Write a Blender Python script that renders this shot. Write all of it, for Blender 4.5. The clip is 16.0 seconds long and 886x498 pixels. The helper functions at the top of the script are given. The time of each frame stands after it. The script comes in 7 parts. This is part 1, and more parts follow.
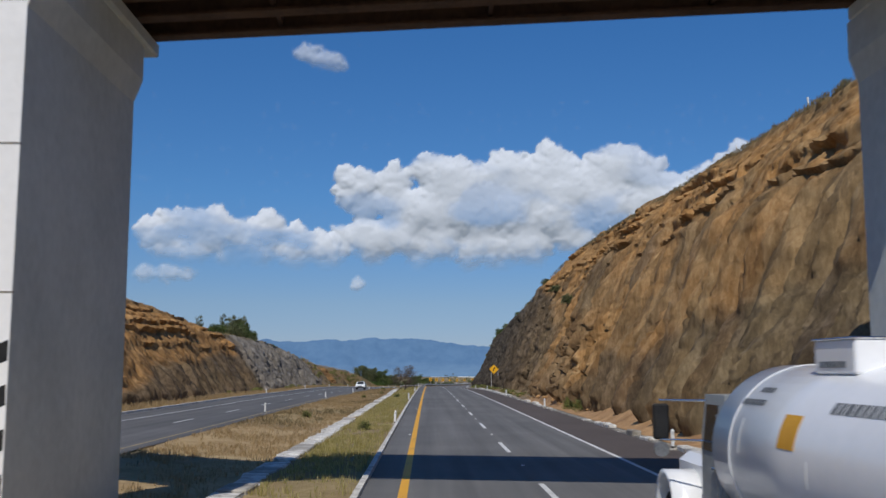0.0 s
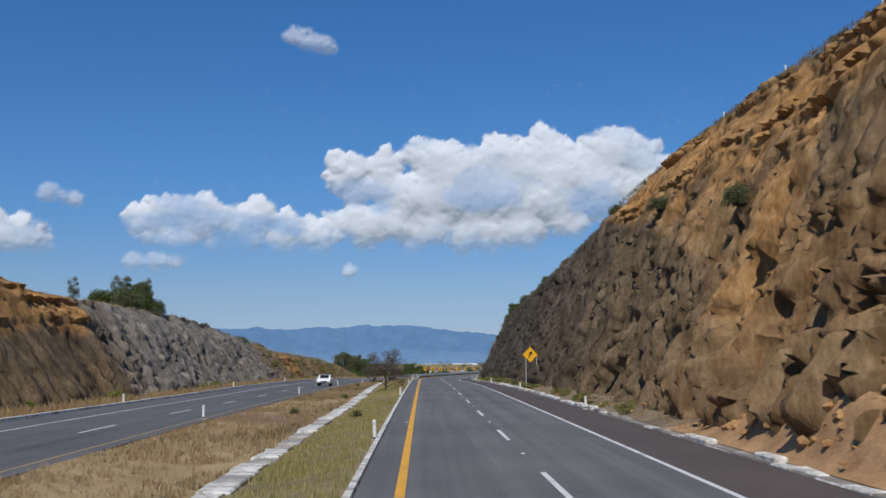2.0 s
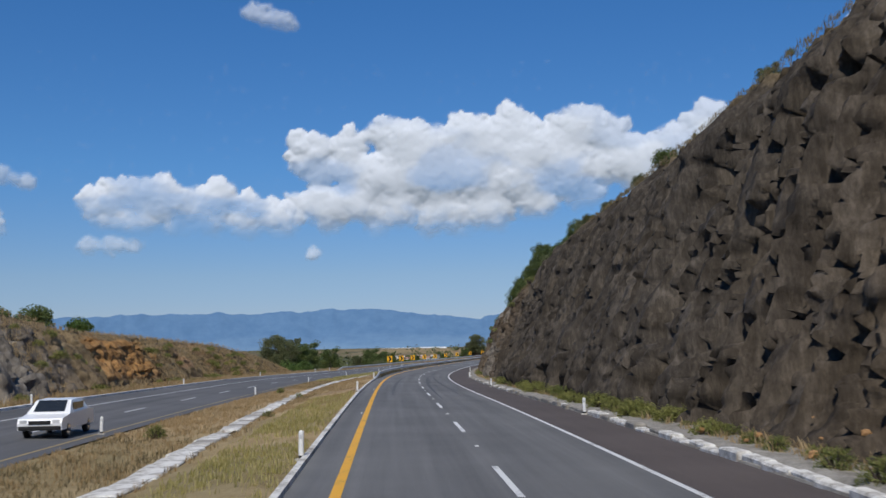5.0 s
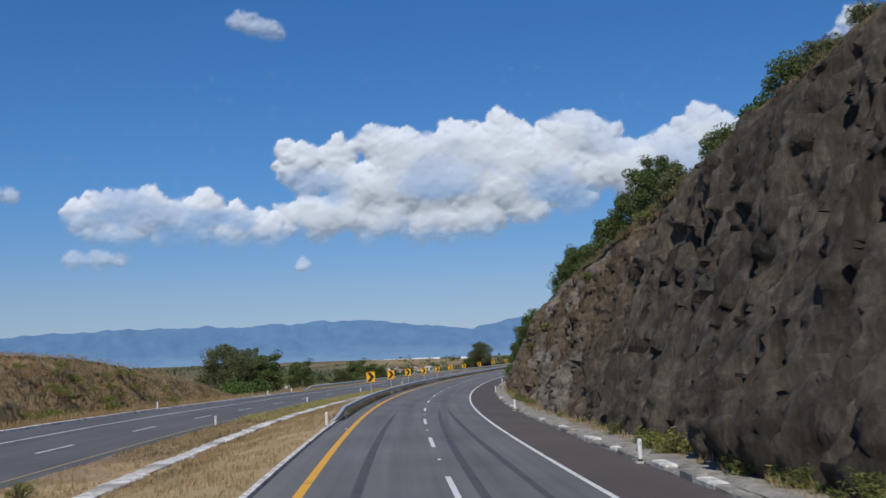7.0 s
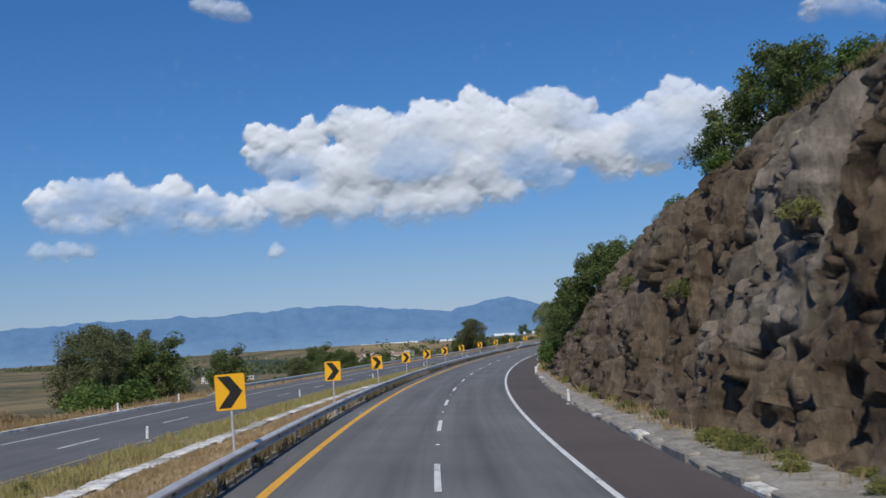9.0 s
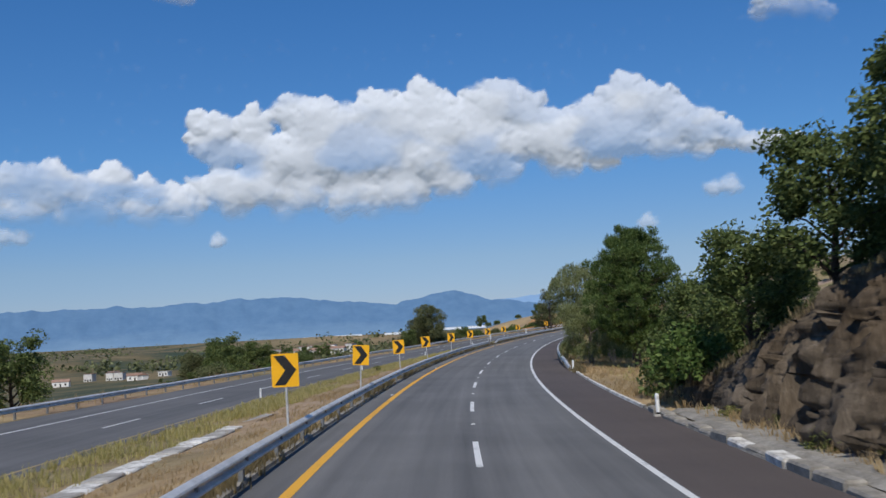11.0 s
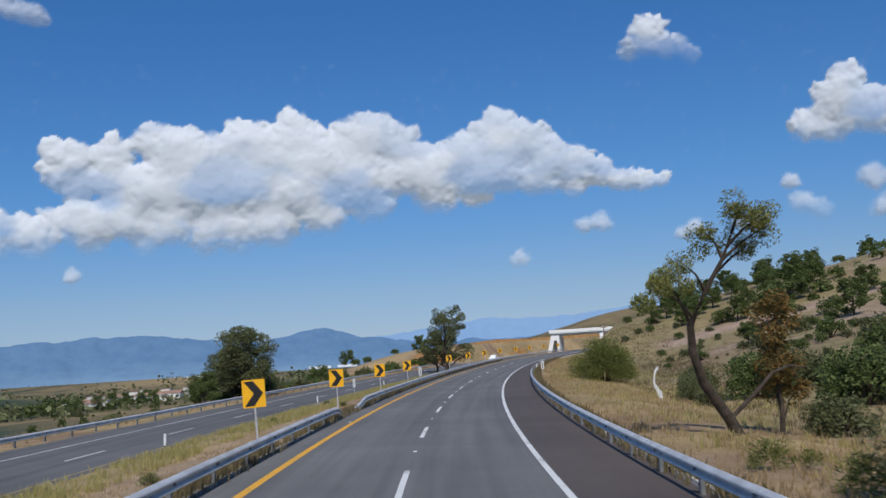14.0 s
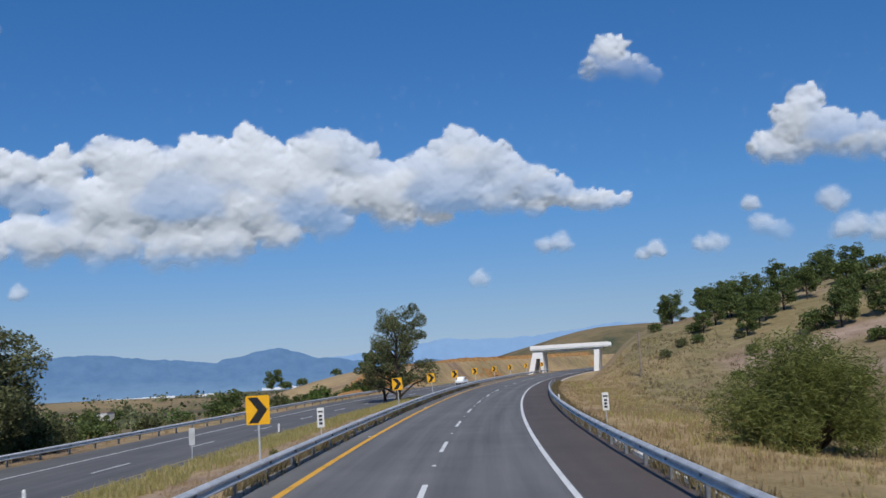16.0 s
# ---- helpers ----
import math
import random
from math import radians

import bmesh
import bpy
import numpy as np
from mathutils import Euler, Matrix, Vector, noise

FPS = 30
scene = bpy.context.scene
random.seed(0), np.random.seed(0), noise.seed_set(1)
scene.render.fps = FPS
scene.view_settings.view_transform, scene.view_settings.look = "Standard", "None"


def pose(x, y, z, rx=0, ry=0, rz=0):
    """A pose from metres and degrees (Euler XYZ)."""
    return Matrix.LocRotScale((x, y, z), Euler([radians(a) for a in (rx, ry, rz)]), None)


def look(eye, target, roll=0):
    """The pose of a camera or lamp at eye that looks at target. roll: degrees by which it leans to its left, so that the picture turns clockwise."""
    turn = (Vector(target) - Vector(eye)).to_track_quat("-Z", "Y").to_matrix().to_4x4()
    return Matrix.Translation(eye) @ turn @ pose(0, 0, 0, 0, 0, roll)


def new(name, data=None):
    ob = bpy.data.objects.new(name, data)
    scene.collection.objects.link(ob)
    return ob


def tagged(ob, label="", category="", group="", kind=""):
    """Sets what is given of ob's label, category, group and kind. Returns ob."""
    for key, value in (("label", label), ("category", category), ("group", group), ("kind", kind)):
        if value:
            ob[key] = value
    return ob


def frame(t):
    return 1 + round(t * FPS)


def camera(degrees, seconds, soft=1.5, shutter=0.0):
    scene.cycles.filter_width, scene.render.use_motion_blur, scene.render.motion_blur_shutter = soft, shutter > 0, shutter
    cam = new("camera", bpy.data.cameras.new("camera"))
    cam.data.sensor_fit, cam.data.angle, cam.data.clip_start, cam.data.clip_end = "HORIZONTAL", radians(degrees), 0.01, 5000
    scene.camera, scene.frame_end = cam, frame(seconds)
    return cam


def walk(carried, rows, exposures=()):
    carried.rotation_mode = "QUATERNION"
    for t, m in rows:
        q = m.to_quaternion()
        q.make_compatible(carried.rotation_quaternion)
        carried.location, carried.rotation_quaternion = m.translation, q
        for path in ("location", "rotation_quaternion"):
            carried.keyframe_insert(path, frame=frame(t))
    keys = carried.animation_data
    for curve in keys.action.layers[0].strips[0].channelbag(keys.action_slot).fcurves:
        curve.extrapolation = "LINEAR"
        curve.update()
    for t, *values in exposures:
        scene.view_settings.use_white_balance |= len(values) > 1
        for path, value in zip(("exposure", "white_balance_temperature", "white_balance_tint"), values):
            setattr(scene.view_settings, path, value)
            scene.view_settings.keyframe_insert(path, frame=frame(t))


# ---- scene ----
cam = camera(47.5, 16.0, soft=1.5, shutter=0.12)
# seconds, place, tilt, lean and turn of the camera in the coach's windscreen
PATH = [
    (0.0, -2.952, 19.884, 2.894, 96.876, -0.103, -0.910),
    (0.5, -2.998, 34.928, 2.912, 96.691, 0.034, -0.683),
    (1.0, -3.025, 50.110, 2.905, 96.532, 0.160, -0.806),
    (1.5, -3.032, 65.352, 2.899, 96.326, 0.275, -1.051),
    (2.0, -3.039, 80.579, 2.893, 96.139, 0.362, -1.277),
    (2.5, -3.033, 95.833, 2.943, 95.858, 0.062, -1.369),
    (3.0, -2.981, 111.201, 2.970, 95.634, 0.082, -1.743),
    (5.5, -1.972, 186.776, 2.705, 95.161, 1.210, -3.391),
    (6.0, -1.696, 201.050, 2.624, 95.430, 1.231, -3.527),
    (6.5, -1.395, 215.076, 2.441, 95.705, 1.446, -3.478),
    (7.0, -1.097, 229.477, 2.272, 95.772, 1.998, -3.588),
    (7.5, -0.680, 244.404, 2.066, 95.721, 2.561, -3.887),
    (8.0, -0.152, 259.907, 1.817, 95.522, 2.970, -4.164),
    (8.5, 0.454, 275.429, 1.592, 95.179, 3.209, -4.557),
    (9.0, 1.202, 290.482, 1.361, 94.782, 3.639, -4.858),
    (9.5, 2.081, 305.022, 1.144, 94.261, 3.966, -5.673),
    (10.75, 4.696, 341.890, 0.616, 94.250, 3.200, -7.750),
    (12.0, 10.500, 378.540, 0.125, 94.546, 2.292, -10.134),
    (12.2, 11.563, 384.545, 0.118, 94.751, 2.343, -11.274),
    (12.5, 13.267, 393.589, 0.112, 95.220, 2.408, -11.936),
    (13.0, 16.322, 408.565, 0.039, 95.534, 2.663, -12.752),
    (13.5, 19.642, 423.461, -0.028, 96.216, 3.045, -13.472),
    (14.0, 23.241, 438.301, -0.078, 96.018, 3.445, -15.281),
    (14.5, 27.126, 453.035, -0.094, 96.400, 3.687, -15.856),
    (15.0, 31.408, 467.819, -0.084, 96.641, 3.573, -16.386),
    (15.5, 35.757, 482.173, -0.037, 96.778, 3.477, -17.004),
    (15.8, 38.327, 490.442, -0.038, 96.938, 3.266, -17.346),
    (16.0, 40.057, 495.905, -0.065, 97.082, 3.237, -17.650),
]
walk(cam, [(t, pose(x, y, z, tilt, lean, turn)) for t, x, y, z, tilt, lean, turn in PATH], [(0.0, -0.14), (0.5, -0.26), (1.0, -0.08), (2.0, 0.0), (16.0, 0.0)])

# ---- light ----
SUN_WAY = Vector((0.20, 0.87, -1.0)).normalized()
world = bpy.data.worlds.new("world")
scene.world = world
world.use_nodes = True
sky = world.node_tree.nodes.new("ShaderNodeTexSky")
sky.sky_type, sky.sun_disc = "NISHITA", False
sky.sun_elevation, sky.sun_rotation = radians(48), radians(193)
sky.altitude, sky.air_density, sky.dust_density, sky.ozone_density = 1800, 1.0, 0.2, 3.0
# the deep blue of dry highland air: bluer overhead, less milky towards the horizon
wt = world.node_tree
geo_up = wt.nodes.new("ShaderNodeSeparateXYZ")
wt.links.new(wt.nodes.new("ShaderNodeTexCoord").outputs["Generated"], geo_up.inputs[0])
tint = wt.nodes.new("ShaderNodeValToRGB")
tint.color_ramp.elements[0].position, tint.color_ramp.elements[0].color = 0.0, (0.34, 0.385, 0.58, 1)
tint.color_ramp.elements[1].position, tint.color_ramp.elements[1].color = 0.40, (0.26, 0.62, 0.93, 1)
for elevation, shade in ((0.065, (0.41, 0.47, 0.585, 1)), (0.17, (0.33, 0.565, 0.765, 1))):
    tint.color_ramp.elements.new(elevation).color = shade
wt.links.new(geo_up.outputs[2], tint.inputs[0])
grade = wt.nodes.new("ShaderNodeMix")
grade.data_type, grade.blend_type, grade.inputs[0].default_value = "RGBA", "MULTIPLY", 1.0
wt.links.new(sky.outputs[0], grade.inputs[6])
wt.links.new(tint.outputs[0], grade.inputs[7])
wt.links.new(grade.outputs[2], wt.nodes["Background"].inputs[0])
world.node_tree.nodes["Background"].inputs[1].default_value = 0.12
sun = new("sun", bpy.data.lights.new("sun", "SUN"))
sun.data.energy, sun.data.angle, sun.data.color = 3.4, radians(0.5), (1.0, 0.95, 0.87)
sun.matrix_world = look((0, 0, 300), Vector((0, 0, 300)) + SUN_WAY)
scene.view_settings.exposure = 0.0


# ---- materials ----
def nodes_of(name):
    m = bpy.data.materials.new(name)
    m.use_nodes = True
    return m, m.node_tree, m.node_tree.nodes["Principled BSDF"]


def noise_node(nt, vec, scale, detail=4.0, rough=0.6, distortion=0.0):
    n = nt.nodes.new("ShaderNodeTexNoise")
    n.inputs["Scale"].default_value, n.inputs["Detail"].default_value = scale, detail
    n.inputs["Roughness"].default_value, n.inputs["Distortion"].default_value = rough, distortion
    nt.links.new(vec, n.inputs["Vector"])
    return n.outputs["Fac"]


def math_node(nt, op, a, b=0.5, clamp=False):
    n = nt.nodes.new("ShaderNodeMath")
    n.operation, n.use_clamp = op, clamp
    for i, v in enumerate((a, b)):
        if isinstance(v, (int, float)):
            n.inputs[i].default_value = v
        else:
            nt.links.new(v, n.inputs[i])
    return n.outputs[0]


def ramp_node(nt, fac, stops):
    r = nt.nodes.new("ShaderNodeValToRGB")
    el = r.color_ramp.elements
    while len(el) < len(stops):
        el.new(0.5)
    for e, (at, col) in zip(el, stops):
        e.position, e.color = at, (*col, 1)
    nt.links.new(fac, r.inputs[0])
    return r.outputs[0]


def mix_node(nt, fac, a, b, blend="MIX"):
    n = nt.nodes.new("ShaderNodeMix")
    n.data_type, n.blend_type = "RGBA", blend
    for i, v in ((0, fac), (6, a), (7, b)):
        if isinstance(v, (int, float)):
            n.inputs[i].default_value = v
        elif isinstance(v, tuple):
            n.inputs[i].default_value = (*v, 1)
        else:
            nt.links.new(v, n.inputs[i])
    return n.outputs[2]


def attribute(nt, name):
    n = nt.nodes.new("ShaderNodeAttribute")
    n.attribute_name = name
    return n.outputs["Fac"]


def bump_node(nt, bsdf, height, strength, distance):
    b = nt.nodes.new("ShaderNodeBump")
    b.inputs["Strength"].default_value, b.inputs["Distance"].default_value = strength, distance
    nt.links.new(height, b.inputs["Height"])
    nt.links.new(b.outputs[0], bsdf.inputs["Normal"])


def surface(name, dark, light, scale=1.5, fine=25.0, rough=0.8, bump=0.4, depth=0.02, metal=0.0, spec=0.3, vary=0.0, spread=(0.35, 0.65)):
    """Two colours mixed by a broad and a fine grain, with relief."""
    m, nt, bsdf = nodes_of(name)
    vec = nt.nodes.new("ShaderNodeTexCoord").outputs["Object"]
    a, b = noise_node(nt, vec, scale), noise_node(nt, vec, fine, 5)
    fac = math_node(nt, "ADD", math_node(nt, "MULTIPLY", a, 0.6), math_node(nt, "MULTIPLY", b, 0.4))
    col = ramp_node(nt, fac, [(spread[0], dark), (spread[1], light)])
    if vary:
        rnd = nt.nodes.new("ShaderNodeObjectInfo").outputs["Random"]
        gain = math_node(nt, "ADD", math_node(nt, "MULTIPLY", rnd, vary), 1 - vary / 2)
        col = mix_node(nt, 1.0, col, gain, "MULTIPLY")
    nt.links.new(col, bsdf.inputs["Base Color"])
    bsdf.inputs["Roughness"].default_value, bsdf.inputs["Metallic"].default_value = rough, metal
    bsdf.inputs["Specular IOR Level"].default_value = spec
    if bump:
        bump_node(nt, bsdf, b, bump, depth)
    return m


def foliage(name, stops, rough=0.6, through_light=0.3):
    """Leaves: each one its own shade, a part of the light goes through."""
    m, nt, bsdf = nodes_of(name)
    rnd = nt.nodes.new("ShaderNodeNewGeometry").outputs["Random Per Island"]
    vec = nt.nodes.new("ShaderNodeTexCoord").outputs["Object"]
    fac = math_node(nt, "ADD", math_node(nt, "MULTIPLY", rnd, 0.6), math_node(nt, "MULTIPLY", noise_node(nt, vec, 0.7, 2), 0.4))
    col = ramp_node(nt, fac, stops)
    nt.links.new(col, bsdf.inputs["Base Color"])
    bsdf.inputs["Roughness"].default_value = rough
    bsdf.inputs["Specular IOR Level"].default_value = 0.12
    tr = nt.nodes.new("ShaderNodeBsdfTranslucent")
    nt.links.new(col, tr.inputs[0])
    mx = nt.nodes.new("ShaderNodeMixShader")
    mx.inputs[0].default_value = through_light
    nt.links.new(bsdf.outputs[0], mx.inputs[1])
    nt.links.new(tr.outputs[0], mx.inputs[2])
    nt.links.new(mx.outputs[0], nt.nodes["Material Output"].inputs[0])
    return m


def rock_material(name):
    """Cut rock: grey-brown tuff, dark basalt and ochre beds, with dry growth; the zones come from the mesh."""
    m, nt, bsdf = nodes_of(name)
    vec = nt.nodes.new("ShaderNodeTexCoord").outputs["Object"]
    tall = nt.nodes.new("ShaderNodeMapping")
    tall.inputs["Scale"].default_value = (1.0, 1.0, 0.32)
    nt.links.new(vec, tall.inputs[0])
    big, mid, fine = noise_node(nt, vec, 0.22, 5), noise_node(nt, tall.outputs[0], 1.1, 6, 0.65, 0.6), noise_node(nt, tall.outputs[0], 6.0, 6, 0.7)
    grain = math_node(nt, "ADD", math_node(nt, "MULTIPLY", mid, 0.55), math_node(nt, "MULTIPLY", fine, 0.45))
    tuff = ramp_node(nt, grain, [(0.30, (0.056, 0.037, 0.021)), (0.48, (0.155, 0.108, 0.062)), (0.68, (0.30, 0.215, 0.132))])
    basalt = ramp_node(nt, grain, [(0.32, (0.022, 0.019, 0.016)), (0.5, (0.060, 0.053, 0.045)), (0.7, (0.15, 0.132, 0.112))])
    ochre = ramp_node(nt, grain, [(0.30, (0.14, 0.068, 0.023)), (0.47, (0.42, 0.22, 0.076)), (0.68, (0.64, 0.40, 0.18))])
    dry = ramp_node(nt, grain, [(0.3, (0.13, 0.098, 0.052)), (0.5, (0.27, 0.20, 0.108)), (0.7, (0.42, 0.325, 0.18))])
    col = mix_node(nt, attribute(nt, "dark"), tuff, basalt)
    pale = ramp_node(nt, grain, [(0.30, (0.10, 0.093, 0.083)), (0.5, (0.24, 0.225, 0.20)), (0.68, (0.40, 0.38, 0.345))])
    col = mix_node(nt, attribute(nt, "pale"), col, pale)
    col = mix_node(nt, attribute(nt, "ochre"), col, ochre)
    lush = attribute(nt, "growth")
    grow = math_node(nt, "MULTIPLY", lush, ramp_node(nt, math_node(nt, "ADD", big, math_node(nt, "MULTIPLY", lush, 0.22)), [(0.50, (0, 0, 0)), (0.66, (1, 1, 1))]))
    col = mix_node(nt, grow, col, dry)
    streak = nt.nodes.new("ShaderNodeMapping")
    streak.inputs["Scale"].default_value = (1.0, 1.0, 0.10)
    nt.links.new(vec, streak.inputs[0])
    wash = ramp_node(nt, noise_node(nt, streak.outputs[0], 0.9, 5), [(0.42, (0.62, 0.60, 0.58)), (0.60, (1.08, 1.06, 1.04))])
    col = mix_node(nt, 0.8, col, wash, "MULTIPLY")
    nt.links.new(col, bsdf.inputs["Base Color"])
    bsdf.inputs["Roughness"].default_value, bsdf.inputs["Specular IOR Level"].default_value = 0.9, 0.15
    bump_node(nt, bsdf, grain, 0.8, 0.25)
    return m


def ground_material(name):
    """Dry savanna ground: straw, bare earth and greener grass."""
    m, nt, bsdf = nodes_of(name)
    vec = nt.nodes.new("ShaderNodeTexCoord").outputs["Object"]
    big, mid, fine = noise_node(nt, vec, 0.05, 5), noise_node(nt, vec, 0.5, 6), noise_node(nt, vec, 6.0, 6, 0.7)
    grain = math_node(nt, "ADD", math_node(nt, "MULTIPLY", mid, 0.5), math_node(nt, "MULTIPLY", fine, 0.5))
    straw = ramp_node(nt, grain, [(0.32, (0.27, 0.185, 0.095)), (0.5, (0.42, 0.30, 0.158)), (0.68, (0.54, 0.415, 0.24))])
    green = ramp_node(nt, grain, [(0.32, (0.145, 0.118, 0.055)), (0.5, (0.245, 0.20, 0.102)), (0.68, (0.36, 0.295, 0.168))])
    earth = ramp_node(nt, grain, [(0.32, (0.15, 0.10, 0.07)), (0.68, (0.38, 0.27, 0.18))])
    col = mix_node(nt, attribute(nt, "green"), straw, green)
    col = mix_node(nt, ramp_node(nt, big, [(0.52, (0, 0, 0)), (0.66, (1, 1, 1))]), col, earth)
    col = mix_node(nt, attribute(nt, "bare"), col, ramp_node(nt, grain, [(0.32, (0.24, 0.165, 0.12)), (0.68, (0.50, 0.38, 0.29))]))
    col = mix_node(nt, attribute(nt, "far"), col, ramp_node(nt, noise_node(nt, vec, 0.012, 8, 0.7), [(0.40, (0.055, 0.075, 0.05)), (0.5, (0.15, 0.125, 0.07)), (0.62, (0.25, 0.19, 0.105))]))
    nt.links.new(col, bsdf.inputs["Base Color"])
    bsdf.inputs["Roughness"].default_value, bsdf.inputs["Specular IOR Level"].default_value = 0.95, 0.1
    bump_node(nt, bsdf, grain, 0.8, 0.12)
    return m


def asphalt_material(name, dark, light, streaks=True):
    """Worn asphalt laid out in metres across and along: wheel tracks, seams, patches, aggregate."""
    m, nt, bsdf = nodes_of(name)
    uv = nt.nodes.new("ShaderNodeUVMap")
    uv.uv_map = "metres"
    long = nt.nodes.new("ShaderNodeMapping")
    long.inputs["Scale"].default_value = (1.0, 0.018, 1.0)
    nt.links.new(uv.outputs[0], long.inputs[0])
    bands = noise_node(nt, long.outputs[0], 1.3, 4, 0.6)
    patch = noise_node(nt, uv.outputs[0], 0.16, 5)
    grit = noise_node(nt, uv.outputs[0], 22.0, 5, 0.75)
    fac = math_node(nt, "ADD", math_node(nt, "MULTIPLY", bands, 0.45 if streaks else 0.15), math_node(nt, "ADD", math_node(nt, "MULTIPLY", patch, 0.3), math_node(nt, "MULTIPLY", grit, 0.25 if streaks else 0.5)))
    col = ramp_node(nt, fac, [(0.36, dark), (0.62, light)])
    nt.links.new(col, bsdf.inputs["Base Color"])
    bsdf.inputs["Roughness"].default_value, bsdf.inputs["Specular IOR Level"].default_value = 0.82, 0.35
    bump_node(nt, bsdf, grit, 0.35, 0.02)
    return m


def paint_material(name, col, worn):
    """Road paint, rubbed through to the asphalt here and there."""
    m, nt, bsdf = nodes_of(name)
    vec = nt.nodes.new("ShaderNodeTexCoord").outputs["Object"]
    wear = ramp_node(nt, math_node(nt, "ADD", math_node(nt, "MULTIPLY", noise_node(nt, vec, 0.8, 5), 0.5), math_node(nt, "MULTIPLY", noise_node(nt, vec, 14, 5, 0.7), 0.5)), [(0.36, (0, 0, 0)), (0.47, (1, 1, 1))])
    nt.links.new(mix_node(nt, wear, worn, col), bsdf.inputs["Base Color"])
    bsdf.inputs["Roughness"].default_value = 0.65
    return m


def cloud_material(name):
    m, nt, bsdf = nodes_of(name)
    bsdf.inputs["Base Color"].default_value = (0.45, 0.465, 0.49, 1)
    bsdf.inputs["Roughness"].default_value, bsdf.inputs["Specular IOR Level"].default_value = 1.0, 0.0
    # bluish glow stands in for light scattered inside the cloud
    bsdf.inputs["Emission Color"].default_value, bsdf.inputs["Emission Strength"].default_value = (0.80, 0.90, 1.0, 1), 0.25
    nt.links.new(attribute(nt, "cover"), bsdf.inputs["Alpha"])
    return m


# distance haze put into the base colour, plus a glow for the lit air
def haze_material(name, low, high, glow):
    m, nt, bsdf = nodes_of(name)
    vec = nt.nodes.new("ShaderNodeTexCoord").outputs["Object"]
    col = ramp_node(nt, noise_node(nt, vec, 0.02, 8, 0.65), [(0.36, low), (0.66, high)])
    # painted haze: paler towards the valley floor, faint fields on the lower slopes
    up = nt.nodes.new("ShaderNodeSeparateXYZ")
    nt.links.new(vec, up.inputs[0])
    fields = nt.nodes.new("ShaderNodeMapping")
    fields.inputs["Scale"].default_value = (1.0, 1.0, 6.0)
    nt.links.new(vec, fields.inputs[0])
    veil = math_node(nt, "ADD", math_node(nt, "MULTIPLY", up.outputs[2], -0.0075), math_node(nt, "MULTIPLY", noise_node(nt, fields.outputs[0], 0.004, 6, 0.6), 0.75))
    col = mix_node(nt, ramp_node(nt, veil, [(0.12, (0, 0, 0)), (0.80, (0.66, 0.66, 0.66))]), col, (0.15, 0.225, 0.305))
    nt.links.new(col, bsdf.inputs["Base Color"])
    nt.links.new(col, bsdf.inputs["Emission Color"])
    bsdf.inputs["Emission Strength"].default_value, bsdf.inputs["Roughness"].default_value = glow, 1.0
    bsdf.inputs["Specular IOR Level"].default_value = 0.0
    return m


ROCK = rock_material("cut_rock")
GROUND = ground_material("dry_ground")
ASPHALT = asphalt_material("asphalt", (0.092, 0.092, 0.092), (0.195, 0.193, 0.188))
SHOULDER = asphalt_material("shoulder_asphalt", (0.073, 0.060, 0.054), (0.138, 0.112, 0.10), False)
ASPHALT_B = asphalt_material("old_asphalt", (0.08, 0.08, 0.08), (0.16, 0.157, 0.154))
RUBBER = surface("tyre_rubber_marks", (0.065, 0.065, 0.066), (0.11, 0.11, 0.11), 0.8, 12, 0.7, 0.1)
WHITE_LINE = paint_material("white_road_paint", (0.72, 0.72, 0.70), (0.24, 0.24, 0.23))
YELLOW_LINE = paint_material("yellow_road_paint", (0.80, 0.41, 0.03), (0.40, 0.24, 0.06))
FADED_LINE = paint_material("faded_yellow_paint", (0.40, 0.29, 0.12), (0.17, 0.15, 0.12))
CONCRETE = surface("weathered_concrete", (0.20, 0.185, 0.16), (0.52, 0.49, 0.44), 0.9, 9, 0.9, 0.6, 0.03)
WHITEWASH = surface("flaking_whitewash", (0.28, 0.25, 0.21), (0.74, 0.72, 0.67), 1.3, 7, 0.9, 0.5, 0.03, spread=(0.38, 0.55))
KERB_GREY = surface("kerb_concrete", (0.16, 0.145, 0.12), (0.40, 0.37, 0.32), 1.2, 8, 0.9, 0.6, 0.03)
WHITE_PAINT = surface("white_paint", (0.66, 0.66, 0.64), (0.82, 0.82, 0.80), 2.0, 18, 0.5, 0.05)
BRIDGE_CONC = surface("bridge_concrete", (0.50, 0.535, 0.53), (0.66, 0.69, 0.68), 0.35, 4, 0.85, 0.2, 0.02)
BRIDGE_WHITE = surface("white_concrete", (0.80, 0.79, 0.76), (0.90, 0.89, 0.86), 0.5, 5, 0.85, 0.15, 0.02)
GIRDER = surface("rusty_girder_paint", (0.05, 0.028, 0.02), (0.13, 0.075, 0.05), 0.6, 6, 0.75, 0.3)
GALVANISED = surface("galvanised_steel", (0.46, 0.465, 0.46), (0.80, 0.80, 0.79), 1.2, 14, 0.5, 0.05, 0.01, metal=0.35, spec=0.5)
DULL_STEEL = surface("dull_steel", (0.16, 0.165, 0.17), (0.32, 0.33, 0.34), 2.0, 20, 0.55, 0.1, 0.01, metal=0.5)
SIGN_YELLOW = surface("yellow_sign_sheeting", (0.80, 0.40, 0.012), (0.90, 0.47, 0.02), 1.2, 14, 0.42, 0.03, 0.005)
BLACK = surface("black_paint", (0.010, 0.010, 0.010), (0.028, 0.027, 0.026), 2.0, 15, 0.55, 0.05)
DARK_TEXT = surface("faded_dark_lettering", (0.09, 0.10, 0.11), (0.17, 0.18, 0.19), 6.0, 30, 0.6, 0.0)
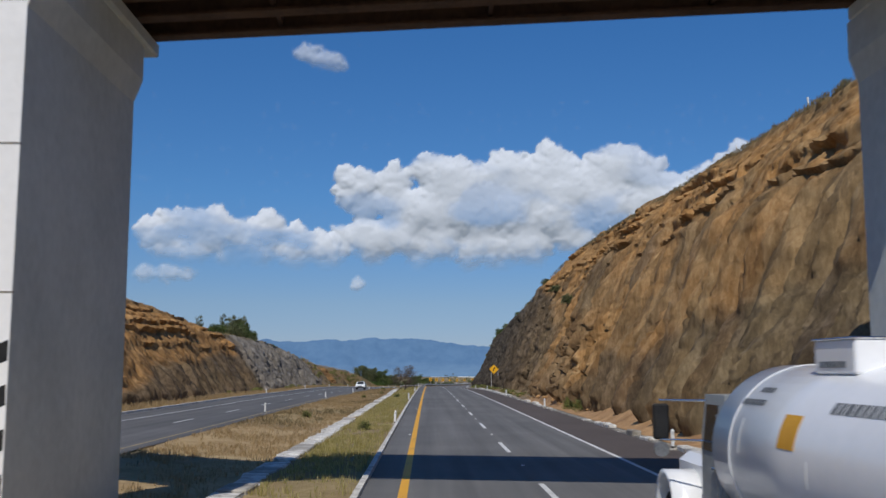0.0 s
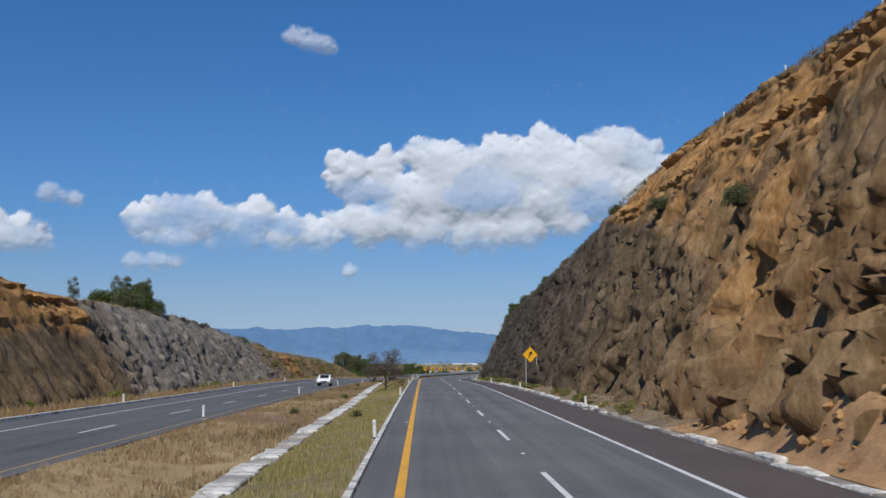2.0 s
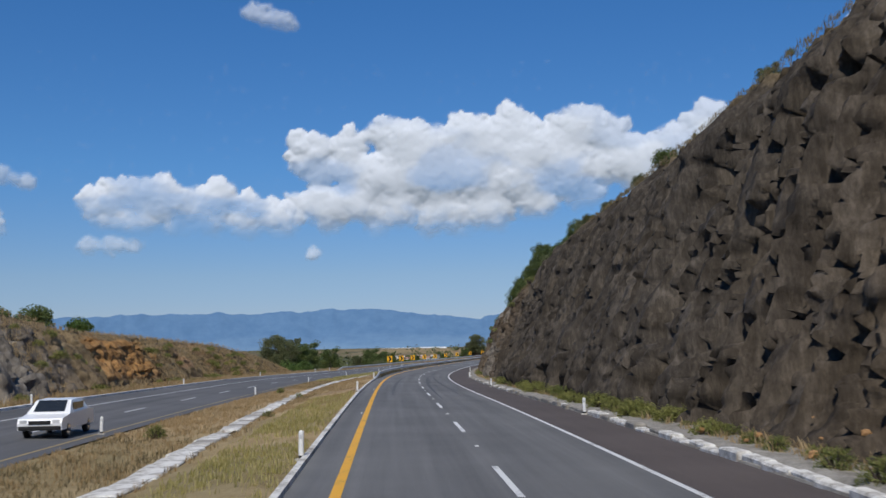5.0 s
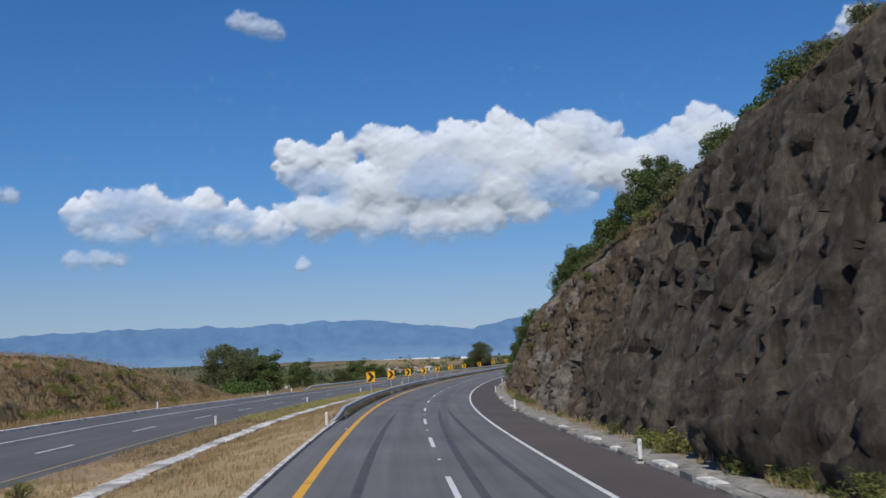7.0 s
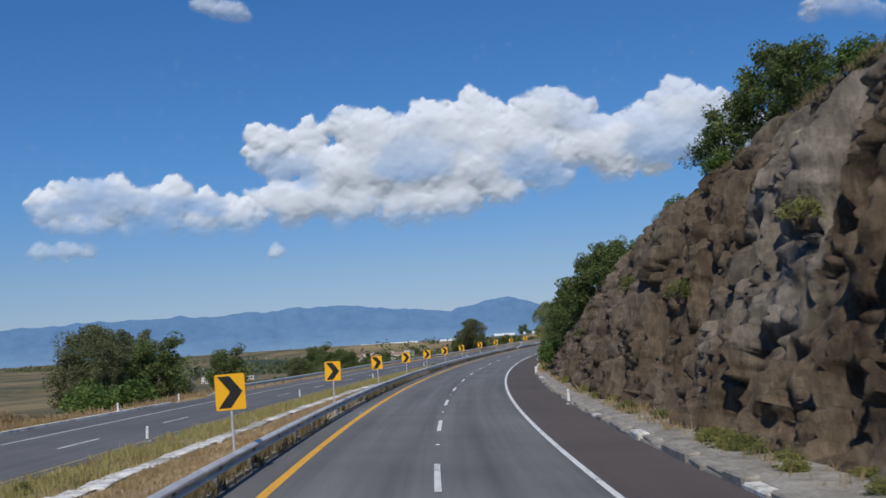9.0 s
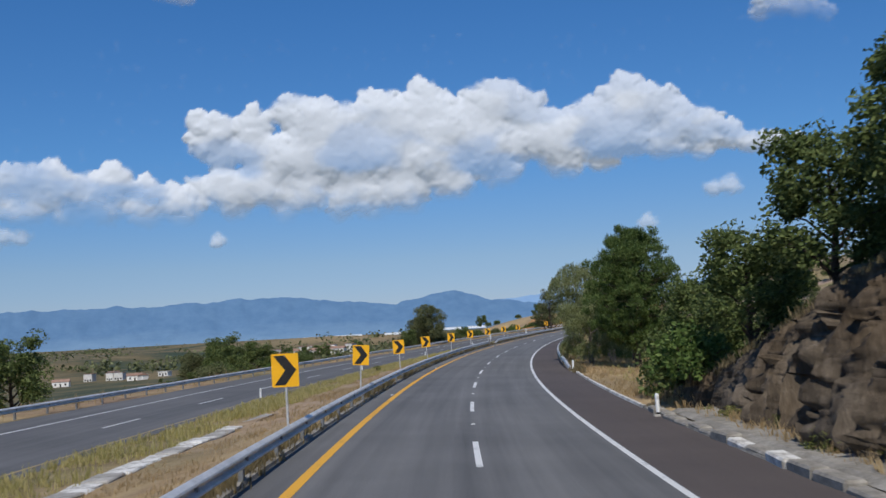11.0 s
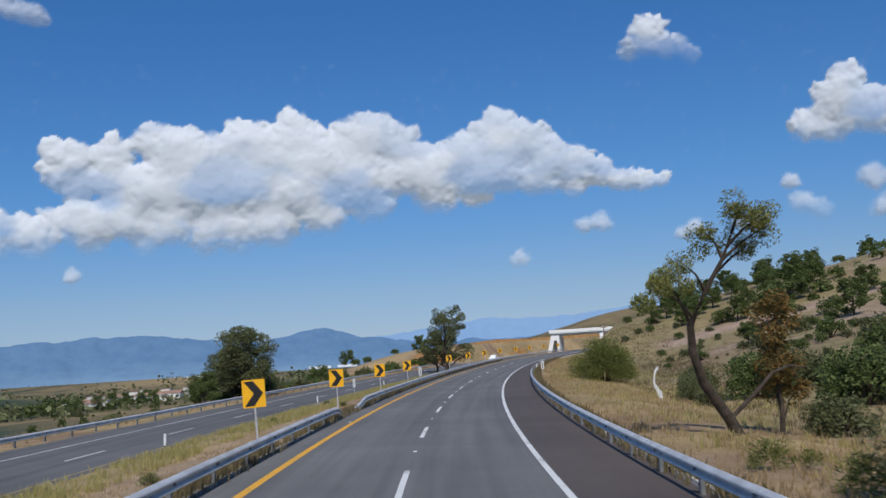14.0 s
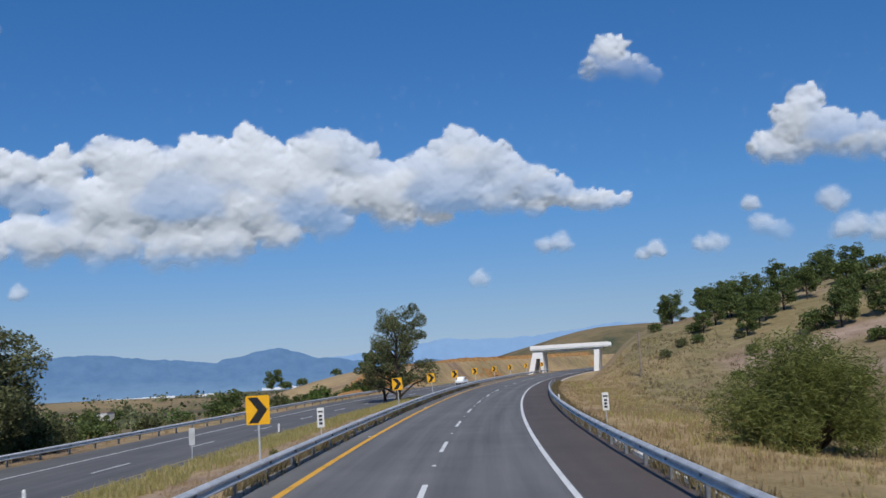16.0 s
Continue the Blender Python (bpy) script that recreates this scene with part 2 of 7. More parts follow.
TANK_WHITE = surface("tank_paint", (0.86, 0.87, 0.87), (0.92, 0.925, 0.925), 0.8, 10, 0.22, 0.03, 0.01, spec=0.6)
CHROME = surface("chrome", (0.62, 0.63, 0.64), (0.78, 0.79, 0.80), 3.0, 20, 0.18, 0.0, metal=1.0)
GLASS_DARK = surface("tinted_glass", (0.015, 0.018, 0.02), (0.03, 0.034, 0.036), 2.0, 10, 0.08, 0.0, spec=0.8)
TYRE = surface("tyre_rubber", (0.012, 0.012, 0.012), (0.03, 0.03, 0.03), 4.0, 25, 0.85, 0.3)
CAB_GREY = surface("grey_cab_paint", (0.26, 0.28, 0.28), (0.34, 0.36, 0.36), 1.5, 10, 0.35, 0.05)
ORANGE = surface("orange_placard", (0.62, 0.30, 0.01), (0.72, 0.36, 0.015), 2.0, 12, 0.5, 0.02)
RED_LENS = surface("red_lens", (0.30, 0.01, 0.01), (0.40, 0.015, 0.015), 4.0, 20, 0.2, 0.0)
BARK = surface("bark", (0.035, 0.027, 0.021), (0.12, 0.092, 0.07), 3.0, 22, 0.95, 0.9, 0.05)
PALE_BARK = surface("pale_bark", (0.12, 0.10, 0.08), (0.32, 0.28, 0.23), 3.0, 22, 0.95, 0.8, 0.05)
POLE_WOOD = surface("weathered_pole_wood", (0.16, 0.12, 0.09), (0.36, 0.29, 0.22), 2.0, 18, 0.9, 0.5, 0.02)
SAND = surface("sandy_debris", (0.27, 0.15, 0.07), (0.54, 0.335, 0.165), 0.8, 9, 0.95, 0.7, 0.06)
DIRT = surface("brown_grit", (0.13, 0.095, 0.062), (0.34, 0.255, 0.165), 0.8, 9, 0.95, 0.7, 0.06)
RUBBLE = surface("ochre_rubble", (0.26, 0.135, 0.05), (0.54, 0.32, 0.15), 1.5, 8, 0.95, 0.7, 0.05, vary=0.3)
LEAF_PINE = foliage("pine_needles", [(0.15, (0.026, 0.046, 0.012)), (0.5, (0.08, 0.128, 0.033)), (0.85, (0.21, 0.27, 0.09))], 0.5, 0.25)
LEAF_WILLOW = foliage("drooping_leaves", [(0.15, (0.09, 0.11, 0.04)), (0.5, (0.215, 0.24, 0.095)), (0.85, (0.42, 0.44, 0.23))], 0.45, 0.4)
LEAF_BUSH = foliage("shrub_leaves", [(0.15, (0.046, 0.07, 0.024)), (0.5, (0.112, 0.15, 0.047)), (0.85, (0.215, 0.25, 0.09))])
LEAF_BRIGHT = foliage("bright_shrub_leaves", [(0.15, (0.045, 0.08, 0.02)), (0.5, (0.10, 0.16, 0.04)), (0.85, (0.20, 0.26, 0.08))])
LEAF_FINE = foliage("fine_shrub_leaves", [(0.15, (0.09, 0.11, 0.028)), (0.5, (0.19, 0.215, 0.06)), (0.85, (0.33, 0.335, 0.12))], 0.6, 0.45)
LEAF_OLIVE = foliage("olive_shrub_leaves", [(0.15, (0.065, 0.075, 0.032)), (0.5, (0.142, 0.155, 0.068)), (0.85, (0.25, 0.262, 0.13))])
LEAF_PALE = foliage("pale_shrub_leaves", [(0.15, (0.075, 0.095, 0.05)), (0.5, (0.16, 0.185, 0.105)), (0.85, (0.34, 0.37, 0.26))], 0.4, 0.25)
LEAF_DUSTY = foliage("dusty_leaves", [(0.15, (0.09, 0.098, 0.042)), (0.5, (0.175, 0.185, 0.088)), (0.85, (0.31, 0.32, 0.185))], 0.6, 0.4)
LEAF_YELLOW = foliage("yellowing_leaves", [(0.15, (0.10, 0.112, 0.03)), (0.5, (0.22, 0.228, 0.068)), (0.85, (0.38, 0.36, 0.12))])
LEAF_RUST = foliage("rusty_blossom", [(0.15, (0.09, 0.088, 0.034)), (0.5, (0.20, 0.15, 0.055)), (0.85, (0.42, 0.21, 0.06))], 0.6, 0.4)
HILL_GRASS = foliage("hillside_grass", [(0.12, (0.125, 0.10, 0.05)), (0.5, (0.21, 0.168, 0.088)), (0.88, (0.32, 0.255, 0.15))], 0.8, 0.35)
TWIG = foliage("dry_twigs", [(0.15, (0.07, 0.055, 0.045)), (0.85, (0.18, 0.14, 0.11))], 0.9, 0.0)
STRAW = foliage("dry_grass", [(0.12, (0.31, 0.215, 0.11)), (0.5, (0.42, 0.305, 0.16)), (0.88, (0.54, 0.42, 0.245))], 0.8, 0.4)
GREEN_GRASS = foliage("green_grass", [(0.12, (0.30, 0.27, 0.085)), (0.5, (0.48, 0.42, 0.16)), (0.88, (0.66, 0.56, 0.29))], 0.7, 0.5)
WALL_CREAM = surface("plastered_wall", (0.62, 0.57, 0.50), (0.84, 0.82, 0.77), 0.4, 3, 0.9, 0.1, vary=0.4)
ROOF_TILE = surface("clay_roof", (0.24, 0.14, 0.10), (0.40, 0.26, 0.19), 0.8, 5, 0.9, 0.3, vary=0.3)
GREENHOUSE = surface("greenhouse_film", (0.78, 0.80, 0.82), (0.90, 0.91, 0.92), 0.02, 0.3, 0.5, 0.0)
CLOUD = cloud_material("cloud_vapour")
# the ranges' blue is haze in the colour, paler for the farther one
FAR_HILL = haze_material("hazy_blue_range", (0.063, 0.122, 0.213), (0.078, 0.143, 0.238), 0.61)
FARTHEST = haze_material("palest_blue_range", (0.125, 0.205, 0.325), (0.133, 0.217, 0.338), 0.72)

# ---- plan: the dual carriageway's axis, in stations along it and offsets to its right ----
CURVE = [(-50, 0.000), (60, 0.002), (100, 0.046), (140, 0.033), (180, 0.004), (220, -0.005), (260, 0.601), (300, 1.400), (340, 1.300), (380, 1.155), (420, 1.464), (460, 1.334), (520, 0.947), (570, 0.905), (620, 1.208), (680, 1.197), (750, 1.182), (900, 1.181)]
GRADE = [(-50, -0.009), (100, 0.003), (170, -0.278), (240, -1.609), (310, -1.441), (380, -0.918), (450, 0.050), (520, 0.285), (600, 0.964), (700, 0.850), (900, 0.851)]
BANK = [(-50, -0.018), (100, -0.149), (170, 1.368), (240, 4.261), (310, 5.272), (380, 3.893), (450, 2.530), (520, 1.312), (700, 2.739)]


def knots(table, s):
    return np.interp(s, [a for a, _ in table], [b for _, b in table])


STATIONS = np.arange(-100, 1001.0)
_k, _g = knots(CURVE, STATIONS) * 1e-3, knots(GRADE, STATIONS) * 1e-2


def _sum(values):
    out = np.concatenate([[0], np.cumsum(values)])
    return out - np.interp(0, STATIONS, out)


HEADING = _sum((_k[1:] + _k[:-1]) / 2)
_mid = (HEADING[1:] + HEADING[:-1]) / 2
LINE_X, LINE_Y = _sum(np.sin(_mid)), _sum(np.cos(_mid))
LINE_Z = _sum((_g[1:] + _g[:-1]) / 2)


def bank(s):
    return knots(BANK, s) * 1e-2


def place(s, u, z):
    """World coordinates of station s, offset u to the right, height z over the road's axis."""
    s, u, z = np.broadcast_arrays(*(np.asarray(a, float) for a in (s, u, z)))
    over = np.clip(s, -100, 1000)
    h, x, y, zz = (np.interp(over, STATIONS, a) for a in (HEADING, LINE_X, LINE_Y, LINE_Z))
    x, y = x + (s - over) * np.sin(h), y + (s - over) * np.cos(h)
    return np.stack([x + u * np.cos(h), y - u * np.sin(h), zz + z], -1)


RIGHT_TOP = [(-100, 16.5), (65, 17.4), (80, 18.0), (105, 19.0), (136, 20.7), (160, 21.7), (184, 21.2), (196, 19.3), (212, 18.2), (232, 17.0), (244, 16.4), (256, 16.1), (268, 15.5), (280, 14.2), (292, 12.9), (316, 12.4), (328, 11.7), (340, 10.6), (352, 9.8), (364, 7.9), (376, 4.2), (384, 1.7), (391, 0.2), (404, 0)]
LEFT_TOP = [(-100, 11.8), (125, 11.8), (151, 10.2), (160, 8.9), (181, 9.1), (206, 9.2), (216, 9.1), (241, 7.4), (261, 5.6), (290, 5.4), (317, 5.0), (333, 3.9), (343, 2.4), (351, 0.9), (360, 0)]
OPPOSITE = [(-100, -0.05), (60, -0.05), (130, -0.15), (171, -0.35), (295, -0.5), (336, -0.7), (492, -1.1), (700, -1.2), (1000, -1.2)]
FOOT_R, FOOT_L, COT_R, COT_L = 7.8, -26.5, 0.45, 0.7


def smooth(x, a, b):
    t = np.clip((x - a) / (b - a), 0, 1)
    return t * t * (3 - 2 * t)


def height(s, u):
    """Ground height over the road's axis."""
    s, u = np.broadcast_arrays(np.asarray(s, float), np.asarray(u, float))
    b, oz = bank(s), knots(OPPOSITE, s)
    z = -b * np.clip(u, -5.0, 6.4)
    # median: a shallow trough with the drain in it
    m = np.clip((-u - 5.0) / 8.6, 0, 1)
    z = np.where(u < -5, (5 * b) * (1 - m) + oz * m - 0.3 * np.sin(np.pi * m) ** 2, z)
    z = np.where(u < -13.6, oz + b * np.clip(-u - 13.6, 0, 10.4), z)
    # left: rock cut, then hillside that falls to the valley
    lt = knots(LEFT_TOP, s)
    over = np.clip(-u + FOOT_L - 2.4, 0, None)
    back = np.clip(-u + FOOT_L - lt * COT_L - 3, 0, None)
    cut = np.minimum(over / COT_L, lt * 0.96) + back * (0.07 - 0.0012 * np.clip(back, 0, 60))
    fall = smooth(s, 325, 375)
    drop = np.clip(-u - 27, 0, None)
    down = -13.0 * (1 - np.exp(-drop / 75)) - 0.6 * smooth(drop, 0, 6)
    bankup = smooth(s, 668, 706) * smooth(-u, 26, 31) * 5.0 * (1 - 0.8 * smooth(-u, 42, 90))
    z = np.where(u < -24, z + cut * (1 - fall) + down * fall * (1 - 0.8 * smooth(s, 684, 735) * (1 - smooth(-u, 45, 110))) + bankup, z)
    # right: rock cut, then open verge and hillside
    rt = knots(RIGHT_TOP, s)
    over = np.clip(u - FOOT_R - 3.6, 0, None)
    back = np.clip(u - FOOT_R - rt * COT_R - 4, 0, None)
    cut = np.minimum(over / COT_R, rt) + np.minimum(back, 70) * 0.03 - 0.9 * smooth(back, 0, 3)
    open_ = smooth(s, 375, 410)
    side = np.clip(u - 7.5, 0, None)
    swale = -0.9 * smooth(u, 8, 16) * (1 - smooth(u, 18, 34)) * smooth(s, 400, 440) * (1 - smooth(s, 585, 640))
    rise_ = smooth(s, 590, 662)
    hill = (1 - rise_) * np.minimum(np.clip(u - 26, 0, None), 75) * 0.19 + rise_ * (6.4 * smooth(u, 9.5, 18.5) + 0.21 * np.minimum(np.clip(u - 17, 0, None), 84)) + np.clip(u - 100, 0, None) * 0.05
    z = np.where(u > 6.4, z + cut * (1 - open_) + open_ * (hill + swale), z)
    return z


def heading(s):
    return float(np.interp(s, STATIONS, HEADING))


def at(s, u, z=None, turn=0.0, size=1.0):
    """Pose of a thing that stands at station s and offset u: x to the right of the road, y along it."""
    p = place(s, u, height(s, u) if z is None else z)
    return Matrix.Translation(Vector(p)) @ Matrix.Rotation(-heading(s) + turn, 4, "Z") @ Matrix.Scale(size, 4)


# ---- noise on arrays ----
def lattice(ix, iy, iz, seed):
    ix, iy, iz = np.asarray(ix), np.asarray(iy), np.asarray(iz)
    h = np.atleast_1d((ix.astype(np.int64) * 374761393 + iy.astype(np.int64) * 668265263 + iz.astype(np.int64) * 2147483647 + seed * 974634211) & 0xFFFFFFFF).astype(np.uint64)
    full = np.uint64(0xFFFFFFFF)
    h = ((h ^ (h >> np.uint64(13))) * np.uint64(1274126177)) & full
    h = ((h ^ (h >> np.uint64(16))) * np.uint64(2246822519)) & full
    return ((h ^ (h >> np.uint64(15))) / 4294967295.0).reshape(ix.shape)


def value_noise(x, y, z=0.0, seed=0):
    """Smooth noise from -1 to 1."""
    x, y, z = np.broadcast_arrays(np.asarray(x, float), np.asarray(y, float), np.asarray(z, float))
    i, j, k = np.floor(x), np.floor(y), np.floor(z)
    fx, fy, fz = x - i, y - j, z - k
    fx, fy, fz = (t * t * t * (t * (t * 6 - 15) + 10) for t in (fx, fy, fz))
    out = 0.0
    for a in (0, 1):
        for b in (0, 1):
            for c in (0, 1):
                w = (fx if a else 1 - fx) * (fy if b else 1 - fy) * (fz if c else 1 - fz)
                out = out + w * lattice(i + a, j + b, k + c, seed)
    return out * 2 - 1


def fbm(x, y, z=0.0, octaves=4, seed=0, gain=0.5):
    out, amp, total = 0.0, 1.0, 0.0
    for o in range(octaves):
        out = out + amp * value_noise(np.asarray(x) * 2 ** o + 17.3 * o, np.asarray(y) * 2 ** o - 9.1 * o, np.asarray(z) * 2 ** o, seed + o)
        total, amp = total + amp, amp * gain
    return out / total


# ---- mesh helpers ----
class Geo:
    """Corners and faces of one part, gathered from simple solids."""

    def __init__(self):
        self.v, self.f, self.smooth = [], [], []

    def add(self, verts, faces, smooth=False):
        o = len(self.v)
        self.v += [tuple(map(float, p)) for p in verts]
        self.f += [tuple(o + i for i in f) for f in faces]
        self.smooth += [smooth] * len(faces)
        return self

    def box(self, x0, x1, y0, y1, z0, z1, bevel=0.0, m=None):
        if bevel <= 0:
            p = [(x, y, z) for z in (z0, z1) for x, y in ((x0, y0), (x1, y0), (x1, y1), (x0, y1))]
            f = [(3, 2, 1, 0), (4, 5, 6, 7), (0, 1, 5, 4), (1, 2, 6, 5), (2, 3, 7, 6), (3, 0, 4, 7)]
        else:
            b = min(bevel, (x1 - x0) / 2.01, (y1 - y0) / 2.01, (z1 - z0) / 2.01)
            p = []
            for z, k in ((z0, b), (z0 + b, 0), (z1 - b, 0), (z1, b)):
                a0, a1, c0, c1 = x0 + k, x1 - k, y0 + k, y1 - k
                p += [(a0 + b - k, c0, z), (a1 - b + k, c0, z), (a1, c0 + b - k, z), (a1, c1 - b + k, z), (a1 - b + k, c1, z), (a0 + b - k, c1, z), (a0, c1 - b + k, z), (a0, c0 + b - k, z)]
            f = [tuple(range(7, -1, -1)), tuple(range(24, 32))]
            for r in range(3):
                f += [(r * 8 + i, r * 8 + (i + 1) % 8, r * 8 + 8 + (i + 1) % 8, r * 8 + 8 + i) for i in range(8)]
        if m is not None:
            p = [m @ Vector(q) for q in p]
        return self.add(p, f)

    def tube(self, path, radii, sides=8, caps=True, smooth=True, squash=1.0):
        """A tube along points, with a radius at each."""
        path = [Vector(p) for p in path]
        ring = []
        for i, p in enumerate(path):
            d = (path[min(i + 1, len(path) - 1)] - path[max(i - 1, 0)]).normalized()
            a = d.cross(Vector((0, 0, 1)) if abs(d.z) < 0.9 else Vector((1, 0, 0))).normalized()
            b = a.cross(d)
            r = radii[i] if hasattr(radii, "__len__") else radii
            ring.append([p + r * (math.cos(t) * a + squash * math.sin(t) * b) for t in (2 * math.pi * k / sides for k in range(sides))])
        f = [(i * sides + k, (i + 1) * sides + k, (i + 1) * sides + (k + 1) % sides, i * sides + (k + 1) % sides) for i in range(len(path) - 1) for k in range(sides)]
        self.add([q for r in ring for q in r], f, smooth)
        if caps:
            self.add(ring[0], [tuple(range(sides))])
            self.add(ring[-1], [tuple(range(sides - 1, -1, -1))])
        return self

    def prism(self, outline, y0, y1):
        """A flat outline in x and z, given depth along y."""
        n = len(outline)
        p = [(x, y, z) for y in (y0, y1) for x, z in outline]
        f = [tuple(range(n)), tuple(range(2 * n - 1, n - 1, -1))] + [(i, i + n, (i + 1) % n + n, (i + 1) % n) for i in range(n)]
        return self.add(p, f)


def mesh_of(name, geo, material):
    me = bpy.data.meshes.new(name)
    me.from_pydata(geo.v, [], geo.f)
    me.polygons.foreach_set("use_smooth", geo.smooth)
    me.materials.append(material)
    me.update()
    return me


def part(name, geo, material, parent, label=""):
    ob = new(name, mesh_of(name, geo, material) if isinstance(geo, Geo) else geo)
    ob.parent = parent
    return tagged(ob, label)


def thing(name, label, category, group="", pose_=None):
    ob = new(name)
    ob.empty_display_size = 0.2
    if pose_ is not None:
        ob.matrix_basis = pose_
    return tagged(ob, label, category, group)


def array_mesh(name, verts, quads, material, smooth=False, attributes=()):
    """A mesh from arrays of corners and four-cornered faces."""
    verts, quads = np.asarray(verts, np.float32).reshape(-1, 3), np.asarray(quads, np.int32)
    me = bpy.data.meshes.new(name)
    me.vertices.add(len(verts))
    me.vertices.foreach_set("co", verts.ravel())
    n = quads.shape[1]
    me.loops.add(quads.size)
    me.loops.foreach_set("vertex_index", quads.ravel())
    me.polygons.add(len(quads))
    me.polygons.foreach_set("loop_start", np.arange(0, quads.size, n, dtype=np.int32))
    me.polygons.foreach_set("loop_total", np.full(len(quads), n, np.int32))
    me.polygons.foreach_set("use_smooth", np.full(len(quads), smooth))
    me.update(calc_edges=True)
    me.validate()
    for key, values in attributes:
        me.attributes.new(key, "FLOAT", "POINT").data.foreach_set("value", np.asarray(values, np.float32).ravel())
    me.materials.append(material)
    return me


def grid_quads(n, m):
    i = np.arange((n - 1) * m).reshape(n - 1, m)[:, :-1].ravel()
    return np.stack([i, i + m, i + m + 1, i + 1], -1)[:, ::-1]


def ribbon(name, us, s0, s1, material, lift=0.0, step=2.0, z=None, profile=None, parent=None, metres=False, label="", kind="structure", shift=None):
    """A strip along the road between the offsets us; profile lifts each of them."""
    ss = np.linspace(s0, s1, max(2, int(round((s1 - s0) / step)) + 1))
    us = np.asarray(us, float)
    S_, U_ = np.meshgrid(ss, us, indexing="ij")
    U_ = U_ if shift is None else U_ + shift(S_)
    Z_ = (height(S_, U_) if z is None else z(S_, U_)) + lift + (0 if profile is None else np.asarray(profile)[None, :])
    me = array_mesh(name, place(S_, U_, Z_), grid_quads(len(ss), len(us)), material, smooth=profile is None)
    if metres:
        uv = me.uv_layers.new(name="metres")
        idx = np.empty(len(me.loops), np.int32)
        me.loops.foreach_get("vertex_index", idx)
        flat = np.stack([U_.ravel(), S_.ravel()], -1)[idx]
        uv.data.foreach_set("uv", flat.astype(np.float32).ravel())
    ob = new(name, me)
    if parent is not None:
        ob.parent = parent
        return tagged(ob, label)
    return tagged(ob, label or name.replace("_", " "), name.replace("_", " "), kind=kind)


# ---- ground: one sheet, fine along the road, coarse out to the horizon ----
def valley_hill(x, y):
    """The low brown hill behind the village."""
    return 9.0 * np.exp(-((x - 10) / 70) ** 2 - ((y - 1230) / 120) ** 2) + 5.0 * np.exp(-((x - 95) / 60) ** 2 - ((y - 1260) / 110) ** 2)


def build_ground():
    us = np.array([-330, -270, -220, -180, -150, -125, -105, -90, -78, -68, -60, -53, -47, -42, -38, -35, -32.5, -30.5, -29, -27.7, -26.6, -25.6, -24.7, -24.0, -23.5, -21, -18.5, -16, -14.2, -13.6, -13, -12, -11, -10, -9.2, -8.6, -7.9, -7.2, -6.4, -5.7, -5.1, -4.7, -4.3, -2, 1, 4, 6.2, 6.6, 7.2, 7.9, 8.6, 9.6, 10.8, 12.2, 13.8, 15.6, 17.5, 19.5, 21.5, 23.5, 26, 28.5, 31, 34, 38, 42, 47, 53, 60, 68, 78, 90, 105, 125, 150, 180, 220, 270, 330], float)
    ss = np.arange(-96, 1000, 2.5)
    S_, U_ = np.meshgrid(ss, us, indexing="ij")
    Z_ = height(S_, U_)
    paved = ((U_ > -23.8) & (U_ < -13.7)) | ((U_ > -4.9) & (U_ < 6.5))
    rough = 0.10 * fbm(S_ * 0.35, U_ * 0.5, 0, 3, 5) + np.clip(np.abs(U_ + 4) - 24, 0, 60) / 60 * 1.1 * fbm(S_ * 0.05, U_ * 0.05, 0, 4, 9)
    Z_ = np.where(paved, Z_ - 0.09, Z_ + rough)
    near = place(S_, U_, Z_)
    green = np.clip(0.25 + 1.1 * fbm(S_ * 0.06, U_ * 0.16, 0, 4, 3), 0, 1)
    green = np.where((U_ > -7.4) & (U_ < -4.4), np.clip(green + 0.55 * (1 - smooth(S_, 150, 215)) - 0.4 * smooth(S_, 180, 230), 0, 1), green)
    green = np.where((U_ > -13.6) & (U_ < -8.4), np.clip(green - 0.05 + 0.55 * smooth(S_, 280, 330) * smooth(-U_, 10, 12), 0, 1), green)
    green = np.where(U_ > 15, np.clip(green + 0.4 + 0.5 * smooth(U_, 15, 24), 0, 1), green)
    bare = smooth(U_, 23, 27) * (1 - smooth(U_, 62, 80)) * (1 - smooth(np.abs(S_ - 611 - 3 * fbm(S_ * 0.02, U_ * 0.09, 0, 2, 7)), 2.0, 5.5)) + 0.7 * smooth(U_, 24, 30) * smooth(fbm(S_ * 0.07, U_ * 0.12, 0, 3, 8), 0.22, 0.4)
    bare = bare + 0.55 * smooth(S_, 370, 400) * smooth(U_, -11.2, -10.2) * (1 - smooth(U_, -6.2, -5.2))
    far_near = np.where(U_ < 0, smooth(-U_, 45, 120), smooth(U_, 110, 260))
    # coarse sheet to the horizon
    axis = np.sinh(np.linspace(-4.4, 4.4, 171))
    axis = axis / axis[-1] * 4700
    X_, Y_ = np.meshgrid(axis + 40, axis + 500, indexing="ij")
    road = place(np.arange(-96, 1000, 12.0), 0, 0)
    d2 = np.full(X_.shape, 1e12)
    for q in road:
        d2 = np.minimum(d2, (X_ - q[0]) ** 2 + (Y_ - q[1]) ** 2)
    gap = np.sqrt(d2)
    az, r = np.degrees(np.arctan2(X_ - 60, Y_ - 450)), np.hypot(X_ - 60, Y_ - 450)
    valley = -13.5 - 10 * smooth(r, 500, 3000) + 1.5 * fbm(X_ * 0.004, Y_ * 0.004, 0, 4, 21) + 7 * smooth(fbm(X_ * 0.0022, Y_ * 0.0022, 0, 3, 33), 0.1, 0.6) * smooth(r, 350, 600) * (1 - smooth(r, 1400, 2200))
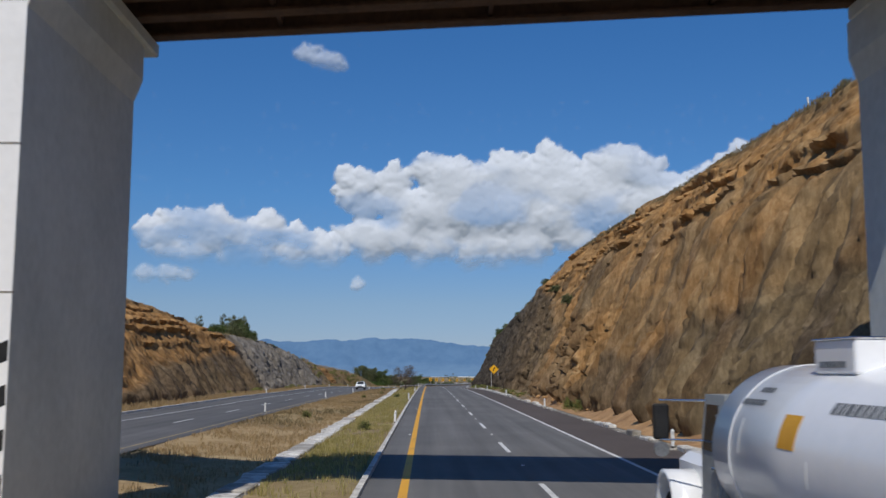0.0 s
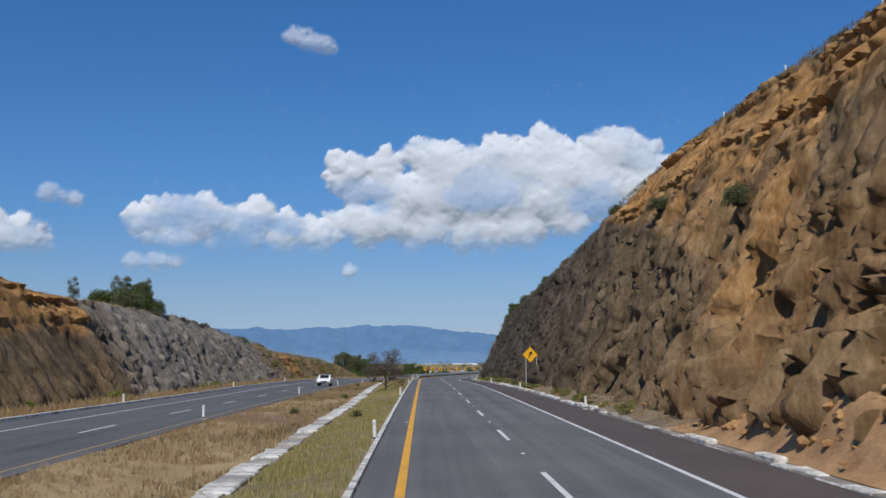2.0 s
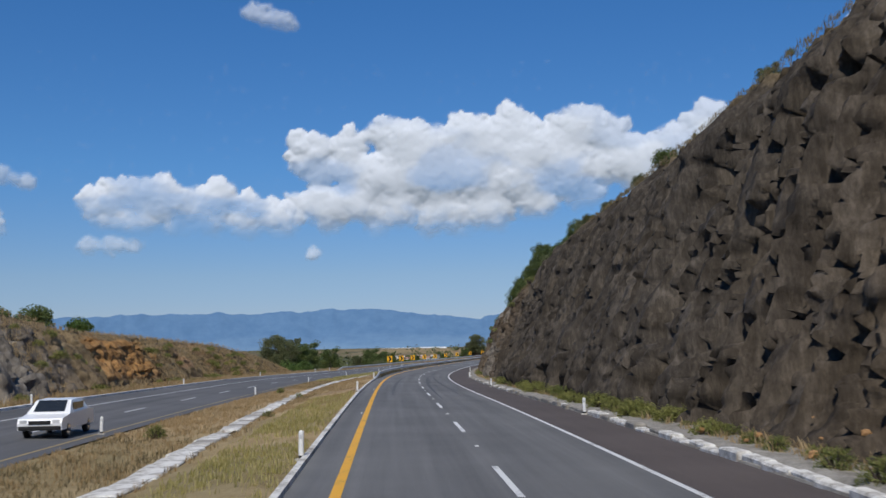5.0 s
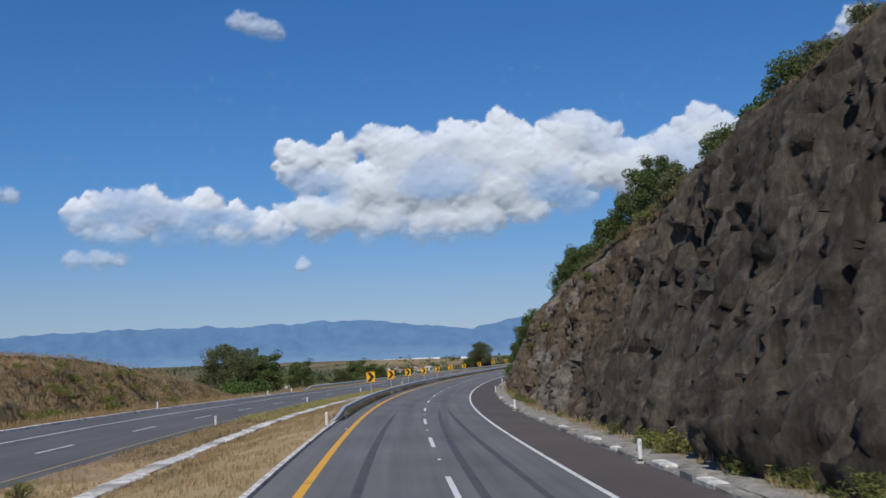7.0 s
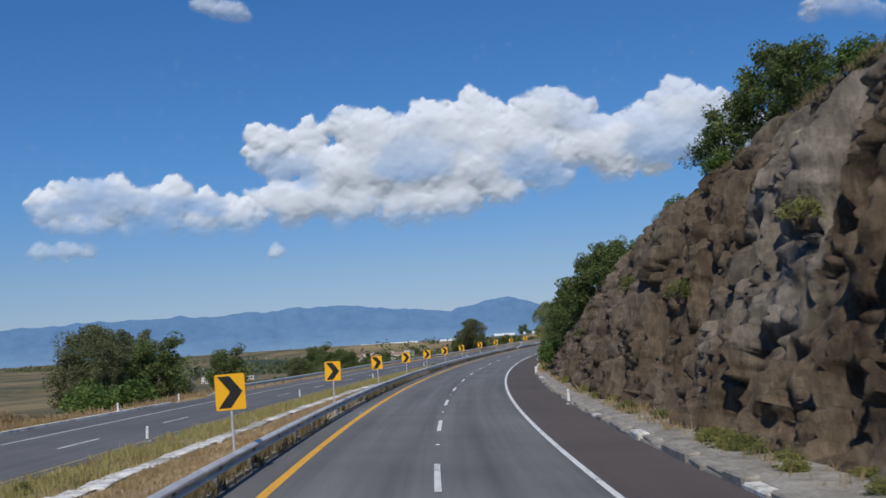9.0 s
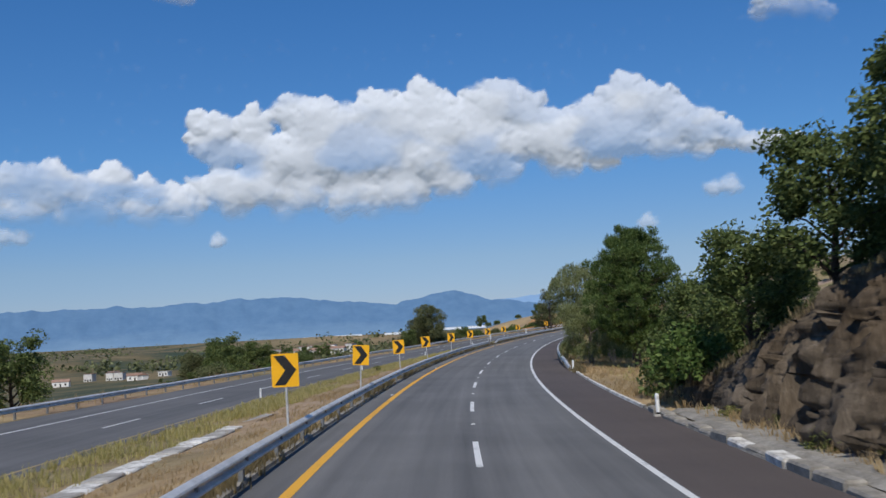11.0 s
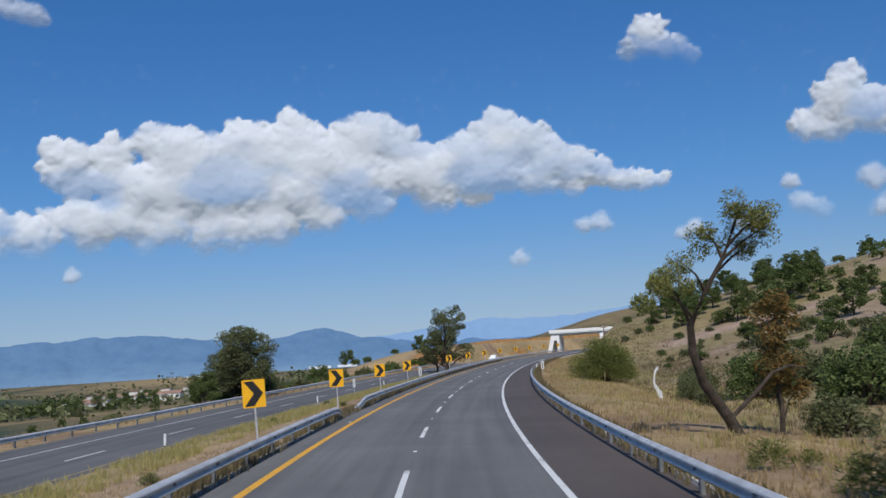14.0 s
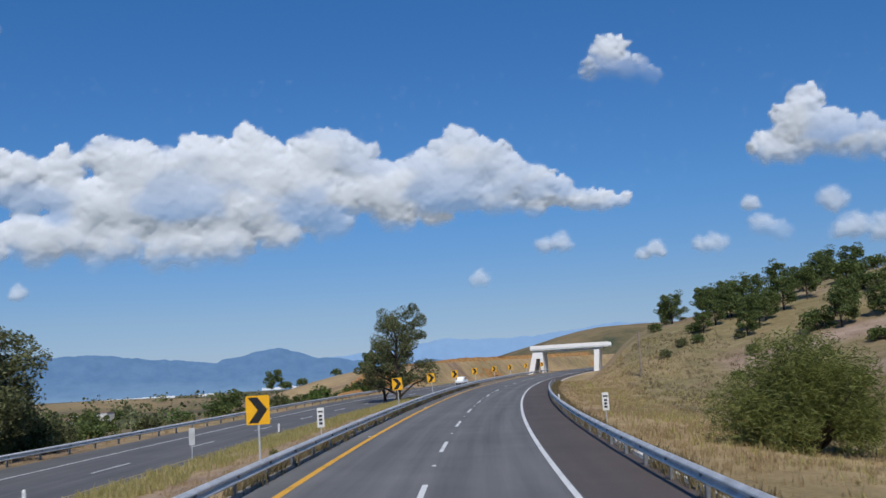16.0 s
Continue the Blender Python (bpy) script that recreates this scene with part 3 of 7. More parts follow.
    upland = 12 + 22 * smooth(r, 380, 1100) + 6 * fbm(X_ * 0.004, Y_ * 0.004, 0, 4, 25)
    mixed = smooth(az, 12, 25) * (1 - smooth(az, 150, 178)) + (az < -150) * smooth(-az, 150, 175)
    F_ = valley + (upland - valley) * np.clip(mixed, 0, 1) + valley_hill(X_, Y_)
    F_ = F_ - 45 * (1 - smooth(gap, 170, 330))
    coarse = np.stack([X_, Y_, F_], -1)
    a, b = near.reshape(-1, 3), coarse.reshape(-1, 3)
    quads = np.concatenate([grid_quads(len(ss), len(us)), grid_quads(171, 171)[:, ::-1] + len(a)])
    me = array_mesh("ground", np.concatenate([a, b]), quads, GROUND, True, [("green", np.concatenate([green.ravel(), np.full(len(b), 0.3)])), ("bare", np.concatenate([bare.ravel(), np.zeros(len(b))])), ("far", np.concatenate([far_near.ravel(), (1 - 0.085 * valley_hill(X_, Y_)).ravel()]))])
    tagged(new("ground", me), "dry grassland with bare earth round the highway", "ground", kind="structure")


build_ground()


# ---- carriageways ----
def on_road(s, u):
    return -bank(s) * u


def on_opposite(s, u):
    return knots(OPPOSITE, s) + bank(s) * np.clip(-u - 13.6, 0, 11)


road = ribbon("road", [-4.50, -4.3, -3.5, -2.6, -1.7, -0.8, 0, 0.9, 1.8, 2.7, 3.62], -90, 960, ASPHALT, z=on_road, metres=True, label="worn grey asphalt carriageway of two lanes")
ribbon("road_shoulder", [3.62, 4.5, 5.4, 6.22], -90, 960, SHOULDER, lift=-0.005, z=on_road, metres=True, label="reddish dark asphalt shoulder of the road")
ribbon("road_opposite", [-23.7, -22.5, -21, -19, -17, -15.2, -13.75], -90, 960, ASPHALT_B, z=on_opposite, metres=True, label="grey asphalt carriageway for oncoming traffic")
ribbon("edge_line_yellow", [-3.62, -3.40], -90, 960, YELLOW_LINE, lift=0.006, z=on_road, label="worn yellow edge line")
ribbon("edge_line_white", [3.42, 3.58], -90, 960, WHITE_LINE, lift=0.006, z=on_road, label="worn white edge line")
ribbon("edge_line_far", [-21.0, -20.85], -90, 960, WHITE_LINE, lift=0.006, z=on_opposite, label="white edge line of the oncoming carriageway")
ribbon("edge_line_median", [-14.5, -14.38], -90, 960, FADED_LINE, lift=0.006, z=on_opposite, label="faded yellow line along the median")


def drain_u(s):
    return knots([(0, -7.9), (150, -7.9), (240, -9.7), (262, -10.1), (900, -10.1)], s)


def dash(s, u, zf):
    ss = np.linspace(s, s + 5, 3)
    S_, U_ = np.meshgrid(ss, [u - 0.075, u + 0.075], indexing="ij")
    ob = new("lane_dash", array_mesh("lane_dash", place(S_, U_, zf(S_, U_) + 0.006), grid_quads(3, 2), WHITE_LINE, True))
    ob.parent = road


for n in range(-3, 52):
    dash(28.8 - 2.5 - 15 + 15 * n, 0.0, on_road)
    dash(2.0 + 15.17 * n, -17.3, on_opposite)

# tyre marks left in the bend
for name, s0, s1, u0, u1 in (("tyre_mark", 236, 292, -2.35, -1.75), ("tyre_mark", 232, 300, 0.55, 1.0), ("tyre_mark", 240, 300, 2.1, 1.55)):
    ss = np.linspace(s0, s1, 25)
    t = np.linspace(0, 1, 25)
    mid, wide = u0 + (u1 - u0) * t ** 1.5, 0.13 * np.sin(np.pi * np.clip(t, 0.03, 0.97)) ** 0.4
    U_ = np.stack([mid - wide, mid + wide], -1)
    S_ = np.stack([ss, ss], -1)
    ob = new(name, array_mesh(name, place(S_, U_, on_road(S_, U_) + 0.004), grid_quads(25, 2), RUBBER, True))
    tagged(ob, "dark curved tyre mark on the asphalt", "tyre mark", kind="structure")

# left kerb, drain in the median, kerbs of the far carriageway and of the right shoulder
ribbon("kerb_median", [-4.67, -4.66, -4.50, -4.48], -90, 281, WHITEWASH, z=on_road, profile=[-0.1, 0.10, 0.10, -0.02], label="narrow whitewashed concrete kerb beside the road")
ribbon("kerb_rail", [-4.67, -4.66, -4.50, -4.48], 281, 640, KERB_GREY, z=on_road, profile=[-0.1, 0.08, 0.08, -0.02], label="weathered concrete kerb under the guard rail")
drain = ribbon("drain_bed", [-0.35, -0.2, 0.0, 0.2, 0.35], 10, 400, CONCRETE, shift=drain_u, profile=[0.04, -0.01, -0.04, -0.01, 0.04], lift=0.02, label="rough concrete drain bed along the grassy median")
rng = np.random.default_rng(4)
slab_mesh = []
for k in range(4):
    g = Geo()
    w, h = 0.36 + 0.035 * k, 0.06 + 0.012 * k
    g.box(-w, w, -0.80, 0.80, -0.12, h, 0.04)
    g.v = [(x + 0.05 * math.sin(7 * y + k) + 0.03 * math.sin(3 * x + 5 * k), y + 0.06 * math.sin(5 * x + 2 * k), z + 0.025 * math.sin(6 * x + 4 * y + k)) for x, y, z in g.v]
    slab_mesh.append(mesh_of("drain_slab", g, CONCRETE if k == 2 else WHITEWASH))
for s in np.arange(24, 392, 1.62):
    if rng.random() < 0.07:
        continue
    ob = new("drain_slab", slab_mesh[int(rng.integers(4))])
    ob.matrix_basis = at(s, drain_u(s) + rng.normal(0, 0.05), turn=rng.normal(0, 0.05)) @ Matrix.Translation((0, 0, rng.uniform(-0.02, 0.05)))
    ob.parent = drain
ribbon("kerb_far_side", [-24.02, -24.0, -23.72, -23.68], -90, 372, WHITEWASH, z=on_opposite, profile=[-0.1, 0.14, 0.14, -0.02], label="white painted kerb on the far side of the oncoming lanes")

kerb_bed = ribbon("kerb_bed", [6.2, 6.23, 6.6, 6.66], -90, 387, KERB_GREY, z=lambda s, u: on_road(s, np.minimum(u, 6.4)), profile=[-0.03, 0.05, 0.05, -0.15], label="weathered concrete kerb bed beside the shoulder")
kerb_mesh = []
for k in range(5):
    g = Geo()
    g.box(-0.19 - 0.03 * (k % 3), 0.19, -0.74, 0.74, -0.1, 0.17 + 0.022 * k, 0.05)
    g.v = [(x + 0.035 * math.sin(5 * y + 1.7 * k) + 0.02 * math.sin(17 * y + k), y, z + (0.035 * math.sin(4 * y + 2.3 * k) + 0.02 * math.sin(13 * y + k) if z > 0.1 else 0)) for x, y, z in g.v]
    kerb_mesh.append(g)
kerb_white, kerb_grey = [mesh_of("kerb_stone", g, WHITEWASH) for g in kerb_mesh], [mesh_of("kerb_stone", g, KERB_GREY) for g in kerb_mesh]
for s in np.arange(46, 386, 1.52):
    pool = kerb_white if (s < 215 and rng.random() < 0.75) or rng.random() < 0.12 else kerb_grey
    ob = new("kerb_stone", pool[int(rng.integers(5))])
    ob.matrix_basis = at(s, 6.42 + rng.normal(0, 0.025), z=-bank(s) * 6.4 - rng.uniform(0, 0.07) - (0.16 if s < 132 and rng.random() < 0.7 else 0.0), turn=rng.normal(0, 0.03))
    ob.parent = kerb_bed
ribbon("gutter_apron", [6.64, 6.9, 7.5, 8.2, 8.7], 181, 384, KERB_GREY, z=lambda s, u: on_road(s, np.minimum(u, 6.4)), profile=[0.10, 0.19, 0.17, 0.2, 0.1], label="cracked concrete apron between kerb and rock face")
ribbon("kerb_verge", [6.2, 6.23, 6.36, 6.42], 387, 760, WHITEWASH, z=on_road, profile=[-0.03, 0.09, 0.09, -0.15], label="low white kerb between shoulder and verge")


# ---- rock cuts ----
def around(x, y, seed):
    """The scattered points near each place: offsets to each and three numbers of its own."""
    x, y = np.broadcast_arrays(np.asarray(x, float), np.asarray(y, float))
    i, j = np.floor(x), np.floor(y)
    zero = np.zeros_like(i)
    for a in (-1, 0, 1):
        for b in (-1, 0, 1):
            own = [lattice(i + a, j + b, zero + k, seed) for k in range(5)]
            yield x - (i + a + own[0]), y - (j + b + own[1]), own[2:]


def knobs(x, y, seed):
    """Tilted facets parted by creases, as where rock has broken along its joints."""
    f1, f2, best = np.full(np.shape(x), 9.0), np.full(np.shape(x), 9.0), np.zeros(np.shape(x))
    for dx, dy, own in around(x, y, seed):
        d = np.hypot(dx, dy)
        lift = own[0] - 0.5 + 1.3 * (own[1] - 0.5) * dx + 0.9 * (own[2] - 0.35) * dy - 0.35 * d * d
        near = d < f1
        f2 = np.where(near, f1, np.minimum(f2, d))
        best = np.where(near, lift, best)
        f1 = np.where(near, d, f1)
    return best - 0.45 * (1 - smooth(f2 - f1, 0.0, 0.2))


def pits(x, y, seed, share):
    """Upright scoops from 0 to 1: steep under the upper lip, running out to a point below."""
    deepest = np.zeros(np.shape(x))
    for dx, dy, own in around(x, y, seed):
        wide = (0.22 + 0.24 * own[1]) * np.clip(1.0 + 0.9 * dy, 0.25, 1.3)
        q = (dx / wide) ** 2 + (dy / np.where(dy > 0, 0.30, 0.62)) ** 2
        deep = smooth(1 - q, 0.0, 0.45) * (0.55 + 0.45 * own[2]) * (own[0] < share)
        deepest = np.maximum(deepest, deep * np.where(dy > 0, 1.0, np.clip(1 + 0.8 * dy, 0, 1)))
    return deepest


def rock_cut(name, label, s0, s1, step, top, foot, cot, side, rows, zones, foot_shift=None):
    """A rock face along the road with its debris toe, ledges, blocks and hollows, and its rounded crest."""
    ss = np.arange(s0, s1 + step, step)
    v = np.concatenate([np.linspace(-0.10, 0, 5)[:-1], np.linspace(0, 1, rows), 1 + np.linspace(0, 0.35, 10)[1:]])
    S_, V_ = np.meshgrid(ss, v, indexing="ij")
    T_ = np.maximum(knots(top, S_), 0.05)
    face = np.clip(V_, 0, 1)
    z = T_ * (face - 0.06 * smooth(face, 0.75, 1.0))
    back = np.clip(V_ - 1, 0, None)
    z = z - back * 1.0 - 2.4 * smooth(back, 0.2, 0.35)
    across = T_ * face * cot + T_ * 0.07 * smooth(face, 0.7, 1.0) + back * 16
    toe = np.clip(-V_, 0, None) * 10
    across, z = across - toe * 1.1, z - toe * 0.35
    f = foot + (0 if foot_shift is None else side * knots(foot_shift, S_))
    base = height(S_, np.full_like(S_, foot - side * 0.6))
    ochre, dark, growth, pale = zones(S_, z)
    high = np.clip(z / np.maximum(T_, 1), 0, 1)
    warp = S_ + 0.7 * fbm(S_ * 0.45, z * 0.3, 0, 3, 41) + 0.3 * fbm(S_ * 1.5, z * 0.8, 0, 3, 45)
    rise = z + 0.9 * fbm(S_ * 0.4, z * 0.3, 3.0, 3, 43) + 0.45 * fbm(S_ * 1.5, z * 0.8, 1.0, 3, 47)
    env = smooth(V_, -0.02, 0.06) * (1 - 0.75 * smooth(V_, 0.93, 1.06))
    east, tall_ = float(side > 0), smooth(T_, 13, 17)
    # stretches of the face: crumbling tuff, pitted tuff, fluted basalt, columns
    crumbling = east * (1 - smooth(S_, 108, 128))
    pitted = east * smooth(S_, 100, 125) * (1 - smooth(S_, 205, 232))
    fluted = east * smooth(S_, 180, 215) * (1 - smooth(S_, 262, 296))
    columnar = east * smooth(S_, 256, 298) + (1 - east) * (0.25 + 0.5 * smooth(S_, 158, 172))
    lower = 1 - smooth(high, 0.30, 0.50) * tall_
    upper = smooth(high, 0.62, 0.85) * tall_
    out = 0.9 * fbm(S_ * 0.055, z * 0.07, 0, 3, 51) + 0.35 * fbm(S_ * 0.22, z * 0.12, 0, 2, 52)
    flute = 0.9 * np.abs(value_noise(warp * 0.36, z * 0.05, 0, 53)) + 0.5 * np.abs(value_noise(warp * 0.95, z * 0.10, 0, 54)) - 0.5
    ribs = 0.30 * np.abs(value_noise(warp * 1.9 + 0.12 * z, z * 0.09, 0, 68)) + 0.16 * np.abs(value_noise(warp * 3.3, z * 0.16, 0, 70))
    knob = 0.62 * knobs(warp / 1.35, rise / 3.0, 61) + 0.42 * knobs(warp / 0.72, rise / 1.55, 63) + 0.14 * knobs(warp / 0.4, rise / 0.8, 66)
    wide_pits, small_pits, grooves = pits(warp / 1.7, rise / 3.1, 57, 0.62), np.maximum(pits(warp / 0.9, rise / 2.1, 58, 0.8), 0.8 * pits(warp / 0.62, rise / 1.5, 55, 0.7)), pits(warp / 1.15, rise / 5.0, 59, 0.7)
    scoops = np.maximum(pits(warp / 1.0 + 0.22 * rise, rise / 2.1, 65, 0.95), 0.75 * pits(warp / 0.62 + 0.2 * rise, rise / 1.3, 67, 0.85)) * smooth(S_, 80, 92)
    relief = knob * (0.12 - 0.10 * crumbling + 0.88 * columnar) * (1 - 0.5 * upper * (1 - columnar))
    relief = relief - wide_pits * ((0.25 + 0.45 * smooth(S_, 80, 92)) * crumbling * lower ** 2 + 0.55 * pitted * (1 - 0.8 * upper) + 0.5 * fluted + 0.8 * columnar)
    relief = relief - small_pits * (0.2 * crumbling * lower + 0.65 * pitted * (1 - 0.8 * upper) + 0.4 * fluted * (1 - 0.7 * upper) + 0.35 * columnar)
    relief = relief - grooves * (1.7 * fluted * (1 - 0.5 * upper) + 0.35 * pitted * (1 - upper) + 0.25 * columnar)
    caves = 1.3 * smooth(value_noise(warp * 0.22, rise * 0.16, 0, 56) + 0.2 * value_noise(warp * 0.9, rise * 0.5, 0, 60), 0.52, 0.64) * (pitted + fluted + 0.4 * columnar) * (1 - upper)
    relief = relief - 1.0 * scoops * (crumbling + 0.3 * pitted) * lower * (1 - 0.4 * columnar)
    relief = relief - caves + ribs * (1 + 1.2 * crumbling) * (1 - 0.6 * columnar) + flute * (1 + 0.5 * crumbling) * (1 - 0.5 * columnar)
    # bedded ochre towards the crest: thin ledges, broken along their length
    bed = (z + 0.9 * fbm(S_ * 0.05, z * 0.05, 0, 2, 71) + 0.18 * fbm(S_ * 0.5, z * 0.6, 0, 3, 72)) / 0.8
    frac = bed - np.floor(bed)
    hard = lattice(np.floor(bed), np.floor(bed) * 0, np.floor(bed) * 0, 73)
    ledge = (0.25 + 1.25 * hard) * smooth(frac, 0.02, 0.2) * (1 - 0.6 * frac) - 0.5 + 1.1 * smooth(high, 0.86, 0.885) * (1 - smooth(high, 0.93, 0.98)) * tall_
    broken = smooth(fbm(S_ * 0.16, rise * 0.45, 0, 3, 79), -0.2, 0.3)
    stratified = 1 - (1 - smooth(high, 0.50, 0.66)) * tall_
    beds = stratified * (0.8 * ledge * (0.1 + 0.9 * broken) + 0.30 * knobs(warp / 1.5, rise / 0.75, 64) - 0.5 * small_pits * broken)
    beds = beds + (1 - stratified) * (relief + 0.2 * flute)
    d = out + (1 - ochre) * relief + ochre * beds + 0.09 * fbm(S_ * 2.2, z * 1.5, 0, 3, 77)
    d = d * env * np.clip(T_ / 5, 0.25, 1) * (1 - 0.45 * smooth(growth, 0.8, 1.0) * (T_ < 12))
    ang = math.atan2(1, cot)
    u = f + side * (across - d * math.sin(ang))
    zz = base + z + d * math.cos(ang) * 0.6
    me = array_mesh(name, place(S_, u, zz), grid_quads(len(ss), len(v)) if side > 0 else grid_quads(len(ss), len(v))[:, ::-1], ROCK, True, [("ochre", ochre), ("dark", dark), ("growth", growth), ("pale", pale)])
    me.set_sharp_from_angle(angle=radians(62))
    return tagged(new(name, me), label, "rock face", kind="structure")


def zones_right(s, z):
    n = 1.6 * fbm(s * 0.08, z * 0.2, 0, 3, 81)
    edge = knots([(-100, 7.5), (60, 6.5), (80, 3.6), (95, 2.2), (118, 3), (135, 9), (160, 14), (185, 17.5), (200, 22), (400, 24)], s)
    ochre = smooth(z + n, edge - 0.8, edge + 0.8) + 0.4 * smooth(fbm(s * 0.12, z * 0.1, 0, 3, 83), -0.05, 0.3) * (1 - smooth(s, 110, 170)) - 0.5 * smooth(fbm(s * 0.3, z * 0.03, 0, 3, 85), 0.1, 0.3) * (1 - smooth(z, 12, 15))
    dark = smooth(s + 8 * n, 122, 178) * (0.70 + 0.24 * smooth(s, 185, 215) - 0.40 * smooth(s, 270, 300)) + 0.5 * (1 - smooth(s, 70, 86)) * (1 - smooth(z + n, 7.5, 9.5))
    growth = np.clip(0.06 + 0.22 * (1 - smooth(s, 62, 80)) + 0.25 * (1 - smooth(s, 120, 200)) + 0.7 * smooth(z / np.maximum(knots(RIGHT_TOP, s), 1), 0.85, 1.0), 0, 1)
    high = z / np.maximum(knots(RIGHT_TOP, s), 1)
    stain = smooth(fbm(s * 0.28, z * 0.02, 0, 3, 85), 0.04, 0.2) * (1 - smooth(high, 0.62, 0.8)) * smooth(s, 74, 82)
    tint = (0.58 + 0.04 * (1 - smooth(s, 75, 95)) + 0.6 * smooth(high + 0.04 * n, 0.58, 0.72)) * (1 - 0.7 * stain)
    tan = 0.2 * smooth(s, 82, 94) * (1 - smooth(s, 118, 136)) * (1 - smooth(high, 0.35, 0.5))
    return np.clip(np.clip(ochre, 0, 1) * tint + tan, 0, 1), np.clip(dark + 0.3 * stain * (1 - smooth(s, 118, 150)), 0, 1), growth, 0.5 * smooth(s, 268, 300) * (1 - 0.65 * smooth(s, 318, 345)) * smooth(fbm(s * 0.15, z * 0.15, 0, 3, 86), -0.25, 0.25)


def zones_left(s, z):
    n = 1.2 * fbm(s * 0.08, z * 0.25, 0, 3, 91)
    edge = knots([(-100, 0.8), (100, 1.0), (118, 3.6), (132, 4.2), (150, 4.8), (163, 5.6), (172, 13), (255, 12), (266, 2), (285, 2), (292, 12), (400, 12)], s)
    ochre = smooth(z + n, edge - 0.5, edge + 0.5)
    dark = 0.35 * smooth(s + 5 * n, 158, 176) * (1 - smooth(s, 235, 262))
    bare = smooth(s + 1.5 * n, 259, 263) * (1 - smooth(s + 2 * n, 276, 282)) * smooth(z + 0.4 * n, 0.7, 1.3) * (1 - smooth(z + 0.3 * n, 4.2, 4.7))
    crag = smooth(fbm(s * 0.16, z * 0.35, 0, 3, 97), 0.06, 0.2) * smooth(s, 280, 286) * (1 - smooth(s, 325, 335)) * smooth(z, 1.0, 1.8)
    ochre = np.maximum(ochre, bare)
    growth = np.clip(-1.2 * bare - 0.9 * crag + 0.15 + 0.25 * smooth(s, 125, 135) * (1 - smooth(s, 160, 172)) * (1 - smooth(z, 2, 4)) + 0.8 * smooth(s, 235, 270) + 0.8 * smooth(z / np.maximum(knots(LEFT_TOP, s), 1), 0.86, 1.0), 0, 1)
    pale = 0.8 * smooth(s + 4 * n, 160, 176) * (1 - smooth(s, 240, 262)) + 0.45 * crag
    return np.maximum(ochre, 0.45 * crag), dark, growth, pale


def zones_bank(s, z):
    return np.clip(1.0 + 0.2 * fbm(s * 0.1, z * 0.2, 0, 2, 95), 0, 1), np.zeros_like(s), 0.3 * smooth(z, 4.5, 6), np.zeros_like(s)


rock_cut("rock_face_east", "steep roadside rock cut, ochre beds over grey-brown tuff and dark basalt", 40, 390, 0.21, RIGHT_TOP, FOOT_R, COT_R, 1, 112, zones_right, [(40, 2.5), (52, 0.6), (60, 0), (404, 0)])
rock_cut("rock_face_west", "lower rock cut beyond the oncoming lanes, ochre and grey", 20, 360, 0.34, LEFT_TOP, FOOT_L, COT_L, -1, 44, zones_left)
rock_cut("earth_bank", "orange earth bank cut beside the bend", 655, 900, 0.9, [(600, 0.1), (657, 0.1), (690, 4.2), (720, 5.2), (760, 6.0), (900, 6.5)], -26.5, 0.9, -1, 16, zones_bank)


# sandy debris between the kerb and the tall rock, heaped up where the ochre beds crumble
ss, us = np.arange(52, 196, 0.45), np.linspace(6.64, 9.4, 12)
S_, U_ = np.meshgrid(ss, us, indexing="ij")
wide = smooth(U_, 6.64, 8.2)
heap_ = (0.10 + 0.22 * fbm(S_ * 0.25, U_ * 0.5, 0, 3, 87)) * wide + 1.7 * np.exp(-((S_ - 108) / 6.0) ** 2) * wide ** 1.3 + 0.5 * np.exp(-((S_ - 74) / 6.0) ** 2) * wide
Z_ = on_road(S_, np.minimum(U_, 6.4)) + 0.06 - 1.2 * smooth(S_, 184, 196) + 0.25 * wide * smooth(S_, 52, 60) * (1 - smooth(S_, 172, 196)) + heap_ + 0.12 * fbm(S_ * 1.6, U_ * 1.6, 0, 3, 89) * wide
split = int(np.searchsorted(ss, 121.0))
for rows_, material, label in ((slice(0, split + 1), SAND, "sandy ochre debris heaped along the foot of the rock"), (slice(split, len(ss)), DIRT, "brown earth and grit along the foot of the rock")):
    xyz = place(S_[rows_], U_[rows_], Z_[rows_])
    tagged(new("debris_strip", array_mesh("debris_strip", xyz, grid_quads(len(xyz), 12), material, True)), label, "debris", kind="structure")

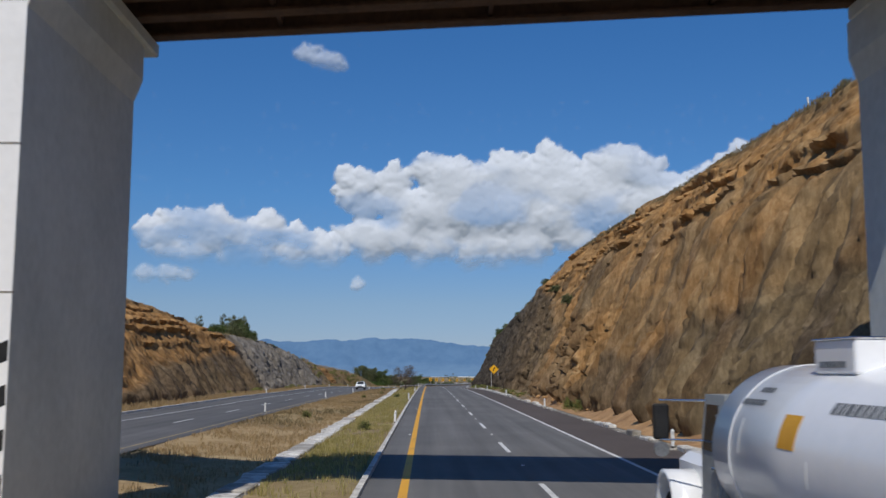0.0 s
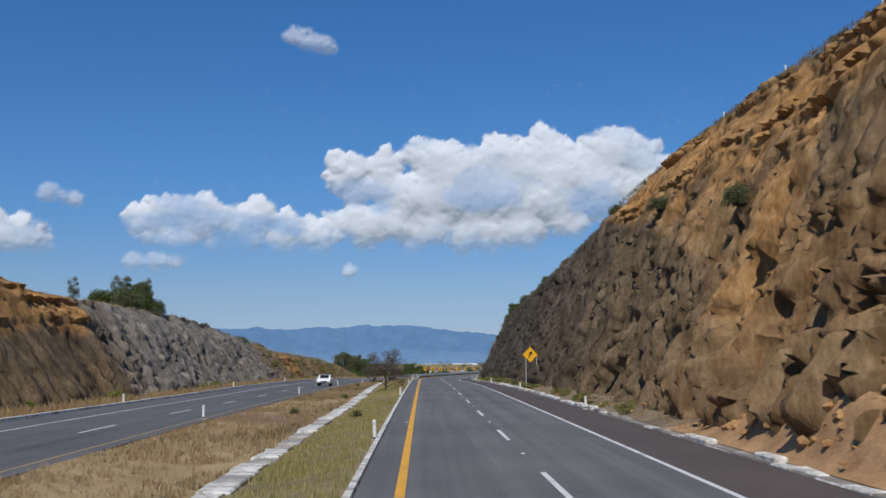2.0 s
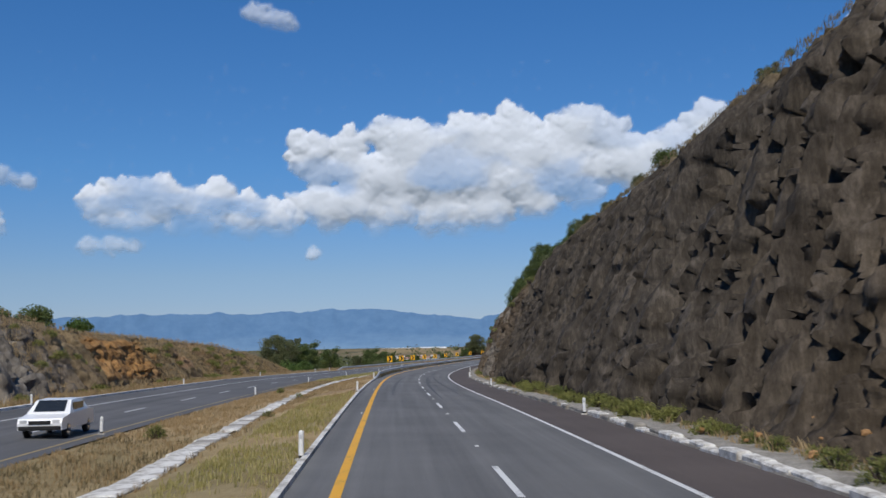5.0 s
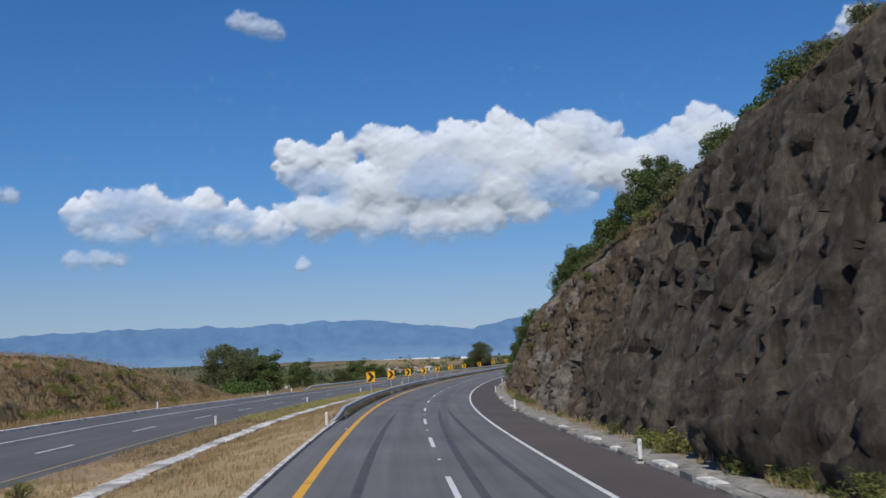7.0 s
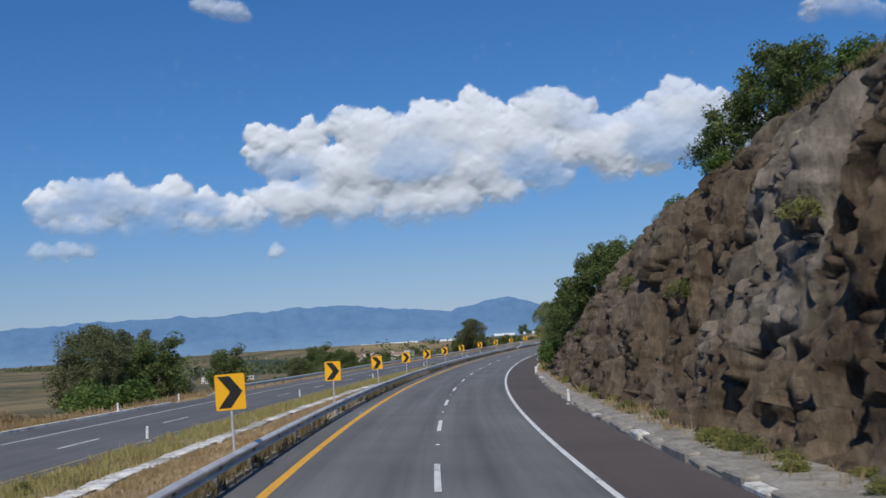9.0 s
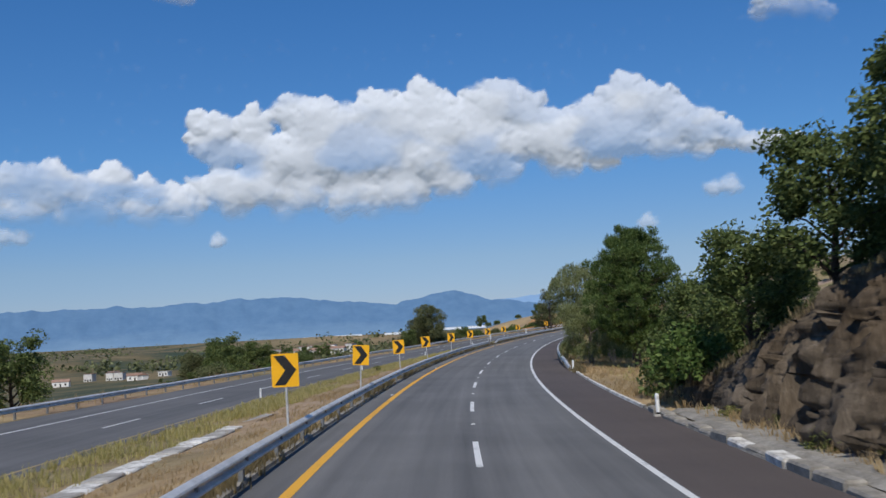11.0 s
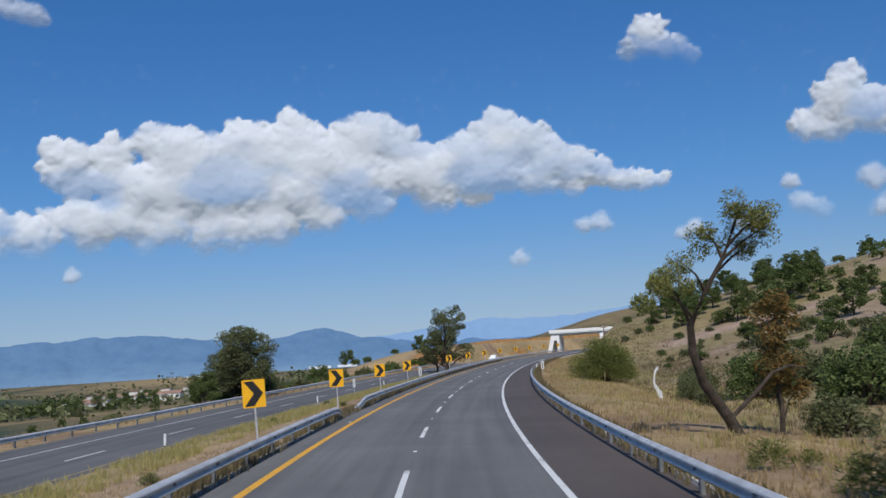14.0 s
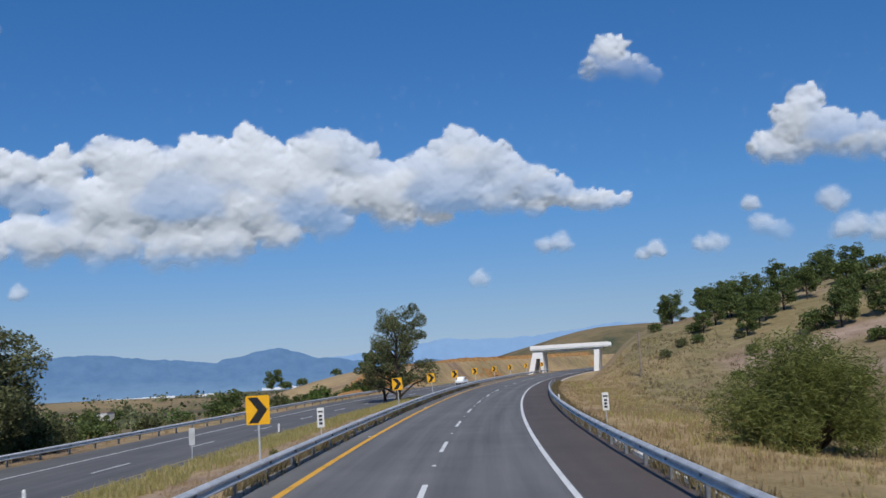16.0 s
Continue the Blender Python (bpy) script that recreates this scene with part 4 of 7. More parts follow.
# ---- clouds and far ranges ----
def cloud(name, label, puffs, soft=1.0, flat=0.0, floor_=None):
    """A heap of vapour far off: puffs given by bearing, height and size in degrees."""
    p = np.array(puffs, float).reshape(-1, 3)
    pad = 1.6
    az = np.arange(p[:, 0].min() - p[:, 2].max() - pad, p[:, 0].max() + p[:, 2].max() + pad, 0.085)
    el = np.arange(p[:, 1].min() - p[:, 2].max() - pad, p[:, 1].max() + p[:, 2].max() + pad, 0.085)
    A, E = np.meshgrid(az, el, indexing="ij")
    wa = A + 0.30 * fbm(A * 0.8, E * 0.8, 0, 5, 101, 0.55) + 0.14 * fbm(A * 3, E * 3, 0, 3, 107)
    we = E + 0.28 * fbm(A * 0.8, E * 0.8, 5, 5, 103, 0.55) + 0.14 * fbm(A * 3, E * 3, 4, 3, 109)
    # each puff carries smaller ones round its upper rim
    rs = np.random.default_rng(len(p))
    small = [(a + 0.86 * r * math.cos(t), e + 0.80 * r * math.sin(t), r * k) for a, e, r in (p if soft < 2 else ()) for t, k in zip(rs.uniform(0.1, 3.04, 5), rs.uniform(0.24, 0.44, 5))]
    total, swell = np.zeros_like(A), np.zeros_like(A)
    for n, (a, e, r) in enumerate([*map(tuple, p), *small]):
        dy = we - e
        dy = np.where(dy < 0, dy * (1 + flat), dy)
        left = np.clip(1 - ((wa - a) ** 2 + dy ** 2) / (r * 1.08) ** 2, 0, None)
        total += left ** 1.5
        swell += np.expm1(3.2 * r * np.sqrt(left) * (1.0 if n < len(p) else 0.9))
    swell = np.log1p(swell) / 3.2
    body = 1 - np.exp(-1.9 * total)
    low = 1 - smooth(E, p[:, 1].min() - 0.6, p[:, 1].min() + 2.6)
    cover = smooth(body + 0.13 * fbm(A * 2.2, E * 2.2, 9, 4, 117), 0.03, 0.03 + (0.50 if soft < 1.6 else 0.40) * soft * (1 + (1.8 if soft < 1.6 else 0.3) * low))
    if floor_ is not None:
        edge = np.interp(A, [a for a, _ in floor_], [b for _, b in floor_]) + 0.45 * fbm(A * 0.5, E * 1.0, 6, 4, 118)
        cover = cover * smooth(E, edge - 0.7, edge + 1.1)
    depth_ = smooth(E, p[:, 1].min() - 0.5, p[:, 1].max())
    thin = 1 - (0.70 - 0.52 * depth_) * smooth(fbm(A * 0.30, E * 0.55, 2, 4, 119), -0.2, 0.3)
    r = 4600 - 74 * swell - 4 * fbm(wa * 1.3, we * 1.5, 3, 3, 115)
    a, e = np.radians(A), np.radians(E)
    xyz = np.stack([r * np.sin(a) * np.cos(e), r * np.cos(a) * np.cos(e), r * np.sin(e)], -1)
    q = grid_quads(len(az), len(el))[:, ::-1]
    q = q[cover.ravel()[q].max(1) > 0.01]
    ob = new(name, array_mesh(name, xyz, q, CLOUD, True, [("cover", cover * thin * (1 - 0.28 * (soft > 1.6)))]))
    tagged(ob, label, "cloud", kind="structure")


WEST_LOBE = [(-15.6, 7.4, 0.9), (-14.4, 7.6, 1.0), (-13.3, 8.0, 1.1), (-11.8, 7.6, 1.4), (-10.2, 7.4, 1.2), (-8.9, 7.8, 1.1), (-7.4, 7.1, 1.1), (-6.1, 6.9, 0.9), (-14.8, 6.6, 1.0), (-13.2, 6.4, 1.2), (-11.3, 6.4, 1.1), (-9.4, 6.5, 1.2), (-7.4, 6.3, 1.1), (-5.6, 6.4, 1.1), (-3.6, 8.3, 0.7), (-4.8, 7.6, 0.8), (-3.5, 7.2, 1.3)]
MAIN_LOBE = [(-4.7, 10.8, 0.7), (-4.6, 9.9, 0.9), (-3.7, 9.3, 1.0), (-3.7, 10.4, 1.0), (-2.0, 10.7, 1.1), (0.1, 11.2, 1.2), (1.4, 10.4, 1.7), (2.9, 10.3, 1.6), (4.7, 10.9, 1.5), (7.1, 11.6, 1.2), (6.0, 10.4, 1.6), (8.2, 10.1, 1.8), (10.6, 11.1, 1.6), (12.4, 10.8, 1.3), (12.9, 9.3, 1.6), (10.2, 9.1, 1.9), (7.4, 8.7, 1.9), (4.7, 8.9, 1.9), (2.3, 8.8, 1.9), (-0.1, 8.8, 1.7), (-1.9, 9.3, 1.3), (-1.7, 7.4, 1.5), (0.7, 7.2, 1.5), (3.1, 7.0, 1.5), (5.5, 7.1, 1.6), (8.2, 7.4, 1.6), (11.0, 7.9, 1.4)]
LOW_LOBE = [(-3.0, 6.4, 0.9), (-0.6, 6.3, 1.0), (2.4, 6.1, 0.9), (4.2, 6.2, 1.0), (6.2, 6.4, 0.9)]
EAST_LOBE = [(17.5, 10.8, 1.4), (18.9, 10.6, 1.3), (20.2, 9.6, 1.3), (17.2, 9.2, 1.8), (19.6, 8.7, 1.3), (21.5, 9.2, 1.1), (22.7, 8.8, 0.9), (23.9, 8.3, 0.8), (25.0, 8.1, 0.7), (26.0, 8.0, 0.5), (15.7, 10.0, 1.4), (14.4, 9.2, 1.6), (14.2, 8.2, 1.3), (16.4, 8.3, 1.2), (21.4, 8.3, 0.9)]
cloud("cumulus_bank", "long white heaped cloud with grey undersides", WEST_LOBE + MAIN_LOBE + LOW_LOBE + EAST_LOBE, 1.0, 0.3, [(-16, 5.9), (-11, 5.6), (-5, 5.9), (3, 5.5), (8, 6.1), (12, 6.6), (18, 7.1), (24, 7.5), (27, 7.6)])
cloud("cumulus_east", "bright white heaped cloud", [(35.1, 12.2, 0.9), (34.6, 11.2, 1.3), (35.8, 10.3, 1.4), (37.3, 9.9, 1.3), (33.3, 10.0, 1.1), (38.9, 9.6, 1.2), (41, 9.7, 1.2), (34.4, 9.8, 1.0)], 0.9, 0.4)
cloud("cumulus_west", "low white heaped cloud far in the west", [(-21.2, 6.3, 1.2), (-22.6, 6.2, 1.3), (-23.9, 6.0, 1.2), (-20.3, 5.9, 0.8)], 1.0, 0.6)
cloud("cumulus_small", "small white cloud high in the sky", [(25.9, 15.7, 0.8), (25.5, 14.9, 1.1), (26.7, 14.6, 0.9), (27.7, 14.1, 0.6), (24.6, 14.5, 0.5)], 1.5, 0.5)
for p in ([(32.2, 7.5, 0.6), (32.6, 6.3, 0.8), (33.4, 5.9, 0.8)], [(35.9, 7.3, 0.9)], [(36.5, 5.8, 1.0), (38, 5.6, 0.9)], [(21.8, 6.1, 0.6), (22.6, 6.1, 0.7)], [(26.6, 5.4, 0.5), (27.3, 5.5, 0.6)], [(29.6, 5.6, 0.6), (30.4, 5.7, 0.7)], [(18.3, 4.6, 0.6)], [(-7.4, 17.5, 0.6), (-6.9, 17.4, 0.7), (-6.3, 17.3, 0.8), (-5.7, 17.2, 0.75), (-5.2, 17.1, 0.6)], [(-15.6, 5.1, 0.7), (-14.4, 5.15, 0.8), (-13.4, 5.1, 0.6)], [(-3.9, 4.8, 0.6)], [(-19.9, 8.6, 0.8), (-18.8, 8.4, 0.6)]):
    cloud("cloud_wisp", "small thin white cloud", p, 2.0, 0.5)


def mountains(name, label, ridge, reach, base, jag, material, seed):
    az = np.arange(-75, 75, 0.12)
    top = np.interp(az, [a for a, _ in ridge], [b for _, b in ridge]) + jag * fbm(az * 0.9, 0, 0, 5, seed, 0.6)
    t = np.linspace(0, 1, 14)
    A, T = np.meshgrid(az, t, indexing="ij")
    low = math.degrees(math.atan2(base, reach))
    e = np.radians(low + (top[:, None] - low) * T ** 1.15)
    r = reach + 240 * T + 40 * fbm(A * 0.8, T * 3, 0, 5, seed + 5, 0.6) * (1 - 0.5 * T)
    a = np.radians(A)
    xyz = np.stack([r * np.sin(a), r * np.cos(a), r * np.tan(e)], -1)
    tagged(new(name, array_mesh(name, xyz, grid_quads(len(az), 14)[:, ::-1], material, True)), label, "mountains", kind="structure")


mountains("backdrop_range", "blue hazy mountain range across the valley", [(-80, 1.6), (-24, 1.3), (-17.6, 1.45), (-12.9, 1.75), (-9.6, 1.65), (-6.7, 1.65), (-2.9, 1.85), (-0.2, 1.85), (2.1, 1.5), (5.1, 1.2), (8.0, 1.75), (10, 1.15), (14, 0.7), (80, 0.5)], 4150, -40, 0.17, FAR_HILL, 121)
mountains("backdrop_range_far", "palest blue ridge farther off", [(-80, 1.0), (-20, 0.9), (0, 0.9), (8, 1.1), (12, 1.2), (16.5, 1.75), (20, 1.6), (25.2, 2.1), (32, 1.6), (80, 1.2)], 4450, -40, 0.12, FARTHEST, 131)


# ---- bridge over the road where the drive begins ----
def bridge_near():
    b = thing("road_bridge", "grey concrete bridge on tapered wall piers with dark steel girders", "bridge")
    skew = -0.165

    def pier(u0, u1, s0, s1, inward):
        g = Geo()
        top, low = 10.68, -0.6
        outline = [(u0, low), (u1, low), (u1, 9.3), (u1 + (0.2 if inward > 0 else 0), 9.85), (u1 + (0.2 if inward > 0 else 0), top), (u0 - (0.2 if inward < 0 else 0), top), (u0 - (0.2 if inward < 0 else 0), 9.85), (u0, 9.3)]
        g.prism(outline, s0 + 0.012, s1)
        p = part("pier", g, BRIDGE_CONC, b)
        # sun-facing end: its brightness is put into a whiter colour than the shaded sides
        end = Geo()
        end.prism([(x * 1.0, z) for x, z in outline], s0 - 0.02, s0 + 0.012)
        part("end_face", end, BRIDGE_WHITE, p, "end face of the pier, its sunlit white put into the colour")
        for k in range(4):
            st = Geo()
            z0 = 0.25 + 0.75 * k
            st.add([(u0 + 0.02, s0 - 0.026, z0), (u1 - 0.02, s0 - 0.026, z0 + 0.55), (u1 - 0.02, s0 - 0.026, z0 + 0.9), (u0 + 0.02, s0 - 0.026, z0 + 0.35), (u0 + 0.02, s0 - 0.018, z0), (u1 - 0.02, s0 - 0.018, z0 + 0.55), (u1 - 0.02, s0 - 0.018, z0 + 0.9), (u0 + 0.02, s0 - 0.018, z0 + 0.35)], [(0, 1, 2, 3), (7, 6, 5, 4), (0, 4, 5, 1), (1, 5, 6, 2), (2, 6, 7, 3), (3, 7, 4, 0)])
            part("hazard_stripe", st, BLACK, p, "black slanting warning stripe")
        for k in range(3):
            j = Geo().box(u0 - 0.004, u1 + 0.004, s0 - 0.03, s0 + 0.02, 4.2 + 2.6 * k, 4.23 + 2.6 * k)
            part("form_joint", j, KERB_GREY, p)

    pier(-11.4, -10.05, 37.2, 43.7, 1)
    pier(6.7, 8.05, 35.2, 41.7, -1)
    cap = lambda u, k: 40.4 + skew * (u + 1.6) + k
    for u0, u1 in ((-11.7, -9.72), (6.47, 8.4)):
        g = Geo().box(u0, u1, cap(u0, -3.6), cap(u0, 2.5), 10.68, 11.03, 0.04)
        part("bearing_beam", g, BRIDGE_CONC, b)
    for k in range(5):
        off = -3.0 + 1.35 * k
        whole = None
        for z0, z1, w in ((11.10, 11.88, 0.03), (11.03, 11.10, 0.22), (11.88, 11.96, 0.22)):
            p = [(u, cap(u, off) + sgn * w, z) for z in (z0, z1) for u, sgn in ((-16, -1), (14, -1), (14, 1), (-16, 1))]
            g = Geo().add(p, [(3, 2, 1, 0), (4, 5, 6, 7), (0, 1, 5, 4), (1, 2, 6, 5), (2, 3, 7, 6), (3, 0, 4, 7)])
            if whole is None:
                whole = part("girder", g, GIRDER, b, "rust-brown steel girder")
            else:
                part("flange", g, GIRDER, whole)
    for u in (-6.5, -1.5, 3.5):
        g = Geo().box(u - 0.05, u + 0.05, cap(u, -3.0), cap(u, 2.4), 11.18, 11.48)
        part("cross_brace", g, GIRDER, b)
    g = Geo()
    p = [(u, cap(u, off), z) for z in (11.96, 12.28) for u, off in ((-16, -3.7), (14, -3.7), (14, 2.95), (-16, 2.95))]
    g.add(p, [(3, 2, 1, 0), (4, 5, 6, 7), (0, 1, 5, 4), (1, 2, 6, 5), (2, 3, 7, 6), (3, 0, 4, 7)])
    part("deck", g, BRIDGE_CONC, b)
    for off in (-3.6, 2.75):
        g = Geo()
        p = [(u, cap(u, off) + w, z) for z in (12.28, 12.88) for u, w in ((-16, 0), (14, 0), (14, 0.2), (-16, 0.2))]
        g.add(p, [(3, 2, 1, 0), (4, 5, 6, 7), (0, 1, 5, 4), (1, 2, 6, 5), (2, 3, 7, 6), (3, 0, 4, 7)])
        part("parapet", g, BRIDGE_CONC, b)


bridge_near()


def bridge_far():
    """The whitewashed overpass round the bend."""
    b = thing("overpass", "whitewashed concrete overpass across the bend", "bridge", pose_=at(735, 0, z=-0.3))
    for outline in ([(-9.2, -0.8), (-8.0, -0.8), (-6.9, 3.6), (-6.1, 3.6), (-5.9, -0.8), (-5.3, -0.8), (-5.4, 5.0), (-7.7, 5.0)], [(5.9, -0.8), (6.9, -0.8), (7.5, 5.0), (6.3, 5.0)]):
        part("pier", Geo().prism(outline, -3.2, 3.2), BRIDGE_WHITE, b)
    for k in range(3):
        part("girder", Geo().box(-7.6, 8.3, -2.6 + 2.4 * k, -2.2 + 2.4 * k, 5.0, 5.45), BRIDGE_CONC, b)
    part("deck", Geo().box(-8.2, 9.6, -3.4, 3.4, 5.45, 5.8, 0.03), BRIDGE_CONC, b)
    for y in (-3.4, 3.2):
        part("parapet", Geo().box(-8.2, 9.6, y, y + 0.2, 5.8, 6.55, 0.03), BRIDGE_WHITE, b)


bridge_far()


# ---- tank lorry in the right lane ----
def wheel(parent, x, y, r, w):
    g = Geo().tube([(x - w / 2, y, r), (x - w / 2 + 0.03, y, r), (x + w / 2 - 0.03, y, r), (x + w / 2, y, r)], [r - 0.06, r, r, r - 0.06], 28)
    t = part("wheel", g, TYRE, parent)
    part("rim", Geo().tube([(x - w / 2 - 0.012, y, r), (x + w / 2 + 0.012, y, r)], r * 0.58, 20), CHROME, t, "bright steel rim")
    part("hub", Geo().tube([(x - w / 2 - 0.06, y, r), (x + w / 2 + 0.06, y, r)], r * 0.2, 12), DULL_STEEL, t)
    return t


def tank_lorry():
    T = thing("tank_lorry", "white tank lorry with a grey cab driving in the outer lane", "truck", pose_=at(25.5, 2.03, z=0.0))
    # tank lengthwise on y, rear at 0
    ys, rs = [], []
    for k in range(7):
        a = math.pi / 2 * k / 6
        ys.append(0.6 - 0.6 * math.cos(math.pi / 2 - a))
        rs.append(1.14 * math.sin(a) if k else 0.02)
    L = 8.1
    path = [(0, y, 1.86) for y in ys] + [(0, L / 3, 1.86), (0, 2 * L / 3, 1.86)] + [(0, L - y, 1.86) for y in reversed(ys)]
    rad = rs + [1.14, 1.14] + list(reversed(rs))
    tank = part("tank", Geo().tube(path, rad, 48, caps=False, squash=0.98), TANK_WHITE, T, "glossy white painted tank")
    for y in (0.62, L - 0.75):
        part("weld_band", Geo().tube([(0, y - 0.02, 1.86), (0, y + 0.02, 1.86)], 1.149, 48, squash=0.98), TANK_WHITE, tank)
    part("manhole_box", Geo().box(-0.55, 0.55, 4.8, 5.9, 2.86, 3.24, 0.025), TANK_WHITE, T, "boxed manhole guard on top")
    part("box_edge", Geo().box(-0.57, 0.57, 4.78, 5.92, 3.232, 3.255, 0.008), CHROME, T)

    def on_side(a0, a1, y0, y1, lift=0.006):
        """A patch that follows the tank's left flank, from angle a0 up to a1."""
        g = Geo()
        n = 6
        p = []
        for r in (1.14 + lift, 1.14 + 0.001):
            for i in range(n + 1):
                a = math.radians(a0 + (a1 - a0) * i / n)
                for y in (y0, y1):
                    p.append((-r * math.cos(a), y, 1.86 + 0.98 * r * math.sin(a)))
        f = [(2 * i, 2 * i + 1, 2 * i + 3, 2 * i + 2) for i in range(n)]
        m = 2 * (n + 1)
        f += [(m + 2 * i + 2, m + 2 * i + 3, m + 2 * i + 1, m + 2 * i) for i in range(n)]
        f += [(2 * i + 2, m + 2 * i + 2, m + 2 * i, 2 * i) for i in range(n)] + [(2 * i + 1, m + 2 * i + 1, m + 2 * i + 3, 2 * i + 3) for i in range(n)]
        f += [(0, m, m + 1, 1), (2 * n + 1, m + 2 * n + 1, m + 2 * n, 2 * n)]
        return g.add(p, f)

    for y0, a0, a1 in ((6.95, 2, 24), (4.72, -8, 6)):
        part("reflective_strip", on_side(a0, a1, y0, y0 + 0.04), WHITE_PAINT, tank, "thin white reflective strip")
    part("placard", on_side(10, 30, 5.12, 5.62), ORANGE, tank, "orange hazard placard")
    rl = np.random.default_rng(8)
    y = 4.5
    while y > 1.2:
        w = rl.uniform(0.10, 0.15)
        part("lettering_bar", on_side(33, 40, y - w, y), DARK_TEXT, tank, "dark lettering bar")
        y -= w + (0.30 if rl.random() < 0.15 else 0.05)
    for a0, a1, y1, n in ((34, 38, 7.35, 7), (44, 48, 7.0, 4)):
        for k in range(n):
            part("lettering_bar", on_side(a0, a1, y1 - 0.12 * k - 0.09, y1 - 0.12 * k), DARK_TEXT, tank, "small dark lettering bar")
    for k in range(6):
        part("lettering_bar", Geo().box(-0.556, -0.549, 5.05 + 0.12 * k, 5.14 + 0.12 * k, 2.93, 3.0), DARK_TEXT, T, "small dark lettering bar")
    part("side_rail", Geo().tube([(-1.2, 0.2, 1.02), (-1.2, L + 0.2, 1.02)], 0.035, 10), CHROME, T, "bright steel side rail")
    part("lower_rail", Geo().tube([(-1.2, 0.2, 0.70), (-1.2, L + 0.2, 0.70)], 0.03, 10), CHROME, T)
    part("skirt", Geo().box(-1.14, 1.14, 0.2, L - 0.2, 0.72, 1.0, 0.05), TANK_WHITE, T)
    part("chassis", Geo().box(-0.45, 0.45, -0.3, L + 3.4, 0.55, 0.8, 0.02), BLACK, T)
    for yy in (0.9, 2.2, 3.5):
        part("marker_light", Geo().box(-1.158, -1.135, yy, yy + 0.14, 0.83, 0.9, 0.01), RED_LENS, T)
    cab = part("cab", Geo().prism([(-1.0, 0.75), (1.0, 0.75), (1.0, 1.9), (0.92, 2.56), (-0.92, 2.56), (-1.0, 1.9)], L + 0.08, L + 1.05), CAB_GREY, T, "grey painted cab")
    part("side_window", Geo().prism([(-1.015, 1.78), (-0.97, 1.78), (-0.90, 2.42), (-0.945, 2.42)], L + 0.35, L + 0.92), GLASS_DARK, cab)
    part("windscreen", Geo().box(-0.86, 0.86, L + 1.04, L + 1.07, 1.75, 2.42), GLASS_DARK, cab)
    part("door_strip", Geo().box(-1.015, -0.99, L + 0.2, L + 0.24, 0.8, 2.3), CHROME, cab)
    part("door_handle", Geo().box(-1.04, -0.99, L + 0.3, L + 0.45, 1.52, 1.57, 0.01), CHROME, cab)
    part("bonnet", Geo().prism([(-0.72, 0.7), (0.72, 0.7), (0.72, 1.42), (0.55, 1.56), (-0.55, 1.56), (-0.72, 1.42)], L + 1.05, L + 3.5), TANK_WHITE, T)
    for sx in (-1, 1):
        arch = [(0.0, L + 2.6 + 0.66 * math.cos(a), 0.62 + 0.72 * math.sin(a)) for a in (math.radians(12 + 14 * k) for k in range(13))]
        g = Geo()
        n = len(arch)
        x0, x1 = sorted((sx * 0.70, sx * 1.20))
        p = [(x, y, z) for x in (x0, x1) for _, y, z in arch] + [(x, L + 2.6 + (y - L - 2.6) * 0.82, 0.62 + (z - 0.62) * 0.84) for x in (x0, x1) for _, y, z in arch]
        f = []
        for i in range(n - 1):
            f += [(i, i + 1, n + i + 1, n + i), (2 * n + i, 3 * n + i, 3 * n + i + 1, 2 * n + i + 1), (i, 2 * n + i, 2 * n + i + 1, i + 1), (n + i, n + i + 1, 3 * n + i + 1, 3 * n + i)]
        part("mudguard", g.add(p, f, True), TANK_WHITE, T, "rounded white mudguard")
    part("bumper", Geo().box(-1.15, 1.15, L + 3.45, L + 3.65, 0.42, 0.75, 0.05), CHROME, T)
    for sx in (-1, 1):
        mirror = part("mirror", Geo().box(sx * 1.55 - 0.12, sx * 1.55 + 0.12, L + 1.15, L + 1.23, 1.9, 2.42, 0.03), BLACK, T, "tall black wing mirror")
        part("round_mirror", Geo().tube([(sx * 1.55, L + 1.16, 1.76), (sx * 1.55, L + 1.22, 1.76)], 0.11, 16), DULL_STEEL, mirror)
        for z in (1.9, 2.47):
            part("mirror_arm", Geo().tube([(sx * 0.96, L + 0.9, z), (sx * 1.57, L + 1.19, z)], 0.016, 8), CHROME, mirror)
    for yy in (1.2, 2.5):
        for sx in (-0.95, 0.95):
            wheel(T, sx, yy, 0.5, 0.5)
    for sx in (-0.96, 0.96):
        wheel(T, sx, L + 2.6, 0.5, 0.3)


tank_lorry()


